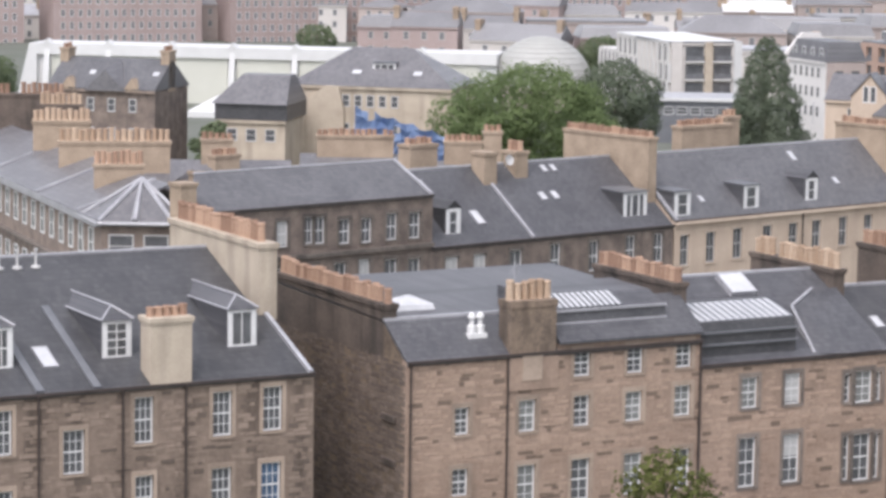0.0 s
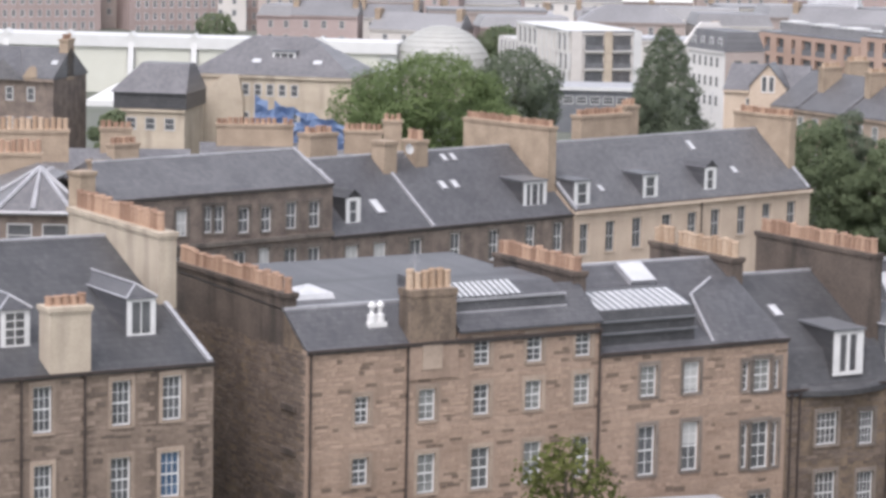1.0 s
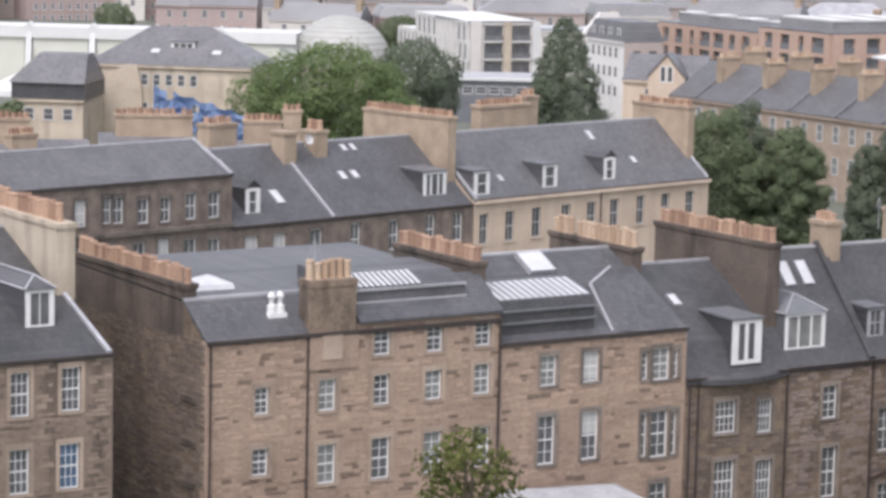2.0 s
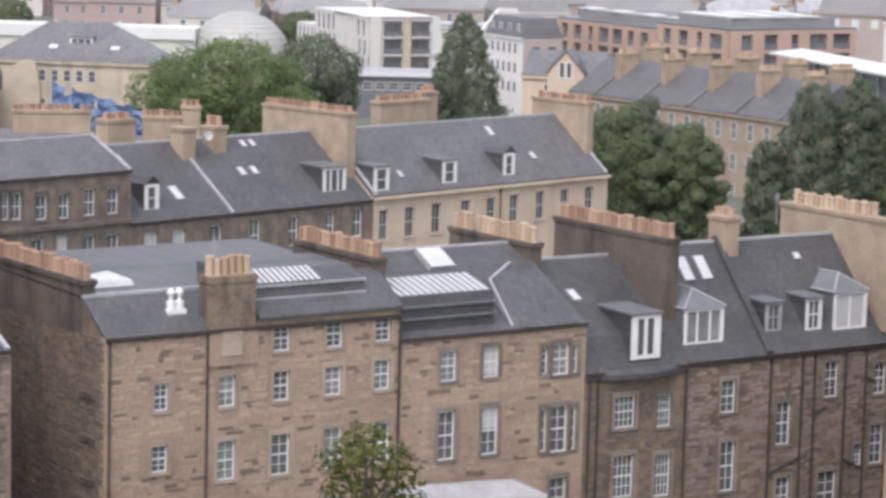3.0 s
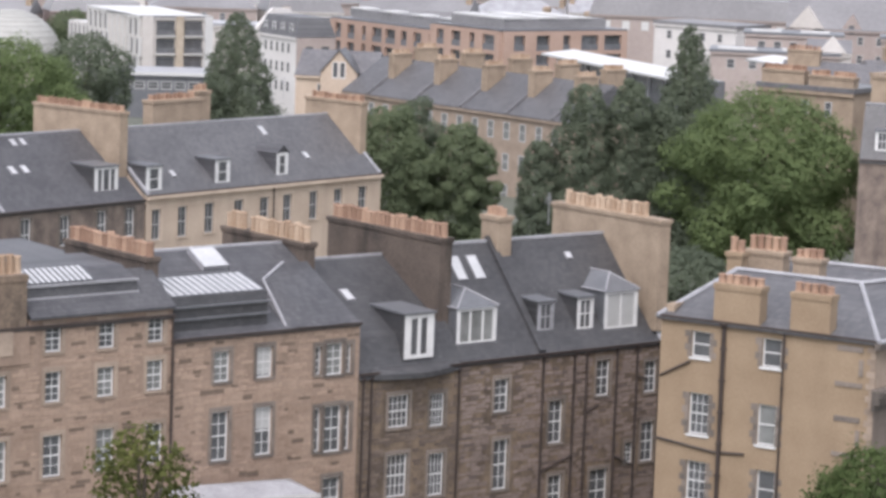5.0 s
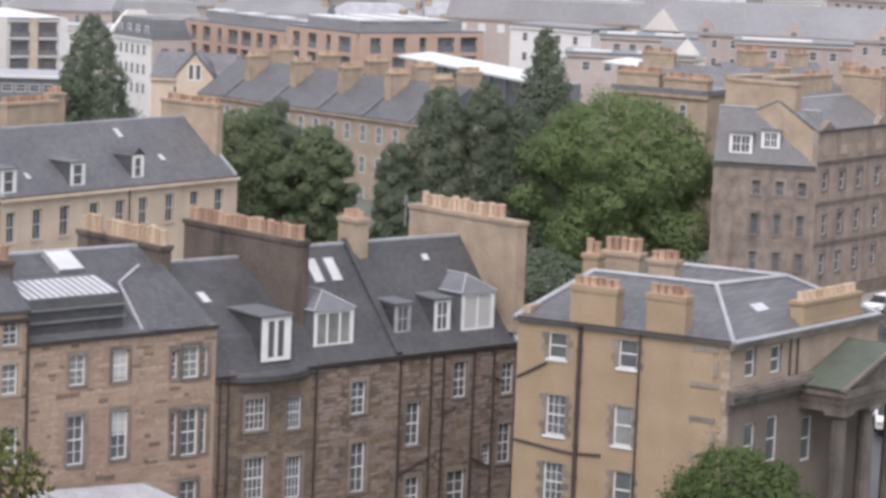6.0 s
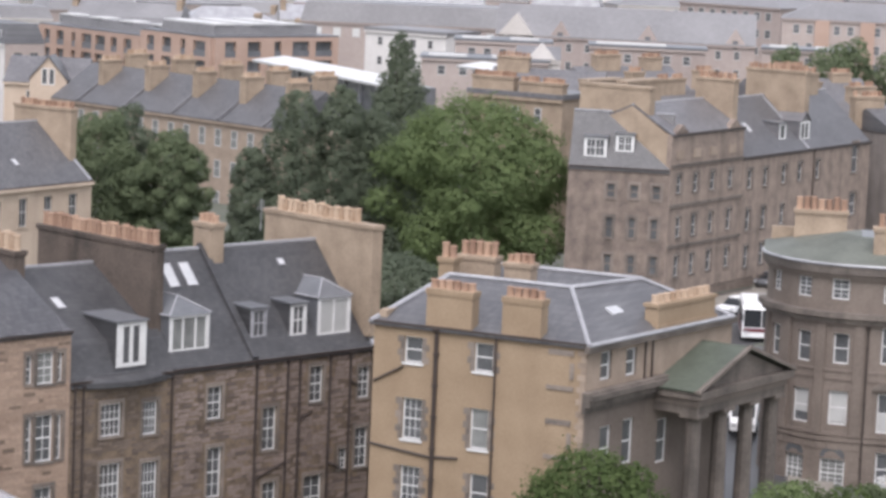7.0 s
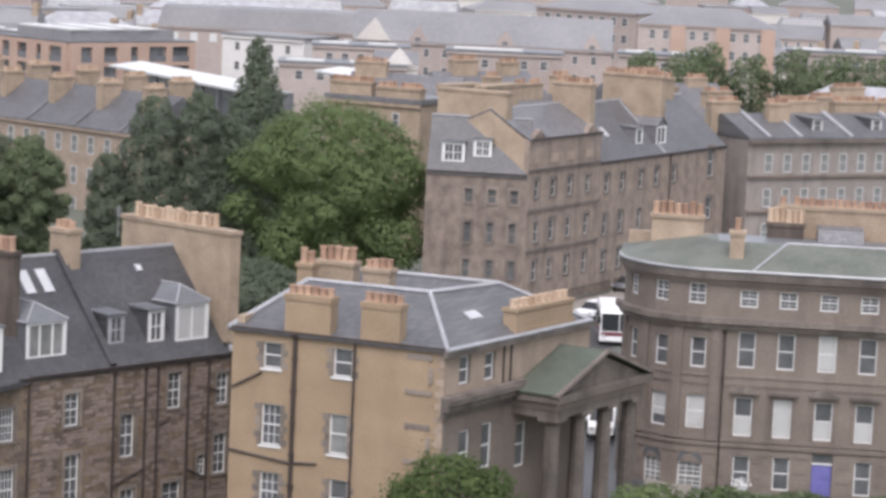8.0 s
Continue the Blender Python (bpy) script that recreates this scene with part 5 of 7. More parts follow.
me = window_mesh(1.8, 1.7, FADED, GLASS, 2)
for x in (1.4, 3.9):
    shared("window", me, hC2, pose(x, -0.03, 9.3))
# tall stacks crowding the corner: (x, y, along, z0, z1, pots)
for x, y, a, w, d, z0, z1, n, clay in ((-25.8, 210.6, 6, 3.7, 1.1, 11.5, 14.9, 5, TERRACOTTA), (-30.1, 223.0, 6, 8.8, 1.2, 12, 15.4, 8, BUFF_CLAY), (-33.4, 231.8, 6, 4.7, 1.2, 13, 16.2, 6, BUFF_CLAY), (-34.1, 240.8, 6, 3.6, 1.2, 13, 16.8, 5, BUFF_CLAY), (-39.8, 249.0, 6, 6.6, 1.2, 13, 17.0, 8, TERRACOTTA)):
    h = root("chimney_wall", frame_at(x, y, a), "broad sandstone chimney wall crowned with many clay pots", "chimney", "stacks behind the corner")
    bm = bmesh.new()
    prism(bm, [(-3, 9.0), (-3, 12.0), (0.5, z0 + 1), (6, 12.5), (6, 9.0)], 0, w)
    part("roof_slope", bm, SLATE_FAR, h)
    bm = bmesh.new()
    box(bm, 0.2, w - 0.2, -2.6, 5.6, -1, 9.1)
    part("wall", bm, BROWN, h)
    chimney(h, 0, w, 0, d, z0 - 1.5, z1, n * 2 - 2, "tall", STACK if y < 236 else STACK_DARK, clay)

# houses behind the terrace: roofs, gables and stacks
G3 = "houses behind the terrace"
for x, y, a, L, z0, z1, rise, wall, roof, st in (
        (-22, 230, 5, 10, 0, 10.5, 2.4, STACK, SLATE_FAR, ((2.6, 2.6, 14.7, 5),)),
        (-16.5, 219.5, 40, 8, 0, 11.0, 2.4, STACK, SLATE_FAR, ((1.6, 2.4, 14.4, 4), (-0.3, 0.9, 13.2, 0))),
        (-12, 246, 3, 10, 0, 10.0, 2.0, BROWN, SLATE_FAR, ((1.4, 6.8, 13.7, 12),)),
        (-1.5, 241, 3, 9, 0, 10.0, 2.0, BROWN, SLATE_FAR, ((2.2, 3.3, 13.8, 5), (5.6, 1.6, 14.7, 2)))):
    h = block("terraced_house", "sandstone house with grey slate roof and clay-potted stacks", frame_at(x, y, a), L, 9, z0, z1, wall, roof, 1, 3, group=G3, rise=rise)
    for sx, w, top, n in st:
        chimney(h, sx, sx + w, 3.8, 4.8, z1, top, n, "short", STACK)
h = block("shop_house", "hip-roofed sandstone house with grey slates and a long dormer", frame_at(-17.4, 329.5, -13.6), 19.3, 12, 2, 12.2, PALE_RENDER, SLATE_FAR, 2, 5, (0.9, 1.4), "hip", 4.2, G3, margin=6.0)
dormer(h, (10.6, 2.6, 13.6, 2.6, 1.2), 0.7, 1, 1, "flat", SLATE_FAR, lights=3)
for x in (7.0, 14.3):
    bm = bmesh.new()
    slab(bm, (x, 1.6, 13.55), (x + 1.0, 1.6, 13.55), (x + 1.0, 2.2, 13.95), (x, 2.2, 13.95), 0.1)
    part("skylight", bm, ROOFLIGHT, h)
bm = bmesh.new()
hull(bm, [(0.4, -0.6, 2), (6.6, -0.6, 2), (0.4, 0, 2), (6.6, 0, 2), (0.4, -0.6, 9.2), (0.4, 0, 9.2), (6.6, -0.6, 9.2), (6.6, 0, 9.2), (4.4, -0.6, 12.2), (4.4, 0, 12.2), (6.0, -0.6, 12.2), (6.0, 0, 12.2)])
part("stepped_gable", bm, PALE_RENDER, h, "plain cream gable wall")
h = block("clad_house", "house with two-tier slate-clad mansard and grey walls", frame_at(-25.1, 319.0, -10.9), 7.9, 9, 2, 8.9, PALE_RENDER, SLATE_DARK, 1, 3, (1.2, 1.4), "flat", 0, G3, margin=0.6, parapet=1.8)
bm = bmesh.new()
hull(bm, [(-0.6, -0.6, 10.7), (8.2, -0.6, 10.7), (8.2, 9.3, 10.7), (-0.6, 9.3, 10.7), (2.0, 3.6, 13.8), (7.6, 3.6, 13.8), (7.6, 6, 13.8), (2.0, 6, 13.8)])
part("upper_roof", bm, SLATE_FAR, h)
h = block("gabled_villa", "sandstone villa with two gables and grey slate roof", frame_at(-44.0, 317.0, -16.0), 12.9, 10, 2, 12.4, BROWN, SLATE_MID, 2, 4, (0.9, 1.5), "gable", 3.2, G3)
chimney(h, -0.2, 0.8, 4, 6, 12, 16.6, 2, "short", STACK)
chimney(h, 12.0, 13.0, 4, 6, 12, 16.6, 2, "short", STACK)
bm = bmesh.new()
hull(bm, [(4.6, -0.5, 12.2), (9.6, -0.5, 12.2), (7.1, -0.5, 14.6), (4.6, 4, 12.2), (9.6, 4, 12.2), (7.1, 4, 15.4)])
part("cross_gable", bm, SLATE_FAR, h)
for x in (2.6, 10.2):
    bm = bmesh.new()
    hull(bm, [(x + dx, y, z) for y in (-0.3, 1.2) for dx, z in ((-1.1, 12.2), (1.1, 12.2), (0, 13.7))])
    part("wallhead_gable", bm, STACK, h)
    bm = bmesh.new()
    slab(bm, (x + 1.6, 1.9, 13.9), (x + 2.3, 1.9, 13.9), (x + 2.3, 2.5, 14.3), (x + 1.6, 2.5, 14.3), 0.1)
    part("skylight", bm, ROOFLIGHT, h)
# scaffold wrapped in blue sheeting
sc = root("scaffold", frame_at(-7.8, 262.0, 0.9), "house scaffold wrapped in torn blue sheeting", "scaffold")
bm = bmesh.new()
n = 14
grid = [[bm.verts.new((8.4 * i / n, 0.25 * math.sin(i * 1.7) + 0.2 * math.sin(j * 2.3 + i), 9.0 + (6.2 - 2.6 * i / n) * j / 8 + 0.2 * math.sin(i * 2.1 + j))) for j in range(9)] for i in range(n + 1)]
for i in range(n):
    for j in range(8):
        if (i * 7 + j * 5) % 23 != 3:
            bm.faces.new((grid[i][j], grid[i + 1][j], grid[i + 1][j + 1], grid[i][j + 1]))
bmesh.ops.solidify(bm, geom=bm.faces[:], thickness=0.03)
part("sheeting", bm, TARP, sc, "torn blue sheeting")
for i in range(5):
    bm = bmesh.new()
    rod(bm, (i * 2.1, 0.7, -1), (i * 2.1, 0.7, 15.0 - i * 0.7), 0.06, 0.06)
    part("scaffold_pole", bm, LEAD, sc)
for k in range(3):
    bm = bmesh.new()
    box(bm, 0, 8.4, 0.75, 1.6, 7.4 + k * 2.2, 7.48 + k * 2.2)
    part("deck_board", bm, WOOD, sc)

# street of the right-hand distance
F = frame_at(91.67, 234.93, 40.66)
G4 = "terrace along the far street"
WIN = [(1.76, 9.8, 1.0, 1.65), (4.99, 9.75, 1.0, 1.67), (8.3, 9.7, 1.0, 1.69), (11.9, 9.65, 1.0, 1.7), (2.0, 5.75, 1.0, 1.9), (5.0, 5.75, 1.0, 1.9), (8.3, 5.75, 1.0, 1.9), (11.9, 5.75, 1.0, 1.9), (2.0, 2.2, 1.0, 1.9), (5.0, 2.2, 1.0, 1.9), (8.3, 2.2, 1.0, 1.9), (11.9, 2.2, 1.0, 1.9)]
f1 = plain_house("terraced_house", "tall soot-streaked sandstone terrace with wallhead gablets", F, 14.2, 10, -1, 15.2, [(0, 15.2), (4.2, 17.6), (10, 15.0)], WIN, BROWN, SLATE_FAR, (1, 2), G4, DRESSED_DARK, paint=FADED, side=STACK)
for x in (1.8, 12.2):
    bm = bmesh.new()
    hull(bm, [(x - 1.6, -0.1, 15.0), (x + 1.6, -0.1, 15.0), (x, -0.1, 16.0), (x - 1.6, 0.5, 15.0), (x + 1.6, 0.5, 15.0), (x, 0.5, 16.0)])
    part("wallhead_gablet", bm, BROWN, f1)
for x in (1.8, 4.9, 8.2, 11.9):
    bm = bmesh.new()
    box(bm, x - 0.7, x + 0.7, -0.06, 0.0, 12.9, 13.7)
    part("stone_panel", bm, DRESSED, f1)
for z in (12.2, 8.6, 4.9):
    bm = bmesh.new()
    box(bm, 0, 14.2, -0.18, 0.0, z, z + 0.25)
    part("string_course", bm, ASHLAR_DARK, f1)
chimney(f1, 0.2, 1.2, 2.6, 9.8, 12.0, 19.2, 0, "short", STACK, TERRACOTTA)
chimney(f1, 13.5, 14.5, 1.0, 5.0, 14.5, 19.6, 4, "short", STACK, TERRACOTTA)
chimney(f1, 3.0, 9.5, 6.5, 7.5, 15.0, 19.4, 0, "short", STACK, TERRACOTTA)
WIN = [(1.6, 9.3, 1.0, 1.75), (4.9, 9.3, 1.0, 1.75), (8.9, 9.3, 1.0, 1.75), (12.4, 9.3, 1.0, 1.75), (1.6, 5.3, 1.0, 2.0), (4.9, 5.3, 1.0, 2.0), (8.9, 5.3, 1.0, 2.0), (12.4, 5.3, 1.0, 2.0), (1.6, 1.8, 1.0, 2.0), (4.9, 1.8, 1.0, 2.0), (8.9, 1.8, 1.0, 2.0), (16.4, 9.3, 1.0, 1.75), (16.4, 5.3, 1.0, 2.0), (25, 9.3, 1.6, 3.0), (25, 5.0, 1.6, 2.2)]
PROF = [(0, 12.3), (5.5, 17.2), (10, 14.0)]
f2 = plain_house("terraced_house", "soot-streaked sandstone terrace with dark slate roof and dormers", F @ pose(14.3, 0, 0), 28.5, 10, -1, 12.3, PROF, WIN, BROWN, SLATE_MID, (1, 2), G4, DRESSED_DARK, paint=FADED, skew=(14.0,))
S, Z = up_slope(*PROF[:2])
dormer(f2, (10.5, 1.2, 13.4, 1.3, 1.5), S, 1, 1, "flat", SLATE_FAR)
dormer(f2, (14.8, 0.9, 13.2, 2.0, 1.7), S, 1, 1, "gable", SLATE_FAR, lights=2)
skylight(f2, 5.5, 2.6, 0.8, 1.2, S, Z)
chimney(f2, 14.6, 15.6, 1.0, 7.5, 12.5, 19.8, 5, "short", STACK, TERRACOTTA)
chimney(f2, 22.0, 26.0, 5.0, 6.0, 13.0, 19.0, 5, "short", STACK, TERRACOTTA)
downpipe(f2, 15.2, 0, 12.2)
FS = frame_at(83.37, 238.84, -25.2)
WIN = [(3.89, 5.6, 0.7, 1.9), (5.92, 5.6, 0.7, 1.9), (7.94, 5.6, 0.7, 1.9), (3.9, 9.2, 0.8, 1.3), (6.0, 9.2, 0.8, 1.3), (8.0, 9.2, 0.8, 1.3), (3.9, 2.4, 0.7, 1.7), (6.0, 2.4, 0.7, 1.7), (8.0, 2.4, 0.7, 1.7)]
PROF = [(0, 12.0), (2.9, 16.8), (7.5, 13.0)]
f3 = plain_house("terraced_house", "stained sandstone end house with two white dormers", FS, 9.1, 7.5, -1, 12.0, PROF, WIN, BROWN, SLATE_DARK, (1, 2), G4, DRESSED_DARK, paint=BROWN)
S, Z = up_slope(*PROF[:2])
dormer(f3, (2.3, 0.45, 12.85, 1.9, 1.7), S, 2, 2, "flat", SLATE, lights=2)
dormer(f3, (4.9, 0.75, 13.4, 1.5, 1.5), S, 2, 2, "flat", SLATE, lights=2)
f4 = block("terraced_house", "ochre stone house with two broad terracotta-potted stacks", frame_at(85.6, 277.1, -45.8), 10.7, 7, 0, 15.3, STACK, SLATE_FAR, 2, 3, (0.8, 1.5), "flat", 0, G4, side=STACK)
chimney(f4, 0.2, 5.0, 0.1, 1.2, 15.0, 17.2, 12, "short", STACK, TERRACOTTA)
chimney(f4, 5.6, 10.6, 0.1, 1.2, 15.0, 16.9, 12, "short", STACK, TERRACOTTA)
LONG_STONE = material("greyed_sandstone", (0.19, 0.165, 0.15), (0.31, 0.275, 0.252), 0.8, 0.6, 0.2, 10, 0.15, 0, 0.3)
f5 = block("terraced_house", "long pale grey terrace with regular sash windows", frame_at(126.8, 263.0, 10.0), 34, 10, -1, 13.0, LONG_STONE, SLATE_MID, 3, 13, (1.0, 1.9), "gable", 2.2, G4, 3.6, 1.6, paint=FADED, pane=GLASS_PALE)
for x, w, y in ((-1.0, 3.6, 5.6), (4.6, 2.6, 3.0), (8.0, 5.2, 6.2), (15.0, 5.8, 5.6), (22.5, 3.0, 3.4), (28.0, 5.0, 6.0)):
    chimney(f5, x, x + w, y, y + 1.1, 13.0, 16.4, 6, "short", STACK, TERRACOTTA)
for x in (2.4, 6.4, 13.0, 20.6, 26.4, 32.6):
    bm = bmesh.new()
    slab(bm, (x - 0.2, -0.35, 13.3), (x + 0.2, -0.35, 13.3), (x + 0.2, 5.0, 15.45), (x - 0.2, 5.0, 15.45), 0.35)
    part("skew_coping", bm, LEAD, f5)
for x in (9.6, 17.4, 23.8):
    dormer(f5, (x, 1.3, 13.6, 1.2, 1.3), 0.42, 1, 2, "flat", SLATE, paint=FADED)
bm = bmesh.new()
box(bm, -0.1, 34.1, -0.55, 0.0, 12.55, 12.95)
part("cornice", bm, ASHLAR_DARK, f5)
for k in range(2):
    bm = bmesh.new()
    box(bm, 0, 34, -0.3, 0.0, 8.9 - k * 3.6, 9.2 - k * 3.6)
    part("string_course", bm, ASHLAR, f5)

# roofs beyond the far street
G5 = "roofs beyond the far street"
for i, (x, y, a, L, z1, rise, wall, st) in enumerate((
        (103, 283, 35, 12, 11.3, 3.0, STACK, ((1.0, 6.5, 16.2, 0), (9.5, 2.2, 16.8, 3))),
        (118, 300, 35, 14, 10.8, 3.0, PINK, ((1.0, 5.0, 15.2, 5), (9.0, 3.0, 16.0, 4))),
        (134, 300, 20, 16, 9.8, 3.0, PALE_RENDER, ((2.0, 3.0, 15.2, 4), (10.0, 4.0, 14.6, 5))),
        (150, 292, 10, 18, 9.8, 3.2, BROWN, ((1.0, 3.5, 15.0, 5), (11.0, 5.0, 14.4, 7))),
        (120, 335, 20, 16, 11.0, 3.0, PINK, ((3.0, 4.0, 15.6, 5), (11.0, 3.0, 15.2, 3))),
        (141, 330, 12, 18, 10.4, 3.0, STACK, ((4.0, 4.5, 15.0, 6), (13.0, 3.0, 14.2, 4))),
        (104, 330, -30, 14, 10.8, 3.4, PINK, ((0.5, 4.0, 15.6, 4),)),
        (165, 318, 5, 20, 9.8, 3.0, BROWN, ((2.0, 4.5, 14.4, 6), (12.0, 5.0, 13.6, 7))))):
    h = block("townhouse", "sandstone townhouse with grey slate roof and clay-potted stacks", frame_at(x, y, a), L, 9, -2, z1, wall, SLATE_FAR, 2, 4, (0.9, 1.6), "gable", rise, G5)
    for sx, w, top, n in st:
        chimney(h, sx, sx + w, 3.6, 4.8, z1, top, n, "short", STACK, TERRACOTTA)

# terrace behind the gardens
mt = block("terraced_house", "long sandstone terrace with grey slate roof behind the trees", frame_at(53.4, 345.9, -62.0), 43, 12, -5, 8.2, DRESSED, SLATE_MID, 3, 14, (1.1, 2.0), "gable", 4.2, "terrace behind the gardens", 3.6, 0.9, paint=FADED, pane=GLASS_PALE)
for x in (5.5, 14.5, 23.5, 32.0, 40.0):
    chimney(mt, x, x + 1.1, 2.6, 5.4, 9.0, 13.3, 5, "short", STACK, BUFF_CLAY)
    chimney(mt, x + 0.2, x + 1.2, 6.4, 9.4, 9.5, 14.0, 5, "short", STACK, BUFF_CLAY)
    bm = bmesh.new()
    slab(bm, (x - 0.4, -0.4, 8.5), (x, -0.4, 8.5), (x, 6, 12.7), (x - 0.4, 6, 12.7), 0.3)
    part("skew_coping", bm, SLATE_FAR, mt)
gh = block("gabled_house", "ochre sandstone house with pointed gable and twin lancet windows", frame_at(48.0, 350.9, -20.0), 10, 9, -3, 9.7, CREAM, SLATE_FAR, 1, 2, (0.8, 1.6), "gable", 3.0, "terrace behind the gardens")
bm = bmesh.new()
hull(bm, [(x, y, z) for y in (-1.0, 3.0) for x, z in ((3.4, -3.0), (8.0, -3.0), (3.4, 10.4), (8.0, 10.4), (5.7, 13.1))])
part("front_gable", bm, CREAM, gh)
for s in (-1, 1):
    bm = bmesh.new()
    slab(bm, (5.7 + 2.5 * s, -1.2, 10.3), (5.7, -1.2, 13.2), (5.7, 3.0, 13.2), (5.7 + 2.5 * s, 3.0, 10.3), 0.14)
    part("gable_roof", bm, SLATE_MID, gh)
me = window_mesh(0.75, 2.0, WHITE, GLASS, 1)
for x in (5.25, 6.15):
    shared("window", me, gh, pose(x, -1.03, 9.6))

# ---- the town beyond ----
G6 = "buildings of the lower town"
# Far glass, stone, render and roof are paled to stand in for haze.
GLASS_FAR = glass_material("hazed_far_glass", (0.12, 0.123, 0.13), 0.2)
FAR_STONE = material("hazed_far_sandstone", (0.29, 0.24, 0.22), (0.40, 0.34, 0.31), 0.8, 0.08, 0.2, 14, 0.3)
FAR_RENDER = material("hazed_far_render", (0.46, 0.43, 0.40), (0.58, 0.55, 0.52), 0.8, 0.08, 0.2, 14, 0.3)
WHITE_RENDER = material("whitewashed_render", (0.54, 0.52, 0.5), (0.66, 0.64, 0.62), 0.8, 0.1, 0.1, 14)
FAR_ROOF = material("hazed_wet_roof", (0.15, 0.147, 0.152), (0.23, 0.227, 0.232), 0.46, 0.1, 0.1, 14, 0.3)

# long white hall with translucent bays
hall = root("white_hall", frame_at(-83.0, 513.3, -8.2), "long white hall with translucent cream bays and white ribs", "hall")
bm = bmesh.new()
prism(bm, [(0.4, -9), (0.4, 5.0), (11, 5.1), (11, -9)], 10, 94)
part("body", bm, MEMBRANE, hall)
bm = bmesh.new()
hull(bm, [(5.5, -0.6, -9), (10.2, -0.6, -9), (10.2, -0.3, 5.2), (8.8, -0.3, 5.2), (5.5, 10, -9), (10.2, 10, -9), (10.2, 10, 5.1), (8.8, 10, 5.1)])
part("sloping_end", bm, MEMBRANE, hall)
for k in range(7):
    x0 = 12 + k * 11.4
    bm = bmesh.new()
    box(bm, x0 + 0.8, x0 + 10.6, 0.1, 0.4, -9, 3.4)
    part("translucent_bay", bm, PANEL, hall)
    bm = bmesh.new()
    prism(bm, [(-2.6, -9), (-0.2, 5.4), (0.5, 5.4), (0.5, -9)], x0 - 0.4, x0 + 0.6)
    part("rib", bm, MEMBRANE, hall)
    bm = bmesh.new()
    hull(bm, [(x0 - 0.9, -0.5, 5.0), (x0 + 1.1, -0.5, 5.0), (x0 + 0.1, -0.5, 6.0), (x0 - 0.9, 2, 5.0), (x0 + 1.1, 2, 5.0), (x0 + 0.1, 2, 6.0)])
    part("ridge_vent", bm, MEMBRANE, hall)
bm = bmesh.new()
box(bm, 10, 94, -0.4, 0.4, 3.2, 5.2)
part("fascia", bm, MEMBRANE, hall)
porch_tent = root("marquee", frame_at(-42, 470, -8), "low white marquee beside the hall", "marquee")
bm = bmesh.new()
hull(bm, [(0, 0, -6), (9, 0, -6), (9, 9, -6), (0, 9, -6), (0, 0, -3.2), (9, 0, -3.2), (9, 9, -3.2), (0, 9, -3.2), (4.5, 4.5, -0.6)])
part("canopy", bm, MEMBRANE, porch_tent)

# ribbed dome
dm = root("dome", frame_at(18.2, 505, 0), "low ribbed grey dome standing behind the trees", "dome")
bm = bmesh.new()
rings = [(9.2 * math.cos(a), 9.0 * math.sin(a) - 0.8) for a in [math.pi / 2 * k / 12 for k in range(12)]] + [(0.4, 8.2)]
turned(bm, (0, 0, 0), rings, 40)
part("shell", bm, DOME_GREY, dm)
for k in range(1, 11):
    r, z = rings[k]
    bm = bmesh.new()
    turned(bm, (0, 0, z - 0.1), ((r + 0.02, 0), (r + 0.08, 0.05), (r + 0.08, 0.15), (r, 0.2)), 40)
    part("rib_ring", bm, DOME_GREY, dm)
bm = bmesh.new()
turned(bm, (0, 0, -6), ((9.4, 0), (9.4, 5.6)), 40)
part("drum", bm, FAR_STONE, dm)

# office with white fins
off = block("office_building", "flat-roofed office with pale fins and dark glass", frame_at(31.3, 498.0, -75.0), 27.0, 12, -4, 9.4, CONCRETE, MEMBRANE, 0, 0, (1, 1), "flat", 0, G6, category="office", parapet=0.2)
bm = bmesh.new()
box(bm, -11.0, -0.05, 0.3, 9, -4, 6.4)
part("low_wing", bm, CONCRETE, off)
for r in range(4):
    bm = bmesh.new()
    box(bm, 0.3, 26.7, -0.05, 0.0, 6.2 - r * 3.1, 8.7 - r * 3.1)
    part("glass_band", bm, GLASS_FAR, off)
for r in range(3):
    bm = bmesh.new()
    box(bm, -10.7, -0.3, 0.25, 0.3, 3.4 - r * 3.1, 5.8 - r * 3.1)
    part("glass_band", bm, GLASS_FAR, off)
for k in range(11):
    for r in range(3):
        bm = bmesh.new()
        x = 0.2 + k * 2.6 + (0.7 if r % 2 else 0)
        box(bm, x, x + 1.0, -0.35, 0.0, 6.0 - r * 3.3, 9.3 - r * 3.3)
        part("fin", bm, CONCRETE, off)
for k in range(5):
    bm = bmesh.new()
    box(bm, -10.8 + k * 2.2, -10.0 + k * 2.2, -0.05, 0.3, -4, 6.3)
    part("fin", bm, CONCRETE, off)
ofr = block("office_building", "office end of pale stone with stacked dark balconies", frame_at(38.5, 471.6, 16.5), 12.4, 16, -4, 9.3, FAR_RENDER, ZINC, 0, 0, (1, 1), "flat", 0, G6, category="office", parapet=0.25)
for r in range(4):
    for x0, x1 in ((2.6, 5.8), (7.6, 10.8)):
        bm = bmesh.new()
        box(bm, x0, x1, -0.06, 0.02, 6.3 - r * 3.0, 8.7 - r * 3.0)
        w = part("window", bm, GLASS, ofr)
        bm = bmesh.new()
        box(bm, x0 - 0.1, x1 + 0.1, -0.5, 0.0, 6.0 - r * 3.0, 6.3 - r * 3.0)
        part("balcony_slab", bm, CONCRETE, w)
        bm = bmesh.new()
        box(bm, x0, x1, -0.5, -0.45, 6.3 - r * 3.0, 7.2 - r * 3.0)
        part("balcony_rail", bm, GLASS_FAR, w)
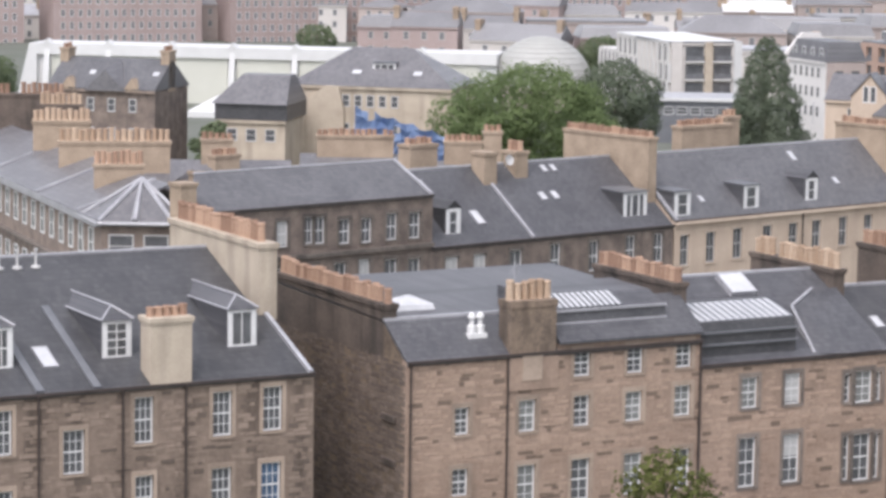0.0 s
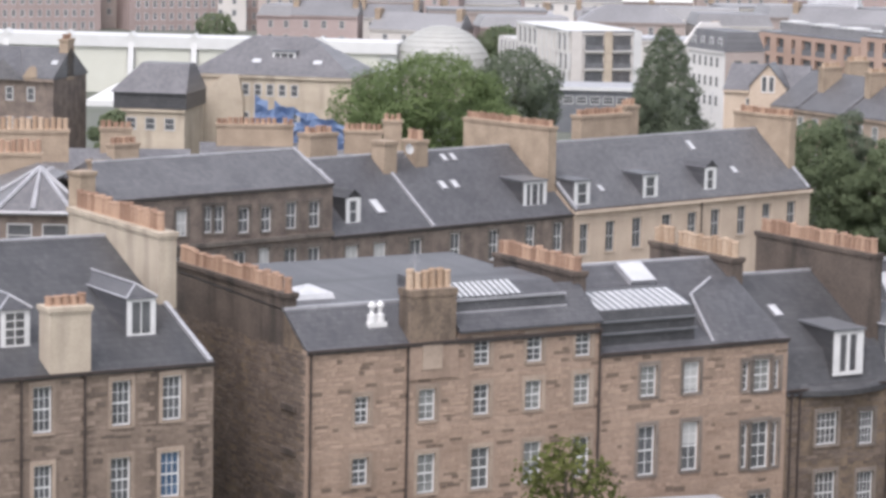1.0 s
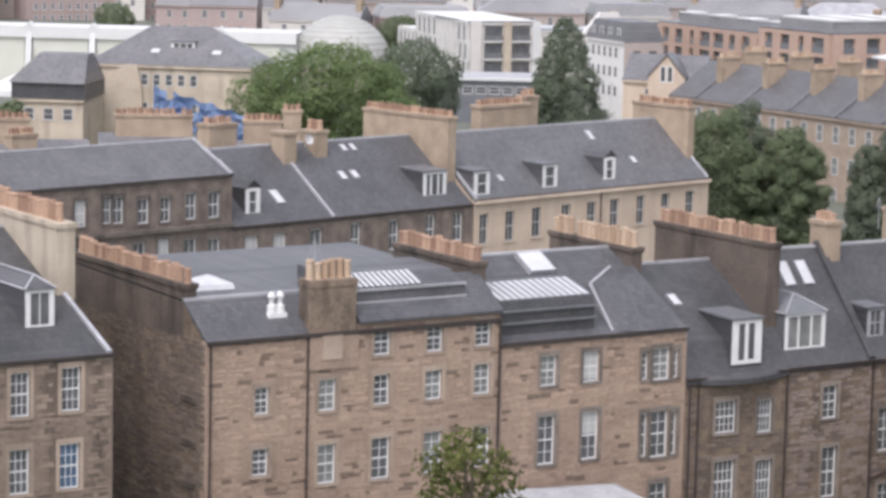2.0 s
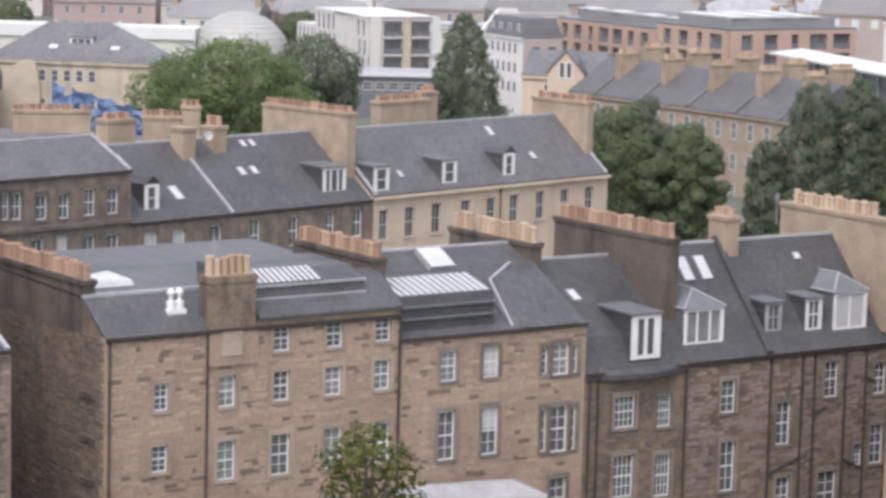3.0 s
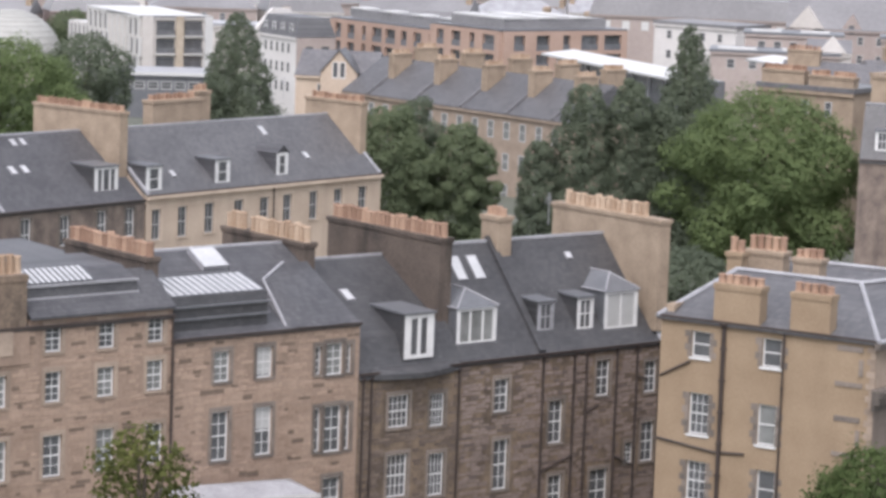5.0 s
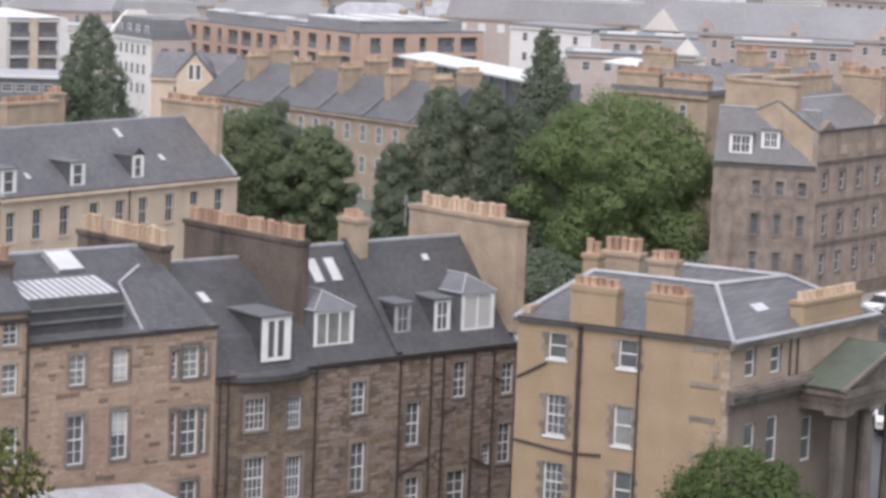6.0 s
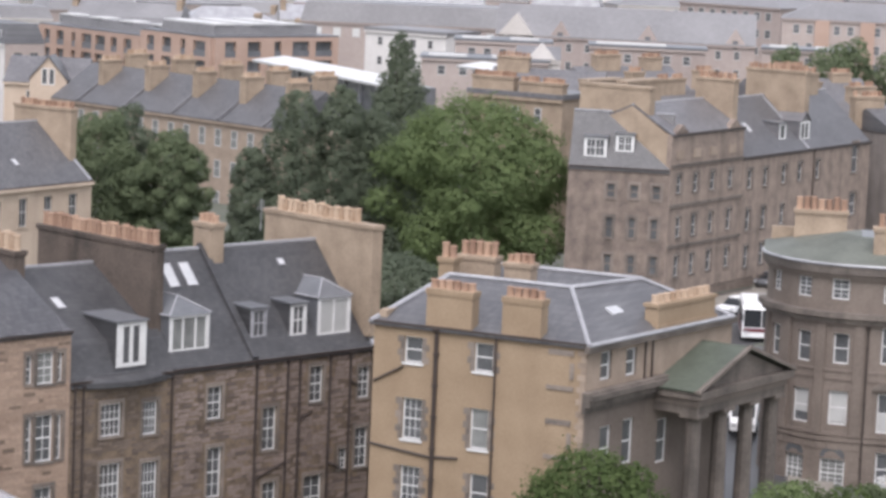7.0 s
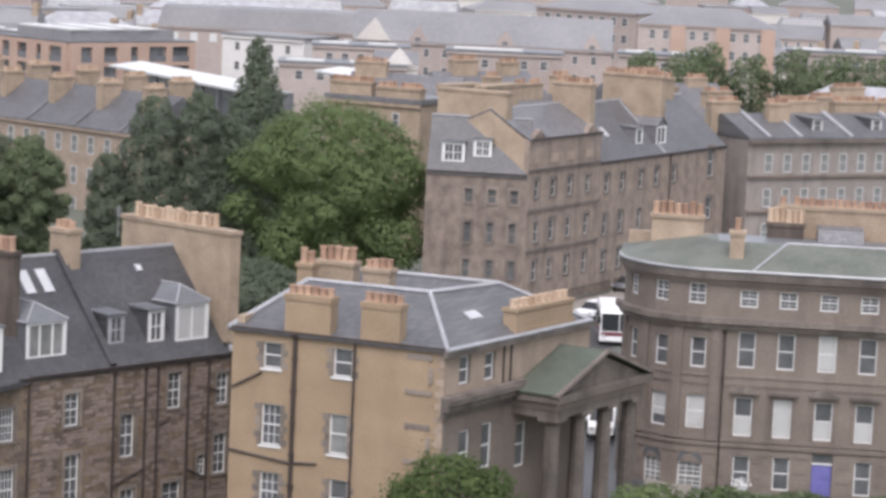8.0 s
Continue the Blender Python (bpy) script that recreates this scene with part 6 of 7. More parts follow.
for a, b, mat in ((11.2, 12.6, MEMBRANE), (6.0, 7.4, PALE_RENDER), (0.0, 1.9, FAR_RENDER)):
    bm = bmesh.new()
    box(bm, a, b, -0.4, 0.0, -4, 9.5)
    part("pier", bm, mat, ofr)
dp = block("depot", "low flat-roofed depot with pale wet roof and white edge", frame_at(30.4, 429.0, -4.5), 15, 12, -4, 3.2, ZINC, LEAD, 1, 6, (1.6, 1.2), "flat", 0, G6, category="depot", parapet=0.3)
bm = bmesh.new()
box(bm, -0.3, 15.3, -0.4, -0.26, 3.1, 3.6)
part("fascia", bm, MEMBRANE, dp)

wh = block("tenement_block", "white-walled block with slate mansard and small dormers", frame_at(55.1, 446.6, -69.7), 12.4, 7, -4, 8.9, WHITE_RENDER, SLATE_MID, 3, 5, (0.9, 1.6), "mansard", 3.0, G6, 3.0, pane=GLASS)
me = window_mesh(1.1, 1.5, WHITE, GLASS_FAR, 2)
for k in range(4):
    shared("dormer_window", me, wh, pose(1.9 + k * 2.9, 0.1, 9.4))
bm = bmesh.new()
prism(bm, [(-0.5, 8.5), (-0.5, 9.5), (2.4, 12.7), (5.5, 12.7), (7.4, 9.5), (7.4, 8.5)], -0.9, -0.1)
part("end_gable", bm, WHITE_RENDER, wh)
bm = bmesh.new()
box(bm, 12.42, 12.6, 0.1, 6.9, -4, 8.8)
fl = part("flank_wall", bm, FAR_STONE, wh, "pinkish stone flank")
for r in range(2):
    for y in (1.6, 4.4):
        bm = bmesh.new()
        box(bm, 12.58, 12.66, y, y + 1.3, 5.6 - r * 3.2, 7.5 - r * 3.2)
        part("window", bm, GLASS, fl)

# brick apartments with recessed balconies and grey attics
for name, m, L, dp, z0, z1, bays, rows in (("apartment_block", frame_at(69.6, 464.9, -66.5), 48.4, 8, -4, 10.4, 12, 3), ("apartment_block", frame_at(88.7, 419.4, 25.0), 24, 18, -4, 11.6, 5, 4)):
    ap = block(name, "red-brick apartment block with recessed balconies and grey attic", m, L, dp, z0, z1, BRICK, ZINC, 0, 0, (1, 1), "flat", 0, G6, category="apartments", parapet=0.25)
    for side, run, n in ((pose(0, 0, 0), L, bays), (pose(0, dp, 0, 0, 0, -90), dp, max(2, int(dp / 4.4)))):
        wd = (run - 1.2) / n
        holes = []
        for r in range(rows):
            for b in range(n):
                w = wd * (0.46, 0.74, 0.56, 0.74, 0.3)[(b * 2 + r // 2) % 5]
                holes.append((0.6 + wd * (b + 0.5), z1 - 3.0 - r * 2.95, w, 2.35))
        bm = bmesh.new()
        pierced(bm, 0, run, z0, z1 - 0.1, 0.6, holes, 0, -0.62)
        bmesh.ops.transform(bm, matrix=side, verts=bm.verts)
        part("brick_frame", bm, BRICK, ap)
        for k, (x, z, w, hh) in enumerate(holes):
            bm = bmesh.new()
            box(bm, x - w / 2, x + w / 2, -0.12, -0.06, z, z + hh)
            bmesh.ops.transform(bm, matrix=side, verts=bm.verts)
            pn = part("window", bm, GLASS if k % 3 else GLASS_FAR, ap)
            bm = bmesh.new()
            box(bm, x - w / 2, x + w / 2, -0.5, -0.45, z, z + 0.95)
            bmesh.ops.transform(bm, matrix=side, verts=bm.verts)
            part("balcony_rail", bm, ZINC, pn)
    bm = bmesh.new()
    box(bm, 2, L - 2, 2.4, dp - 2, z1 + 0.25, z1 + 1.7)
    part("attic_storey", bm, FAR_ROOF, ap, "set-back grey attic storey")
    for k in range(max(3, int(L / 9))):
        bm = bmesh.new()
        x0 = 2 + k * (L - 4) / max(3, int(L / 9))
        box(bm, x0, x0 + 3.6, 2.2, dp - 2.5, z1 + 1.7, z1 + 1.95)
        part("roof_sheet", bm, MEMBRANE, ap, "wet white roof sheet")

# canopies and sheds with bright wet roofs
for x, y, a, L, dp, z0, z1 in ((89.3, 389.9, -80.0, 43, 7, -2, 10.4), (117.2, 382.4, -77.0, 34, 6, -2, 10.8)):
    cs = root("glazed_gallery", frame_at(x, y, a), "glazed gallery under a long thin white roof", "gallery", G6)
    bm = bmesh.new()
    box(bm, 1, L - 1, 1.2, dp, z0, z1 - 0.3)
    part("glazed_wall", bm, GLASS_FAR, cs)
    bm = bmesh.new()
    slab(bm, (-1, -0.8, z1), (L, -0.8, z1), (L, dp * 0.6, z1 + 0.6), (-1, dp * 0.6, z1 + 0.6), 0.3)
    part("roof", bm, MEMBRANE, cs)
    for k in range(9):
        bm = bmesh.new()
        box(bm, 1 + k * (L - 2) / 8 - 0.15, 1 + k * (L - 2) / 8 + 0.15, 0.9, 1.2, z0, z1)
        part("post", bm, LEAD, cs)
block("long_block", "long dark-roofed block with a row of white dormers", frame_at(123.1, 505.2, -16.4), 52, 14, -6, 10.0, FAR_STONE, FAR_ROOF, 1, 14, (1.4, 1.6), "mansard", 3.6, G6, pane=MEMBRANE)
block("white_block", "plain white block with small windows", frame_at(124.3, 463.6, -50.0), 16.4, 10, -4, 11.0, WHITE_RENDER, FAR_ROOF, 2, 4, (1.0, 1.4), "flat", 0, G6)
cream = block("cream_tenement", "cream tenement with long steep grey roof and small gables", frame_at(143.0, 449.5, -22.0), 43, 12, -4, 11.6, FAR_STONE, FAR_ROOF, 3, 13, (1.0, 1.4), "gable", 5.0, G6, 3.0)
bm = bmesh.new()
hull(bm, [(x, y, z) for y in (-0.3, 4.5) for x, z in ((-0.2, 11.0), (6.8, 11.0), (3.3, 15.2))])
part("end_gable", bm, FAR_RENDER, cream)
for x0 in (8.5, 23.0, 37.5):
    bm = bmesh.new()
    hull(bm, [(x, y, z) for y in (-0.15, 3.2) for x, z in ((x0, 11.0), (x0 + 4.4, 11.0), (x0 + 2.2, 14.2))])
    part("wallhead_gable", bm, FAR_STONE, cream)
    bm = bmesh.new()
    box(bm, x0 + 1.75, x0 + 2.65, -0.2, -0.1, 11.0, 12.4)
    part("window", bm, GLASS_FAR, cream)
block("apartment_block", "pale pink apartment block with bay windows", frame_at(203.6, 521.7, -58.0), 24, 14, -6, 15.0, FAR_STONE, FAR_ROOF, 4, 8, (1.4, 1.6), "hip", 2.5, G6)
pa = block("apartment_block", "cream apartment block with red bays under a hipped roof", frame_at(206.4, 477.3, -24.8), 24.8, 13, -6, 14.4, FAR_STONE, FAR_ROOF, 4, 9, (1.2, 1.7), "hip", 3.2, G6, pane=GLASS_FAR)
for k in range(3):
    bm = bmesh.new()
    box(bm, 6.0 + k * 8.2, 8.6 + k * 8.2, -0.5, 0.0, -6, 14.2)
    part("stair_tower", bm, BRICK, pa)
for x, y, a, L, dp, z1, n in ((117.5, 405.5, -18.0, 19, 9, 10.3, 2), (127.5, 421.5, -18.0, 15, 9, 12.1, 2), (147.0, 414.0, -20.0, 18, 8, 12.2, 1), (170.0, 400.0, -24.0, 14, 7, 13.2, 2), (196.0, 395.0, -26.0, 16, 7, 14.6, 2)):
    sd = block("workshop", "low dark-roofed workshop with wet white roof sheets", frame_at(x, y, a), L, dp, -3, z1, FAR_STONE, ZINC, 1, 5, (1.2, 1.4), "flat", 0, G6, category="workshop", parapet=0.35, pane=GLASS)
    for k in range(n):
        bm = bmesh.new()
        box(bm, 1 + k * L / n, 1 + k * L / n + L / n * 0.6, 1.0 + k, 3.4 + k, z1 + 0.35, z1 + 0.6)
        part("roof_sheet", bm, MEMBRANE, sd, "wet white roof sheet")
wg = block("gabled_house", "small white house with a pointed gable", frame_at(132.0, 404.0, -18.0), 6.5, 8, -3, 10.6, FAR_RENDER, FAR_ROOF, 1, 2, (0.9, 1.3), "gable", 1.8, G6)
bm = bmesh.new()
hull(bm, [(x, y, z) for y in (-0.3, 3.0) for x, z in ((1.0, 10.0), (6.4, 10.0), (3.7, 13.0))])
part("front_gable", bm, FAR_RENDER, wg)

# long sandstone tenements on the skyline
for k in range(5):
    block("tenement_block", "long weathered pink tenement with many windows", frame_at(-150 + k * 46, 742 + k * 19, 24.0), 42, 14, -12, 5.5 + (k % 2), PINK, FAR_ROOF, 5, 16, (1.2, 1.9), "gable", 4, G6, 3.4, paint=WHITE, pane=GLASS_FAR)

# rank upon rank of roofs down to the sea
rnd = random.Random(31)
KINDS = {}
for d in (400, 440, 560, 610, 660, 720, 790, 870, 960, 1060, 1180):
    a = -12.0
    while a < 33:
        w = rnd.uniform(12, 30)
        t = radians(a)
        x, y = d * math.sin(t), d * math.cos(t)
        step = math.degrees(w / d) * rnd.uniform(1.0, 1.3)
        ok = True
        if d < 600:
            ok = (d == 400 and 24 < a) or (d == 440 and (a > 25)) or (d == 560 and a > 3)
        elif d < 740 and a < -2:
            ok = False
        if ok:
            z0 = ground_height(x, y)
            hgt = rnd.uniform(6.5, 11.5) + (2 if rnd.random() < 0.15 else 0)
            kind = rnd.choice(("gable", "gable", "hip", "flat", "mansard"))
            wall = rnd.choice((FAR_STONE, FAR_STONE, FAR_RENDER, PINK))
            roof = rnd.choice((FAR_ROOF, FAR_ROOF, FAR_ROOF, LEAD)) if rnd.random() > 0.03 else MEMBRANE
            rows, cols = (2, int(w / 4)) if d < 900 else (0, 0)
            h = block("distant_house", "distant town building with wet grey roof and walls paled for haze", frame_at(x, y, -a + rnd.uniform(-22, 22)), w, rnd.uniform(9, 13), z0 - 3, z0 + hgt, wall, roof, rows, cols, (1.2, 1.7), kind, rnd.uniform(2.2, 4.0), "ranks of distant houses", pane=GLASS_FAR)
            if kind == "gable" and d < 800:
                for s in (0.2, w - 1.4):
                    bm = bmesh.new()
                    box(bm, s, s + 1.2, 3.2, 6.2, z0 + hgt, z0 + hgt + rnd.uniform(4, 5))
                    box(bm, s - 0.15, s + 1.35, 3.05, 6.35, z0 + hgt + 3.6, z0 + hgt + 3.9)
                    part("chimney", bm, STACK, h)
        a += step


# ---- trees ----
def clumps_of(shape, h, low, spread, count, rnd, solid):
    """Middles and radii of the leaf clumps that make up a crown between heights low and h."""
    got = []
    for k in range(count):
        f = (k + 0.5) / count
        a = k * 2.39996 + rnd.uniform(-0.4, 0.4)
        if shape == "round":
            up = 1 - 1.9 * f
            ring = math.sqrt(max(0.0, 1 - up * up)) if up > 0 else 1 + 0.12 * up
            r = spread * (rnd.uniform(0.17, 0.32) if count > 40 else rnd.uniform(0.3, 0.44))
            reach = rnd.uniform(0.52, 0.98) - 0.4 * r / spread
            mid = (low + h) / 2
            got.append((math.cos(a) * ring * spread * reach, math.sin(a) * ring * spread * reach, mid + up * ((h - low) / 2 - r * 0.75), r))
        else:
            z = low + (h - low) * f
            if shape == "column":
                wide = (1 - 0.36 * f) * math.sqrt(max(0.2, 1 - max(0.0, (f - 0.8) / 0.2) ** 2))
            else:
                wide = min(1.0, 5 * f + 0.5) * (1 - f) ** 0.66 + 0.08
            r = max(0.3, spread * wide * rnd.uniform(0.44, 0.64))
            reach = spread * wide * rnd.uniform(0.4, 0.62)
            got.append((math.cos(a) * reach, math.sin(a) * reach, min(z, h - r * 0.8), r))
    if shape == "round" and solid:
        for f in (0.3, 0.52, 0.72):
            got.append((0, 0, low + (h - low) * f, min(spread * 0.62, (h - low) * 0.32)))
    return np.array(got)


def tree(name, x, y, top, spread, leaf, label, low=0.12, clumps=40, leaves=20000, size=0.16, shape="round", seed=1, loose=0.14):
    """Tapered trunk, limbs, and a crown of many small leaves set on uneven clumps."""
    rnd, rng = random.Random(seed), np.random.default_rng(seed)
    g = ground_height(x, y)
    h = top - g
    t = root(name, pose(x, y, g - 0.1), label, "tree")
    bm = bmesh.new()
    r0 = max(0.12, h * 0.022)
    rod(bm, (0, 0, 0), (0.1, 0.05, h * 0.45), r0, r0 * 0.65, 9)
    rod(bm, (0.1, 0.05, h * 0.45), (0.0, 0.1, h * 0.9), r0 * 0.65, r0 * 0.15, 7)
    part("trunk", bm, BARK, t)
    c = clumps_of(shape, h, h * low, spread, clumps, rnd, loose < 0.28)
    for k in range(0, len(c), max(1, len(c) // 8)):
        bm = bmesh.new()
        rod(bm, (0.05, 0.05, max(0.3, c[k][2] * 0.6)), c[k][:3], r0 * 0.4, r0 * 0.1, 6)
        part("limb", bm, BARK, t)
    share = c[:, 3] ** 2 / (c[:, 3] ** 2).sum()
    pick = rng.choice(len(c), size=leaves * 3, p=share)
    d = rng.normal(size=(leaves * 3, 3))
    d /= np.linalg.norm(d, axis=1)[:, None]
    uneven = 1 + loose * np.sin(d[:, 0] * 5 + pick) * np.cos(d[:, 2] * 6 + 2 * pick) + rng.normal(0, loose * 0.5, leaves * 3)
    q = c[pick, :3] + d * (c[pick, 3] * uneven * rng.uniform(0.72, 1.0, leaves * 3) ** 0.6)[:, None] * np.array((1, 1, 0.85))
    # leaves deep inside another clump never show
    buried = np.zeros(len(q), bool)
    for k in range(len(c)):
        buried |= (np.linalg.norm(q - c[k, :3], axis=1) < c[k, 3] * 0.76) & (pick != k)
    keep = np.flatnonzero(~buried)[:leaves]
    q, d = q[keep], d[keep]
    nrm = d + rng.normal(0, 0.35, q.shape) + np.array((0, 0, 0.35))
    nrm /= np.linalg.norm(nrm, axis=1)[:, None]
    u = np.cross(nrm, rng.normal(size=q.shape))
    u /= np.linalg.norm(u, axis=1)[:, None]
    v = np.cross(nrm, u)
    e = (size * rng.uniform(0.6, 1.3, len(q)))[:, None]
    verts = np.stack((q - u * e, q - v * e * 0.6 + nrm * e * 0.12, q + u * e, q + v * e * 0.6 + nrm * e * 0.12), 1).reshape(-1, 3)
    me = bpy.data.meshes.new("crown")
    me.from_pydata(verts.tolist(), [], np.arange(len(verts)).reshape(-1, 4).tolist())
    me.materials.append(leaf)
    cr = new("crown", me)
    cr.parent = t
    cr["label"] = "uneven leafy crown"
    return t


tree("broadleaf_tree", 77.6, 249, 16.9, 9.6, LEAF_LIGHT, "large broad light green tree in the square", 0.0, 64, 74000, 0.17, seed=2, loose=0.26)
tree("broadleaf_tree", 9.7, 301, 16.9, 10.4, LEAF_LIGHT, "wide light green tree behind the terrace", 0.05, 56, 58000, 0.19, seed=3, loose=0.26)
tree("broadleaf_tree", 19.6, 318, 16.6, 6.2, LEAF_DARK, "dark green tree behind a lighter one", 0.1, 40, 26000, 0.18, seed=4)
tree("broadleaf_tree", 44.6, 258, 14.5, 4.6, LEAF_MID, "mid-green tree at the end of the terrace", 0.0, 45, 30000, 0.15, seed=5)
tree("broadleaf_tree", 50.8, 257, 13.0, 3.9, LEAF_MID, "mid-green tree beside the terrace end", 0.0, 45, 30000, 0.15, seed=6)
tree("broadleaf_tree", 48.6, 268, 14.6, 3.0, LEAF_DARK, "small dark tree among the gardens", 0.1, 24, 12000, 0.16, seed=7)
tree("conifer_tree", 43.6, 377.5, 15.9, 6.0, LEAF_DARK, "tall dark conifer before the offices", 0.04, 70, 26000, 0.2, "cone", seed=8, loose=0.22)
tree("conifer_tree", 40.0, 372, 8.2, 3.0, LEAF_DARK, "low dark conifer beside a taller one", 0.05, 24, 8000, 0.2, "column", seed=9)
tree("conifer_tree", 81.5, 288.7, 20.9, 4.6, LEAF_DARK, "tall dark conifer rising behind the square", 0.1, 70, 24000, 0.17, "cone", seed=10, loose=0.22)
tree("conifer_tree", 62.0, 254.5, 17.0, 3.6, LEAF_DARK, "dark upright tree in the square", 0.0, 55, 24000, 0.15, "column", seed=11)
tree("conifer_tree", 66.1, 253.5, 17.7, 3.1, LEAF_DARK, "dark upright tree in the square", 0.0, 55, 24000, 0.15, "column", seed=12)
tree("conifer_tree", 69.2, 253.6, 15.4, 3.4, LEAF_DARK, "dark upright tree in the square", 0.0, 45, 22000, 0.15, "column", seed=13)
tree("conifer_tree", 57.9, 254.6, 11.7, 2.6, LEAF_DARK, "low dark tree at the edge of the square", 0.0, 40, 18000, 0.15, "column", seed=14)
tree("broadleaf_tree", 72.5, 251, 10.8, 4.2, LEAF_DARK, "shaded low tree in the square", 0.0, 30, 18000, 0.15, seed=21)
tree("young_tree", 10.05, 119.6, 12.7, 2.6, LEAF_NEAR, "young olive-green tree before the back courts", 0.58, 42, 2500, 0.16, seed=15, loose=0.3)
tree("broadleaf_tree", 56.9, 128.0, 7.9, 2.4, LEAF_LIGHT, "yellow-green bushy tree before the columned porch", 0.25, 26, 7000, 0.12, seed=17)
tree("broadleaf_tree", 46.2, 126.8, 9.9, 4.5, LEAF_NEAR_DARK, "rounded green tree before the corner house", 0.2, 60, 26000, 0.13, seed=16, loose=0.26)
for x, y, z, r in ((60.6, 133.9, 6.6, 2.2), (64.2, 135.6, 5.9, 2.0)):
    tree("shrub", x, y, z, r, LEAF_NEAR_DARK, "green shrub below the grey building", 0.05, 30, 5000, 0.12, seed=int(x))
tree("broadleaf_tree", 64.2, 227.1, 5.5, 4.5, LEAF_DARK, "shaded low tree behind the corner house", 0.0, 40, 16000, 0.15, seed=23)
rnd = random.Random(9)
for k in range(9):
    tree("distant_tree", 178 + k * 4.4 + rnd.uniform(-2, 2), 392 - k * 2.4 + rnd.uniform(-5, 5), rnd.uniform(14.8, 16.6), rnd.uniform(4.0, 5.4), LEAF_MID, "distant green tree among the roofs", 0.1, 18, 5000, 0.28, seed=40 + k)
for x, y, z, s in ((171.5, 394, 14.6, 3.6), (34, 600, 3.2, 5.0), (-28, 640, 2.6, 6.0), (-78, 455, 5.8, 5.5), (-79, 492, 4.6, 6.0), (-90, 505, 5.4, 7.0), (-24, 300, 10.6, 2.6), (-33.5, 262, 13.4, 2.2)):
    tree("distant_tree", x, y, z, s, LEAF_MID, "distant green tree among the roofs", 0.1, 18, 5000, 0.28, seed=int(x) + 200)

# hedge along the bow-cornered building
rnd = random.Random(77)
verts, faces = [], []
for k in range(3500):
    u = rnd.uniform(1.0, 15)
    q = Vector((u, -2.6 + rnd.gauss(0, 0.35), 0.02 + rnd.random() * (0.45 + 0.2 * math.sin(u * 1.3))))
    n1 = Vector((rnd.gauss(0, 1), rnd.gauss(0, 1), rnd.gauss(0, 1))).normalized()
    u1 = n1.orthogonal() * 0.16
    v1 = n1.cross(u1) * 0.7
    b = len(verts)
    verts += [tuple(q - u1), tuple(q - v1), tuple(q + u1), tuple(q + v1)]
    faces.append((b, b + 1, b + 2, b + 3))
me = bpy.data.meshes.new("hedge")
me.from_pydata(verts, [], faces)
me.materials.append(LEAF_MID)
hd = new("hedge", me)
hd.matrix_world = frame_at(75.6, 160.2, -24.57)
tagged(hd, "low clipped green hedge before the grey building", "hedge", kind="stuff")

# ---- street, kerbs, vehicles ----
def strip(name, m, x0, x1, y0, y1, lift, mat, label, category):
    bm = bmesh.new()
    n = 30
    rows = []
    for i in range(n + 1):
        col = []
        for y in (y0, y1):
            p = m @ Vector((x0 + (x1 - x0) * i / n, y, 0))
            p.z = max(ground_height(p.x, p.y), -0.4) + lift
            col.append(p)
        rows.append(col)
    top = [[bm.verts.new(p) for p in col] for col in rows]
    low = [[bm.verts.new((p.x, p.y, p.z - 0.5)) for p in col] for col in rows]
    for k in range(n):
        bm.faces.new((top[k][0], top[k + 1][0], top[k + 1][1], top[k][1]))
        for j in (0, 1):
            bm.faces.new((top[k][j], top[k + 1][j], low[k + 1][j], low[k][j]))
    ob = new(name, mesh_of(name, bm, mat))
    tagged(ob, label, category, kind="structure")


RD_A, RD_B = frame_at(75.0, 206.2, 40.66), frame_at(64.0, 156.0, 66.0)
strip("road", RD_A, 0, 90, -5.5, 5.5, 0.07, ASPHALT, "wet grey asphalt street along the far terrace", "road")
strip("road", RD_B, 0, 62, -5.0, 8.0, 0.05, ASPHALT, "wet grey asphalt street between the corner buildings", "road")
strip("pavement", RD_A, 12, 90, 5.6, 9.5, 0.2, PAVING, "stone-paved footway along the far terrace", "pavement")
strip("pavement", RD_B, 0, 50, 8.1, 11.0, 0.18, PAVING, "stone-paved footway beside the street", "pavement")
strip("pavement", RD_B, 0, 40, -8.0, -5.1, 0.18, PAVING, "stone-paved footway beside the street", "pavement")


def wheel(thing, x, y, r):
    bm = bmesh.new()
    rod(bm, (x - 0.12, y, r), (x + 0.12, y, r), r, r, 16)
    w = part("wheel", bm, RUBBER, thing)
    bm = bmesh.new()
    rod(bm, (x - 0.135, y, r), (x + 0.135, y, r), r * 0.6, r * 0.6, 12)
    part("rim", bm, LEAD, w)


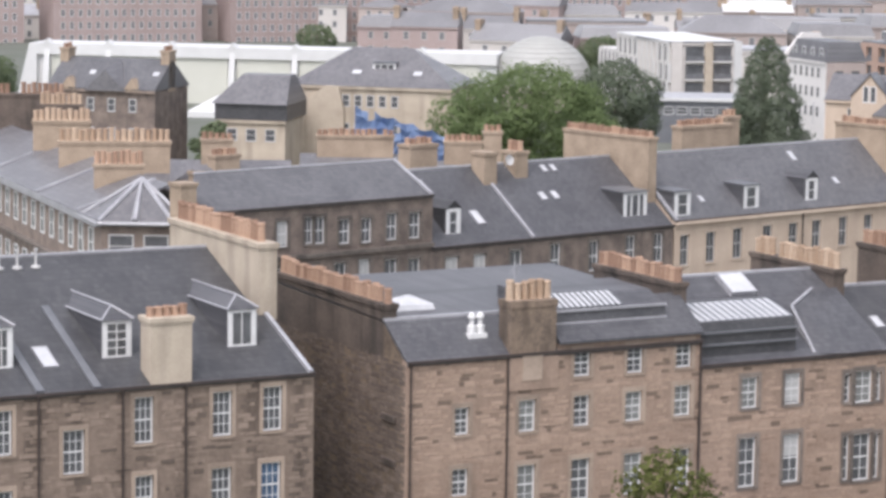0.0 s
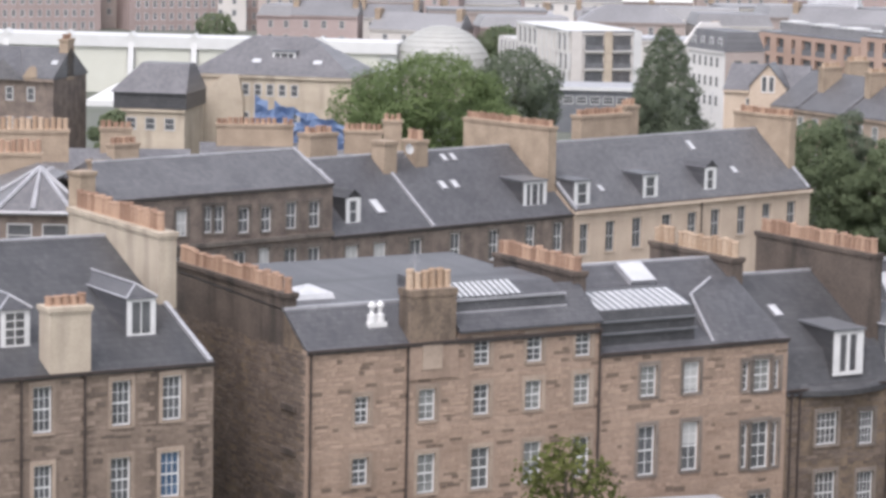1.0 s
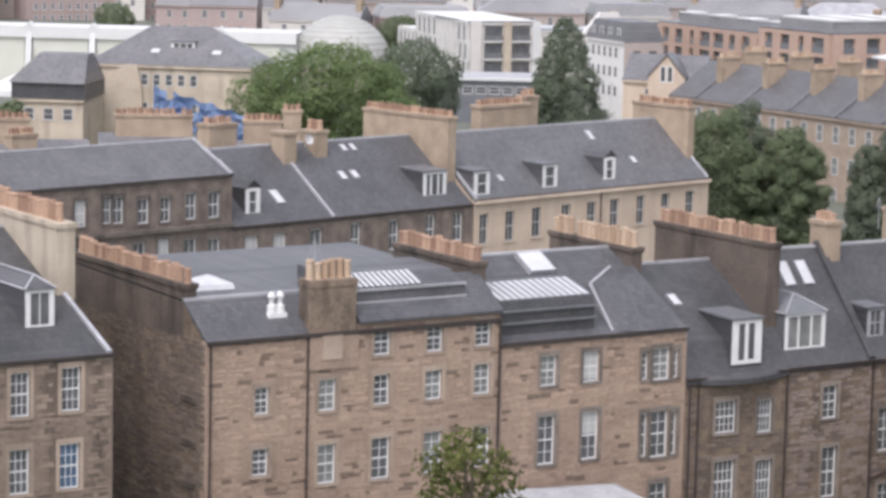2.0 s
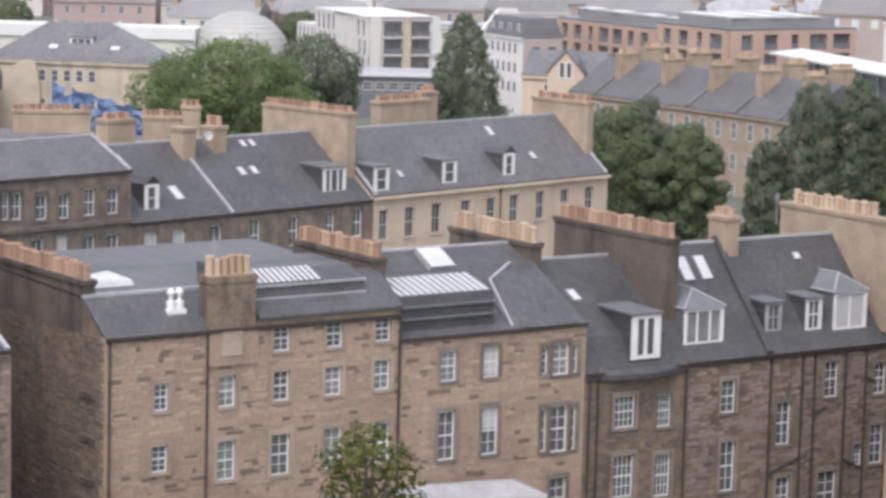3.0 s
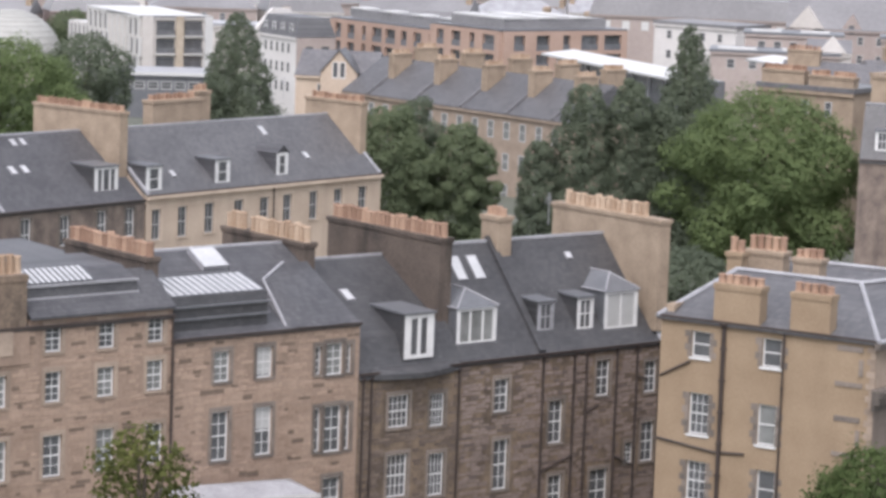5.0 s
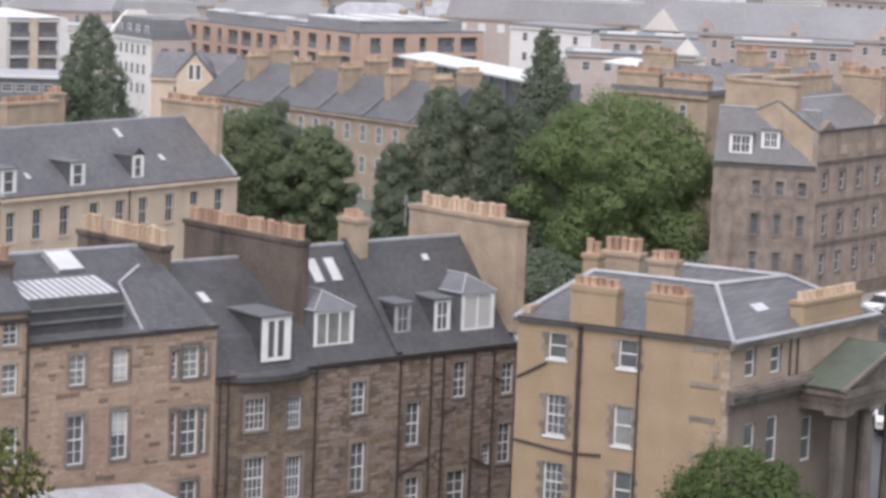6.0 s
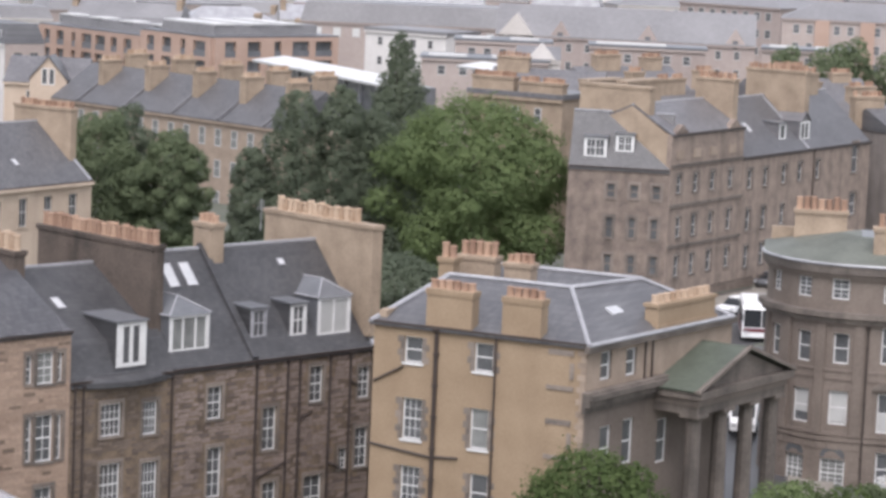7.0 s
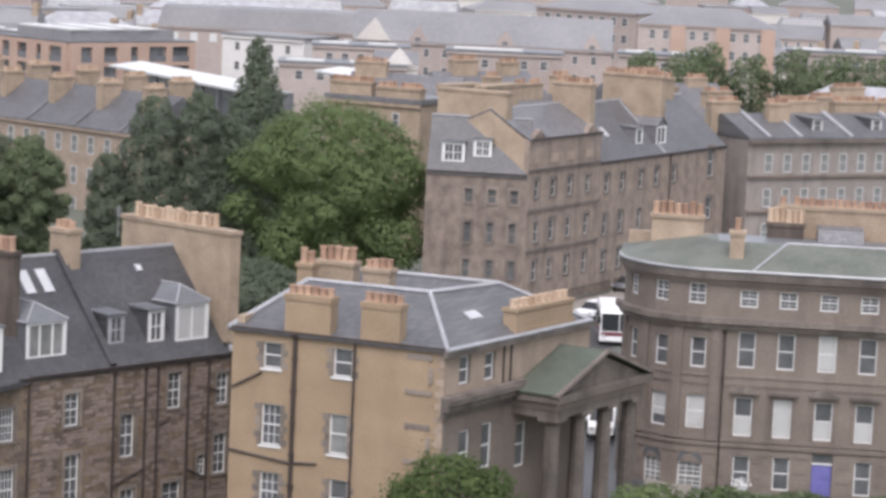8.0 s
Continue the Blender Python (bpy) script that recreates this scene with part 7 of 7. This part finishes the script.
def bus(m):
    b = root("bus", m, "white and maroon single-deck bus waiting in the street", "bus")
    bm = bmesh.new()
    hull(bm, [(x, y, z) for x in (-1.2, 1.2) for y in (0.08, 7.0) for z in (0.35, 2.9)] + [(x, y, 3.12) for x in (-1.05, 1.05) for y in (0.3, 6.8)] + [(x, 0.0, z) for x in (-1.08, 1.08) for z in (0.45, 2.7)])
    body = part("body", bm, BUS_WHITE, b)
    for x0, x1 in ((-1.06, 0.35), (0.42, 1.06)):
        bm = bmesh.new()
        box(bm, x0, x1, -0.03, 0.02, 1.25, 2.72)
        part("windscreen", bm, TINTED, body)
    bm = bmesh.new()
    box(bm, -1.08, 1.08, -0.04, 0.02, 0.85, 1.15)
    part("front_stripe", bm, MAROON, body)
    for x in (-1.3, 1.3):
        bm = bmesh.new()
        box(bm, x - 0.12, x + 0.12, -0.2, 0.0, 1.9, 2.4)
        part("mirror", bm, RUBBER, body)
    for x in (-1.21, 1.2):
        for k in range(4):
            bm = bmesh.new()
            box(bm, x, x + 0.02, 0.5 + k * 1.6, 1.9 + k * 1.6, 1.5, 2.6)
            part("side_window", bm, TINTED, body)
        bm = bmesh.new()
        box(bm, x, x + 0.02, 0.4, 6.8, 0.5, 1.4)
        part("side_stripe", bm, MAROON, body)
    for x in (-0.85, 0.85):
        bm = bmesh.new()
        turned(bm, (x, 0.0, 0.75), ((0.14, 0), (0.16, 0.1), (0.1, 0.2)), 10)
        part("headlight", bm, ROOFLIGHT, body)
    for x in (-1.05, 1.05):
        for y in (1.4, 5.6):
            wheel(b, x, y, 0.48)


def car(m, paint, label):
    c = root("car", m, label, "car", "parked cars in the street")
    bm = bmesh.new()
    hull(bm, [(x, y, z) for x in (-0.86, 0.86) for y in (0.1, 4.2) for z in (0.35, 0.8)] + [(x, 0.0, 0.55) for x in (-0.7, 0.7)] + [(x, 4.3, 0.6) for x in (-0.7, 0.7)])
    body = part("body", bm, paint, c)
    bm = bmesh.new()
    hull(bm, [(x, y, 0.8) for x in (-0.8, 0.8) for y in (1.0, 3.9)] + [(x, y, 1.35) for x in (-0.62, 0.62) for y in (1.7, 3.4)])
    part("cabin_glass", bm, TINTED, body)
    bm = bmesh.new()
    hull(bm, [(x, y, z) for x in (-0.62, 0.62) for y in (1.75, 3.35) for z in (1.33, 1.42)])
    part("roof", bm, paint, body)
    for x in (-0.6, 0.6):
        bm = bmesh.new()
        box(bm, x - 0.15, x + 0.15, -0.02, 0.1, 0.58, 0.72)
        part("headlight", bm, ROOFLIGHT, body)
    for x in (-0.78, 0.78):
        for y in (0.85, 3.4):
            wheel(c, x, y, 0.31)


def van(m):
    v = root("van", m, "white panel van parked beyond the columned porch", "van", "parked cars in the street")
    bm = bmesh.new()
    hull(bm, [(x, y, z) for x in (-0.95, 0.95) for y in (1.1, 5.0) for z in (0.4, 2.2)] + [(x, 0.0, z) for x in (-0.85, 0.85) for z in (0.4, 0.95)] + [(x, y, 2.4) for x in (-0.82, 0.82) for y in (1.5, 4.9)])
    body = part("body", bm, BUS_WHITE, v)
    bm = bmesh.new()
    hull(bm, [(x, y - 0.04, z) for x in (-0.78, 0.78) for y, z in ((0.3, 1.3), (0.95, 2.05), (0.36, 1.3), (1.02, 2.05))])
    part("windscreen", bm, TINTED, body)
    for x in (-0.6, 0.6):
        bm = bmesh.new()
        box(bm, x - 0.16, x + 0.16, -0.03, 0.05, 0.65, 0.85)
        part("headlight", bm, ROOFLIGHT, body)
    for x in (-0.85, 0.85):
        for y in (0.9, 4.1):
            wheel(v, x, y, 0.34)


van(pose(74.8, 175.7, 0.07, 0, 0, -24))
CARS = (BUS_WHITE, LEAD, ZINC, BUS_WHITE, MAROON, BUS_WHITE)
bus(pose(91.6, 213.4, 0.08, 0, 0, -20))
for k, (x, y, rz) in enumerate(((94.6, 227.5, -49), (100.4, 249.0, -49), (104.5, 243.0, -49), (75.9, 180.5, -24), (77.6, 185.5, -24), (79.6, 190.5, -24))):
    car(pose(x, y, 0.07, 0, 0, rz), CARS[k], ("white", "silver", "dark grey", "white", "maroon", "white")[k] + " parked car on the wet street")

# low felt-roofed outbuilding in the back court
sh = root("outbuilding", frame_at(14.6, 146.3, 16.0), "low outbuilding with pale grey felt roof and white fascia", "shed")
bm = bmesh.new()
box(bm, 0.2, 7.8, 0.2, 3.8, -4.5, 2.7)
part("wall", bm, MORTAR, sh)
bm = bmesh.new()
hull(bm, [(0, 0, 2.7), (8, 0, 2.7), (8, 4, 2.7), (0, 4, 2.7), (1.6, 1.8, 3.15), (6.8, 1.8, 3.15), (1.6, 2.2, 3.15), (6.8, 2.2, 3.15)])
part("roof", bm, LEAD, sh)
bm = bmesh.new()
box(bm, -0.05, 8.05, -0.06, 0.0, 2.5, 2.74)
part("fascia", bm, FADED, sh)

for k in range(2):
    rl = root("street_railing", frame_at(91.67, 234.93, 40.66) @ pose(0.5 + k * 14, -2.0, 0.1), "black iron railing before the far terrace", "railing", "area railings")
    for z in (0.15, 1.15):
        bm = bmesh.new()
        box(bm, 0, 13, -0.03, 0.03, z, z + 0.06)
        part("rail", bm, PIPE, rl)
    for i in range(40):
        bm = bmesh.new()
        box(bm, i * 0.333, i * 0.333 + 0.04, -0.02, 0.02, 0.0, 1.35)
        part("bar", bm, PIPE, rl)
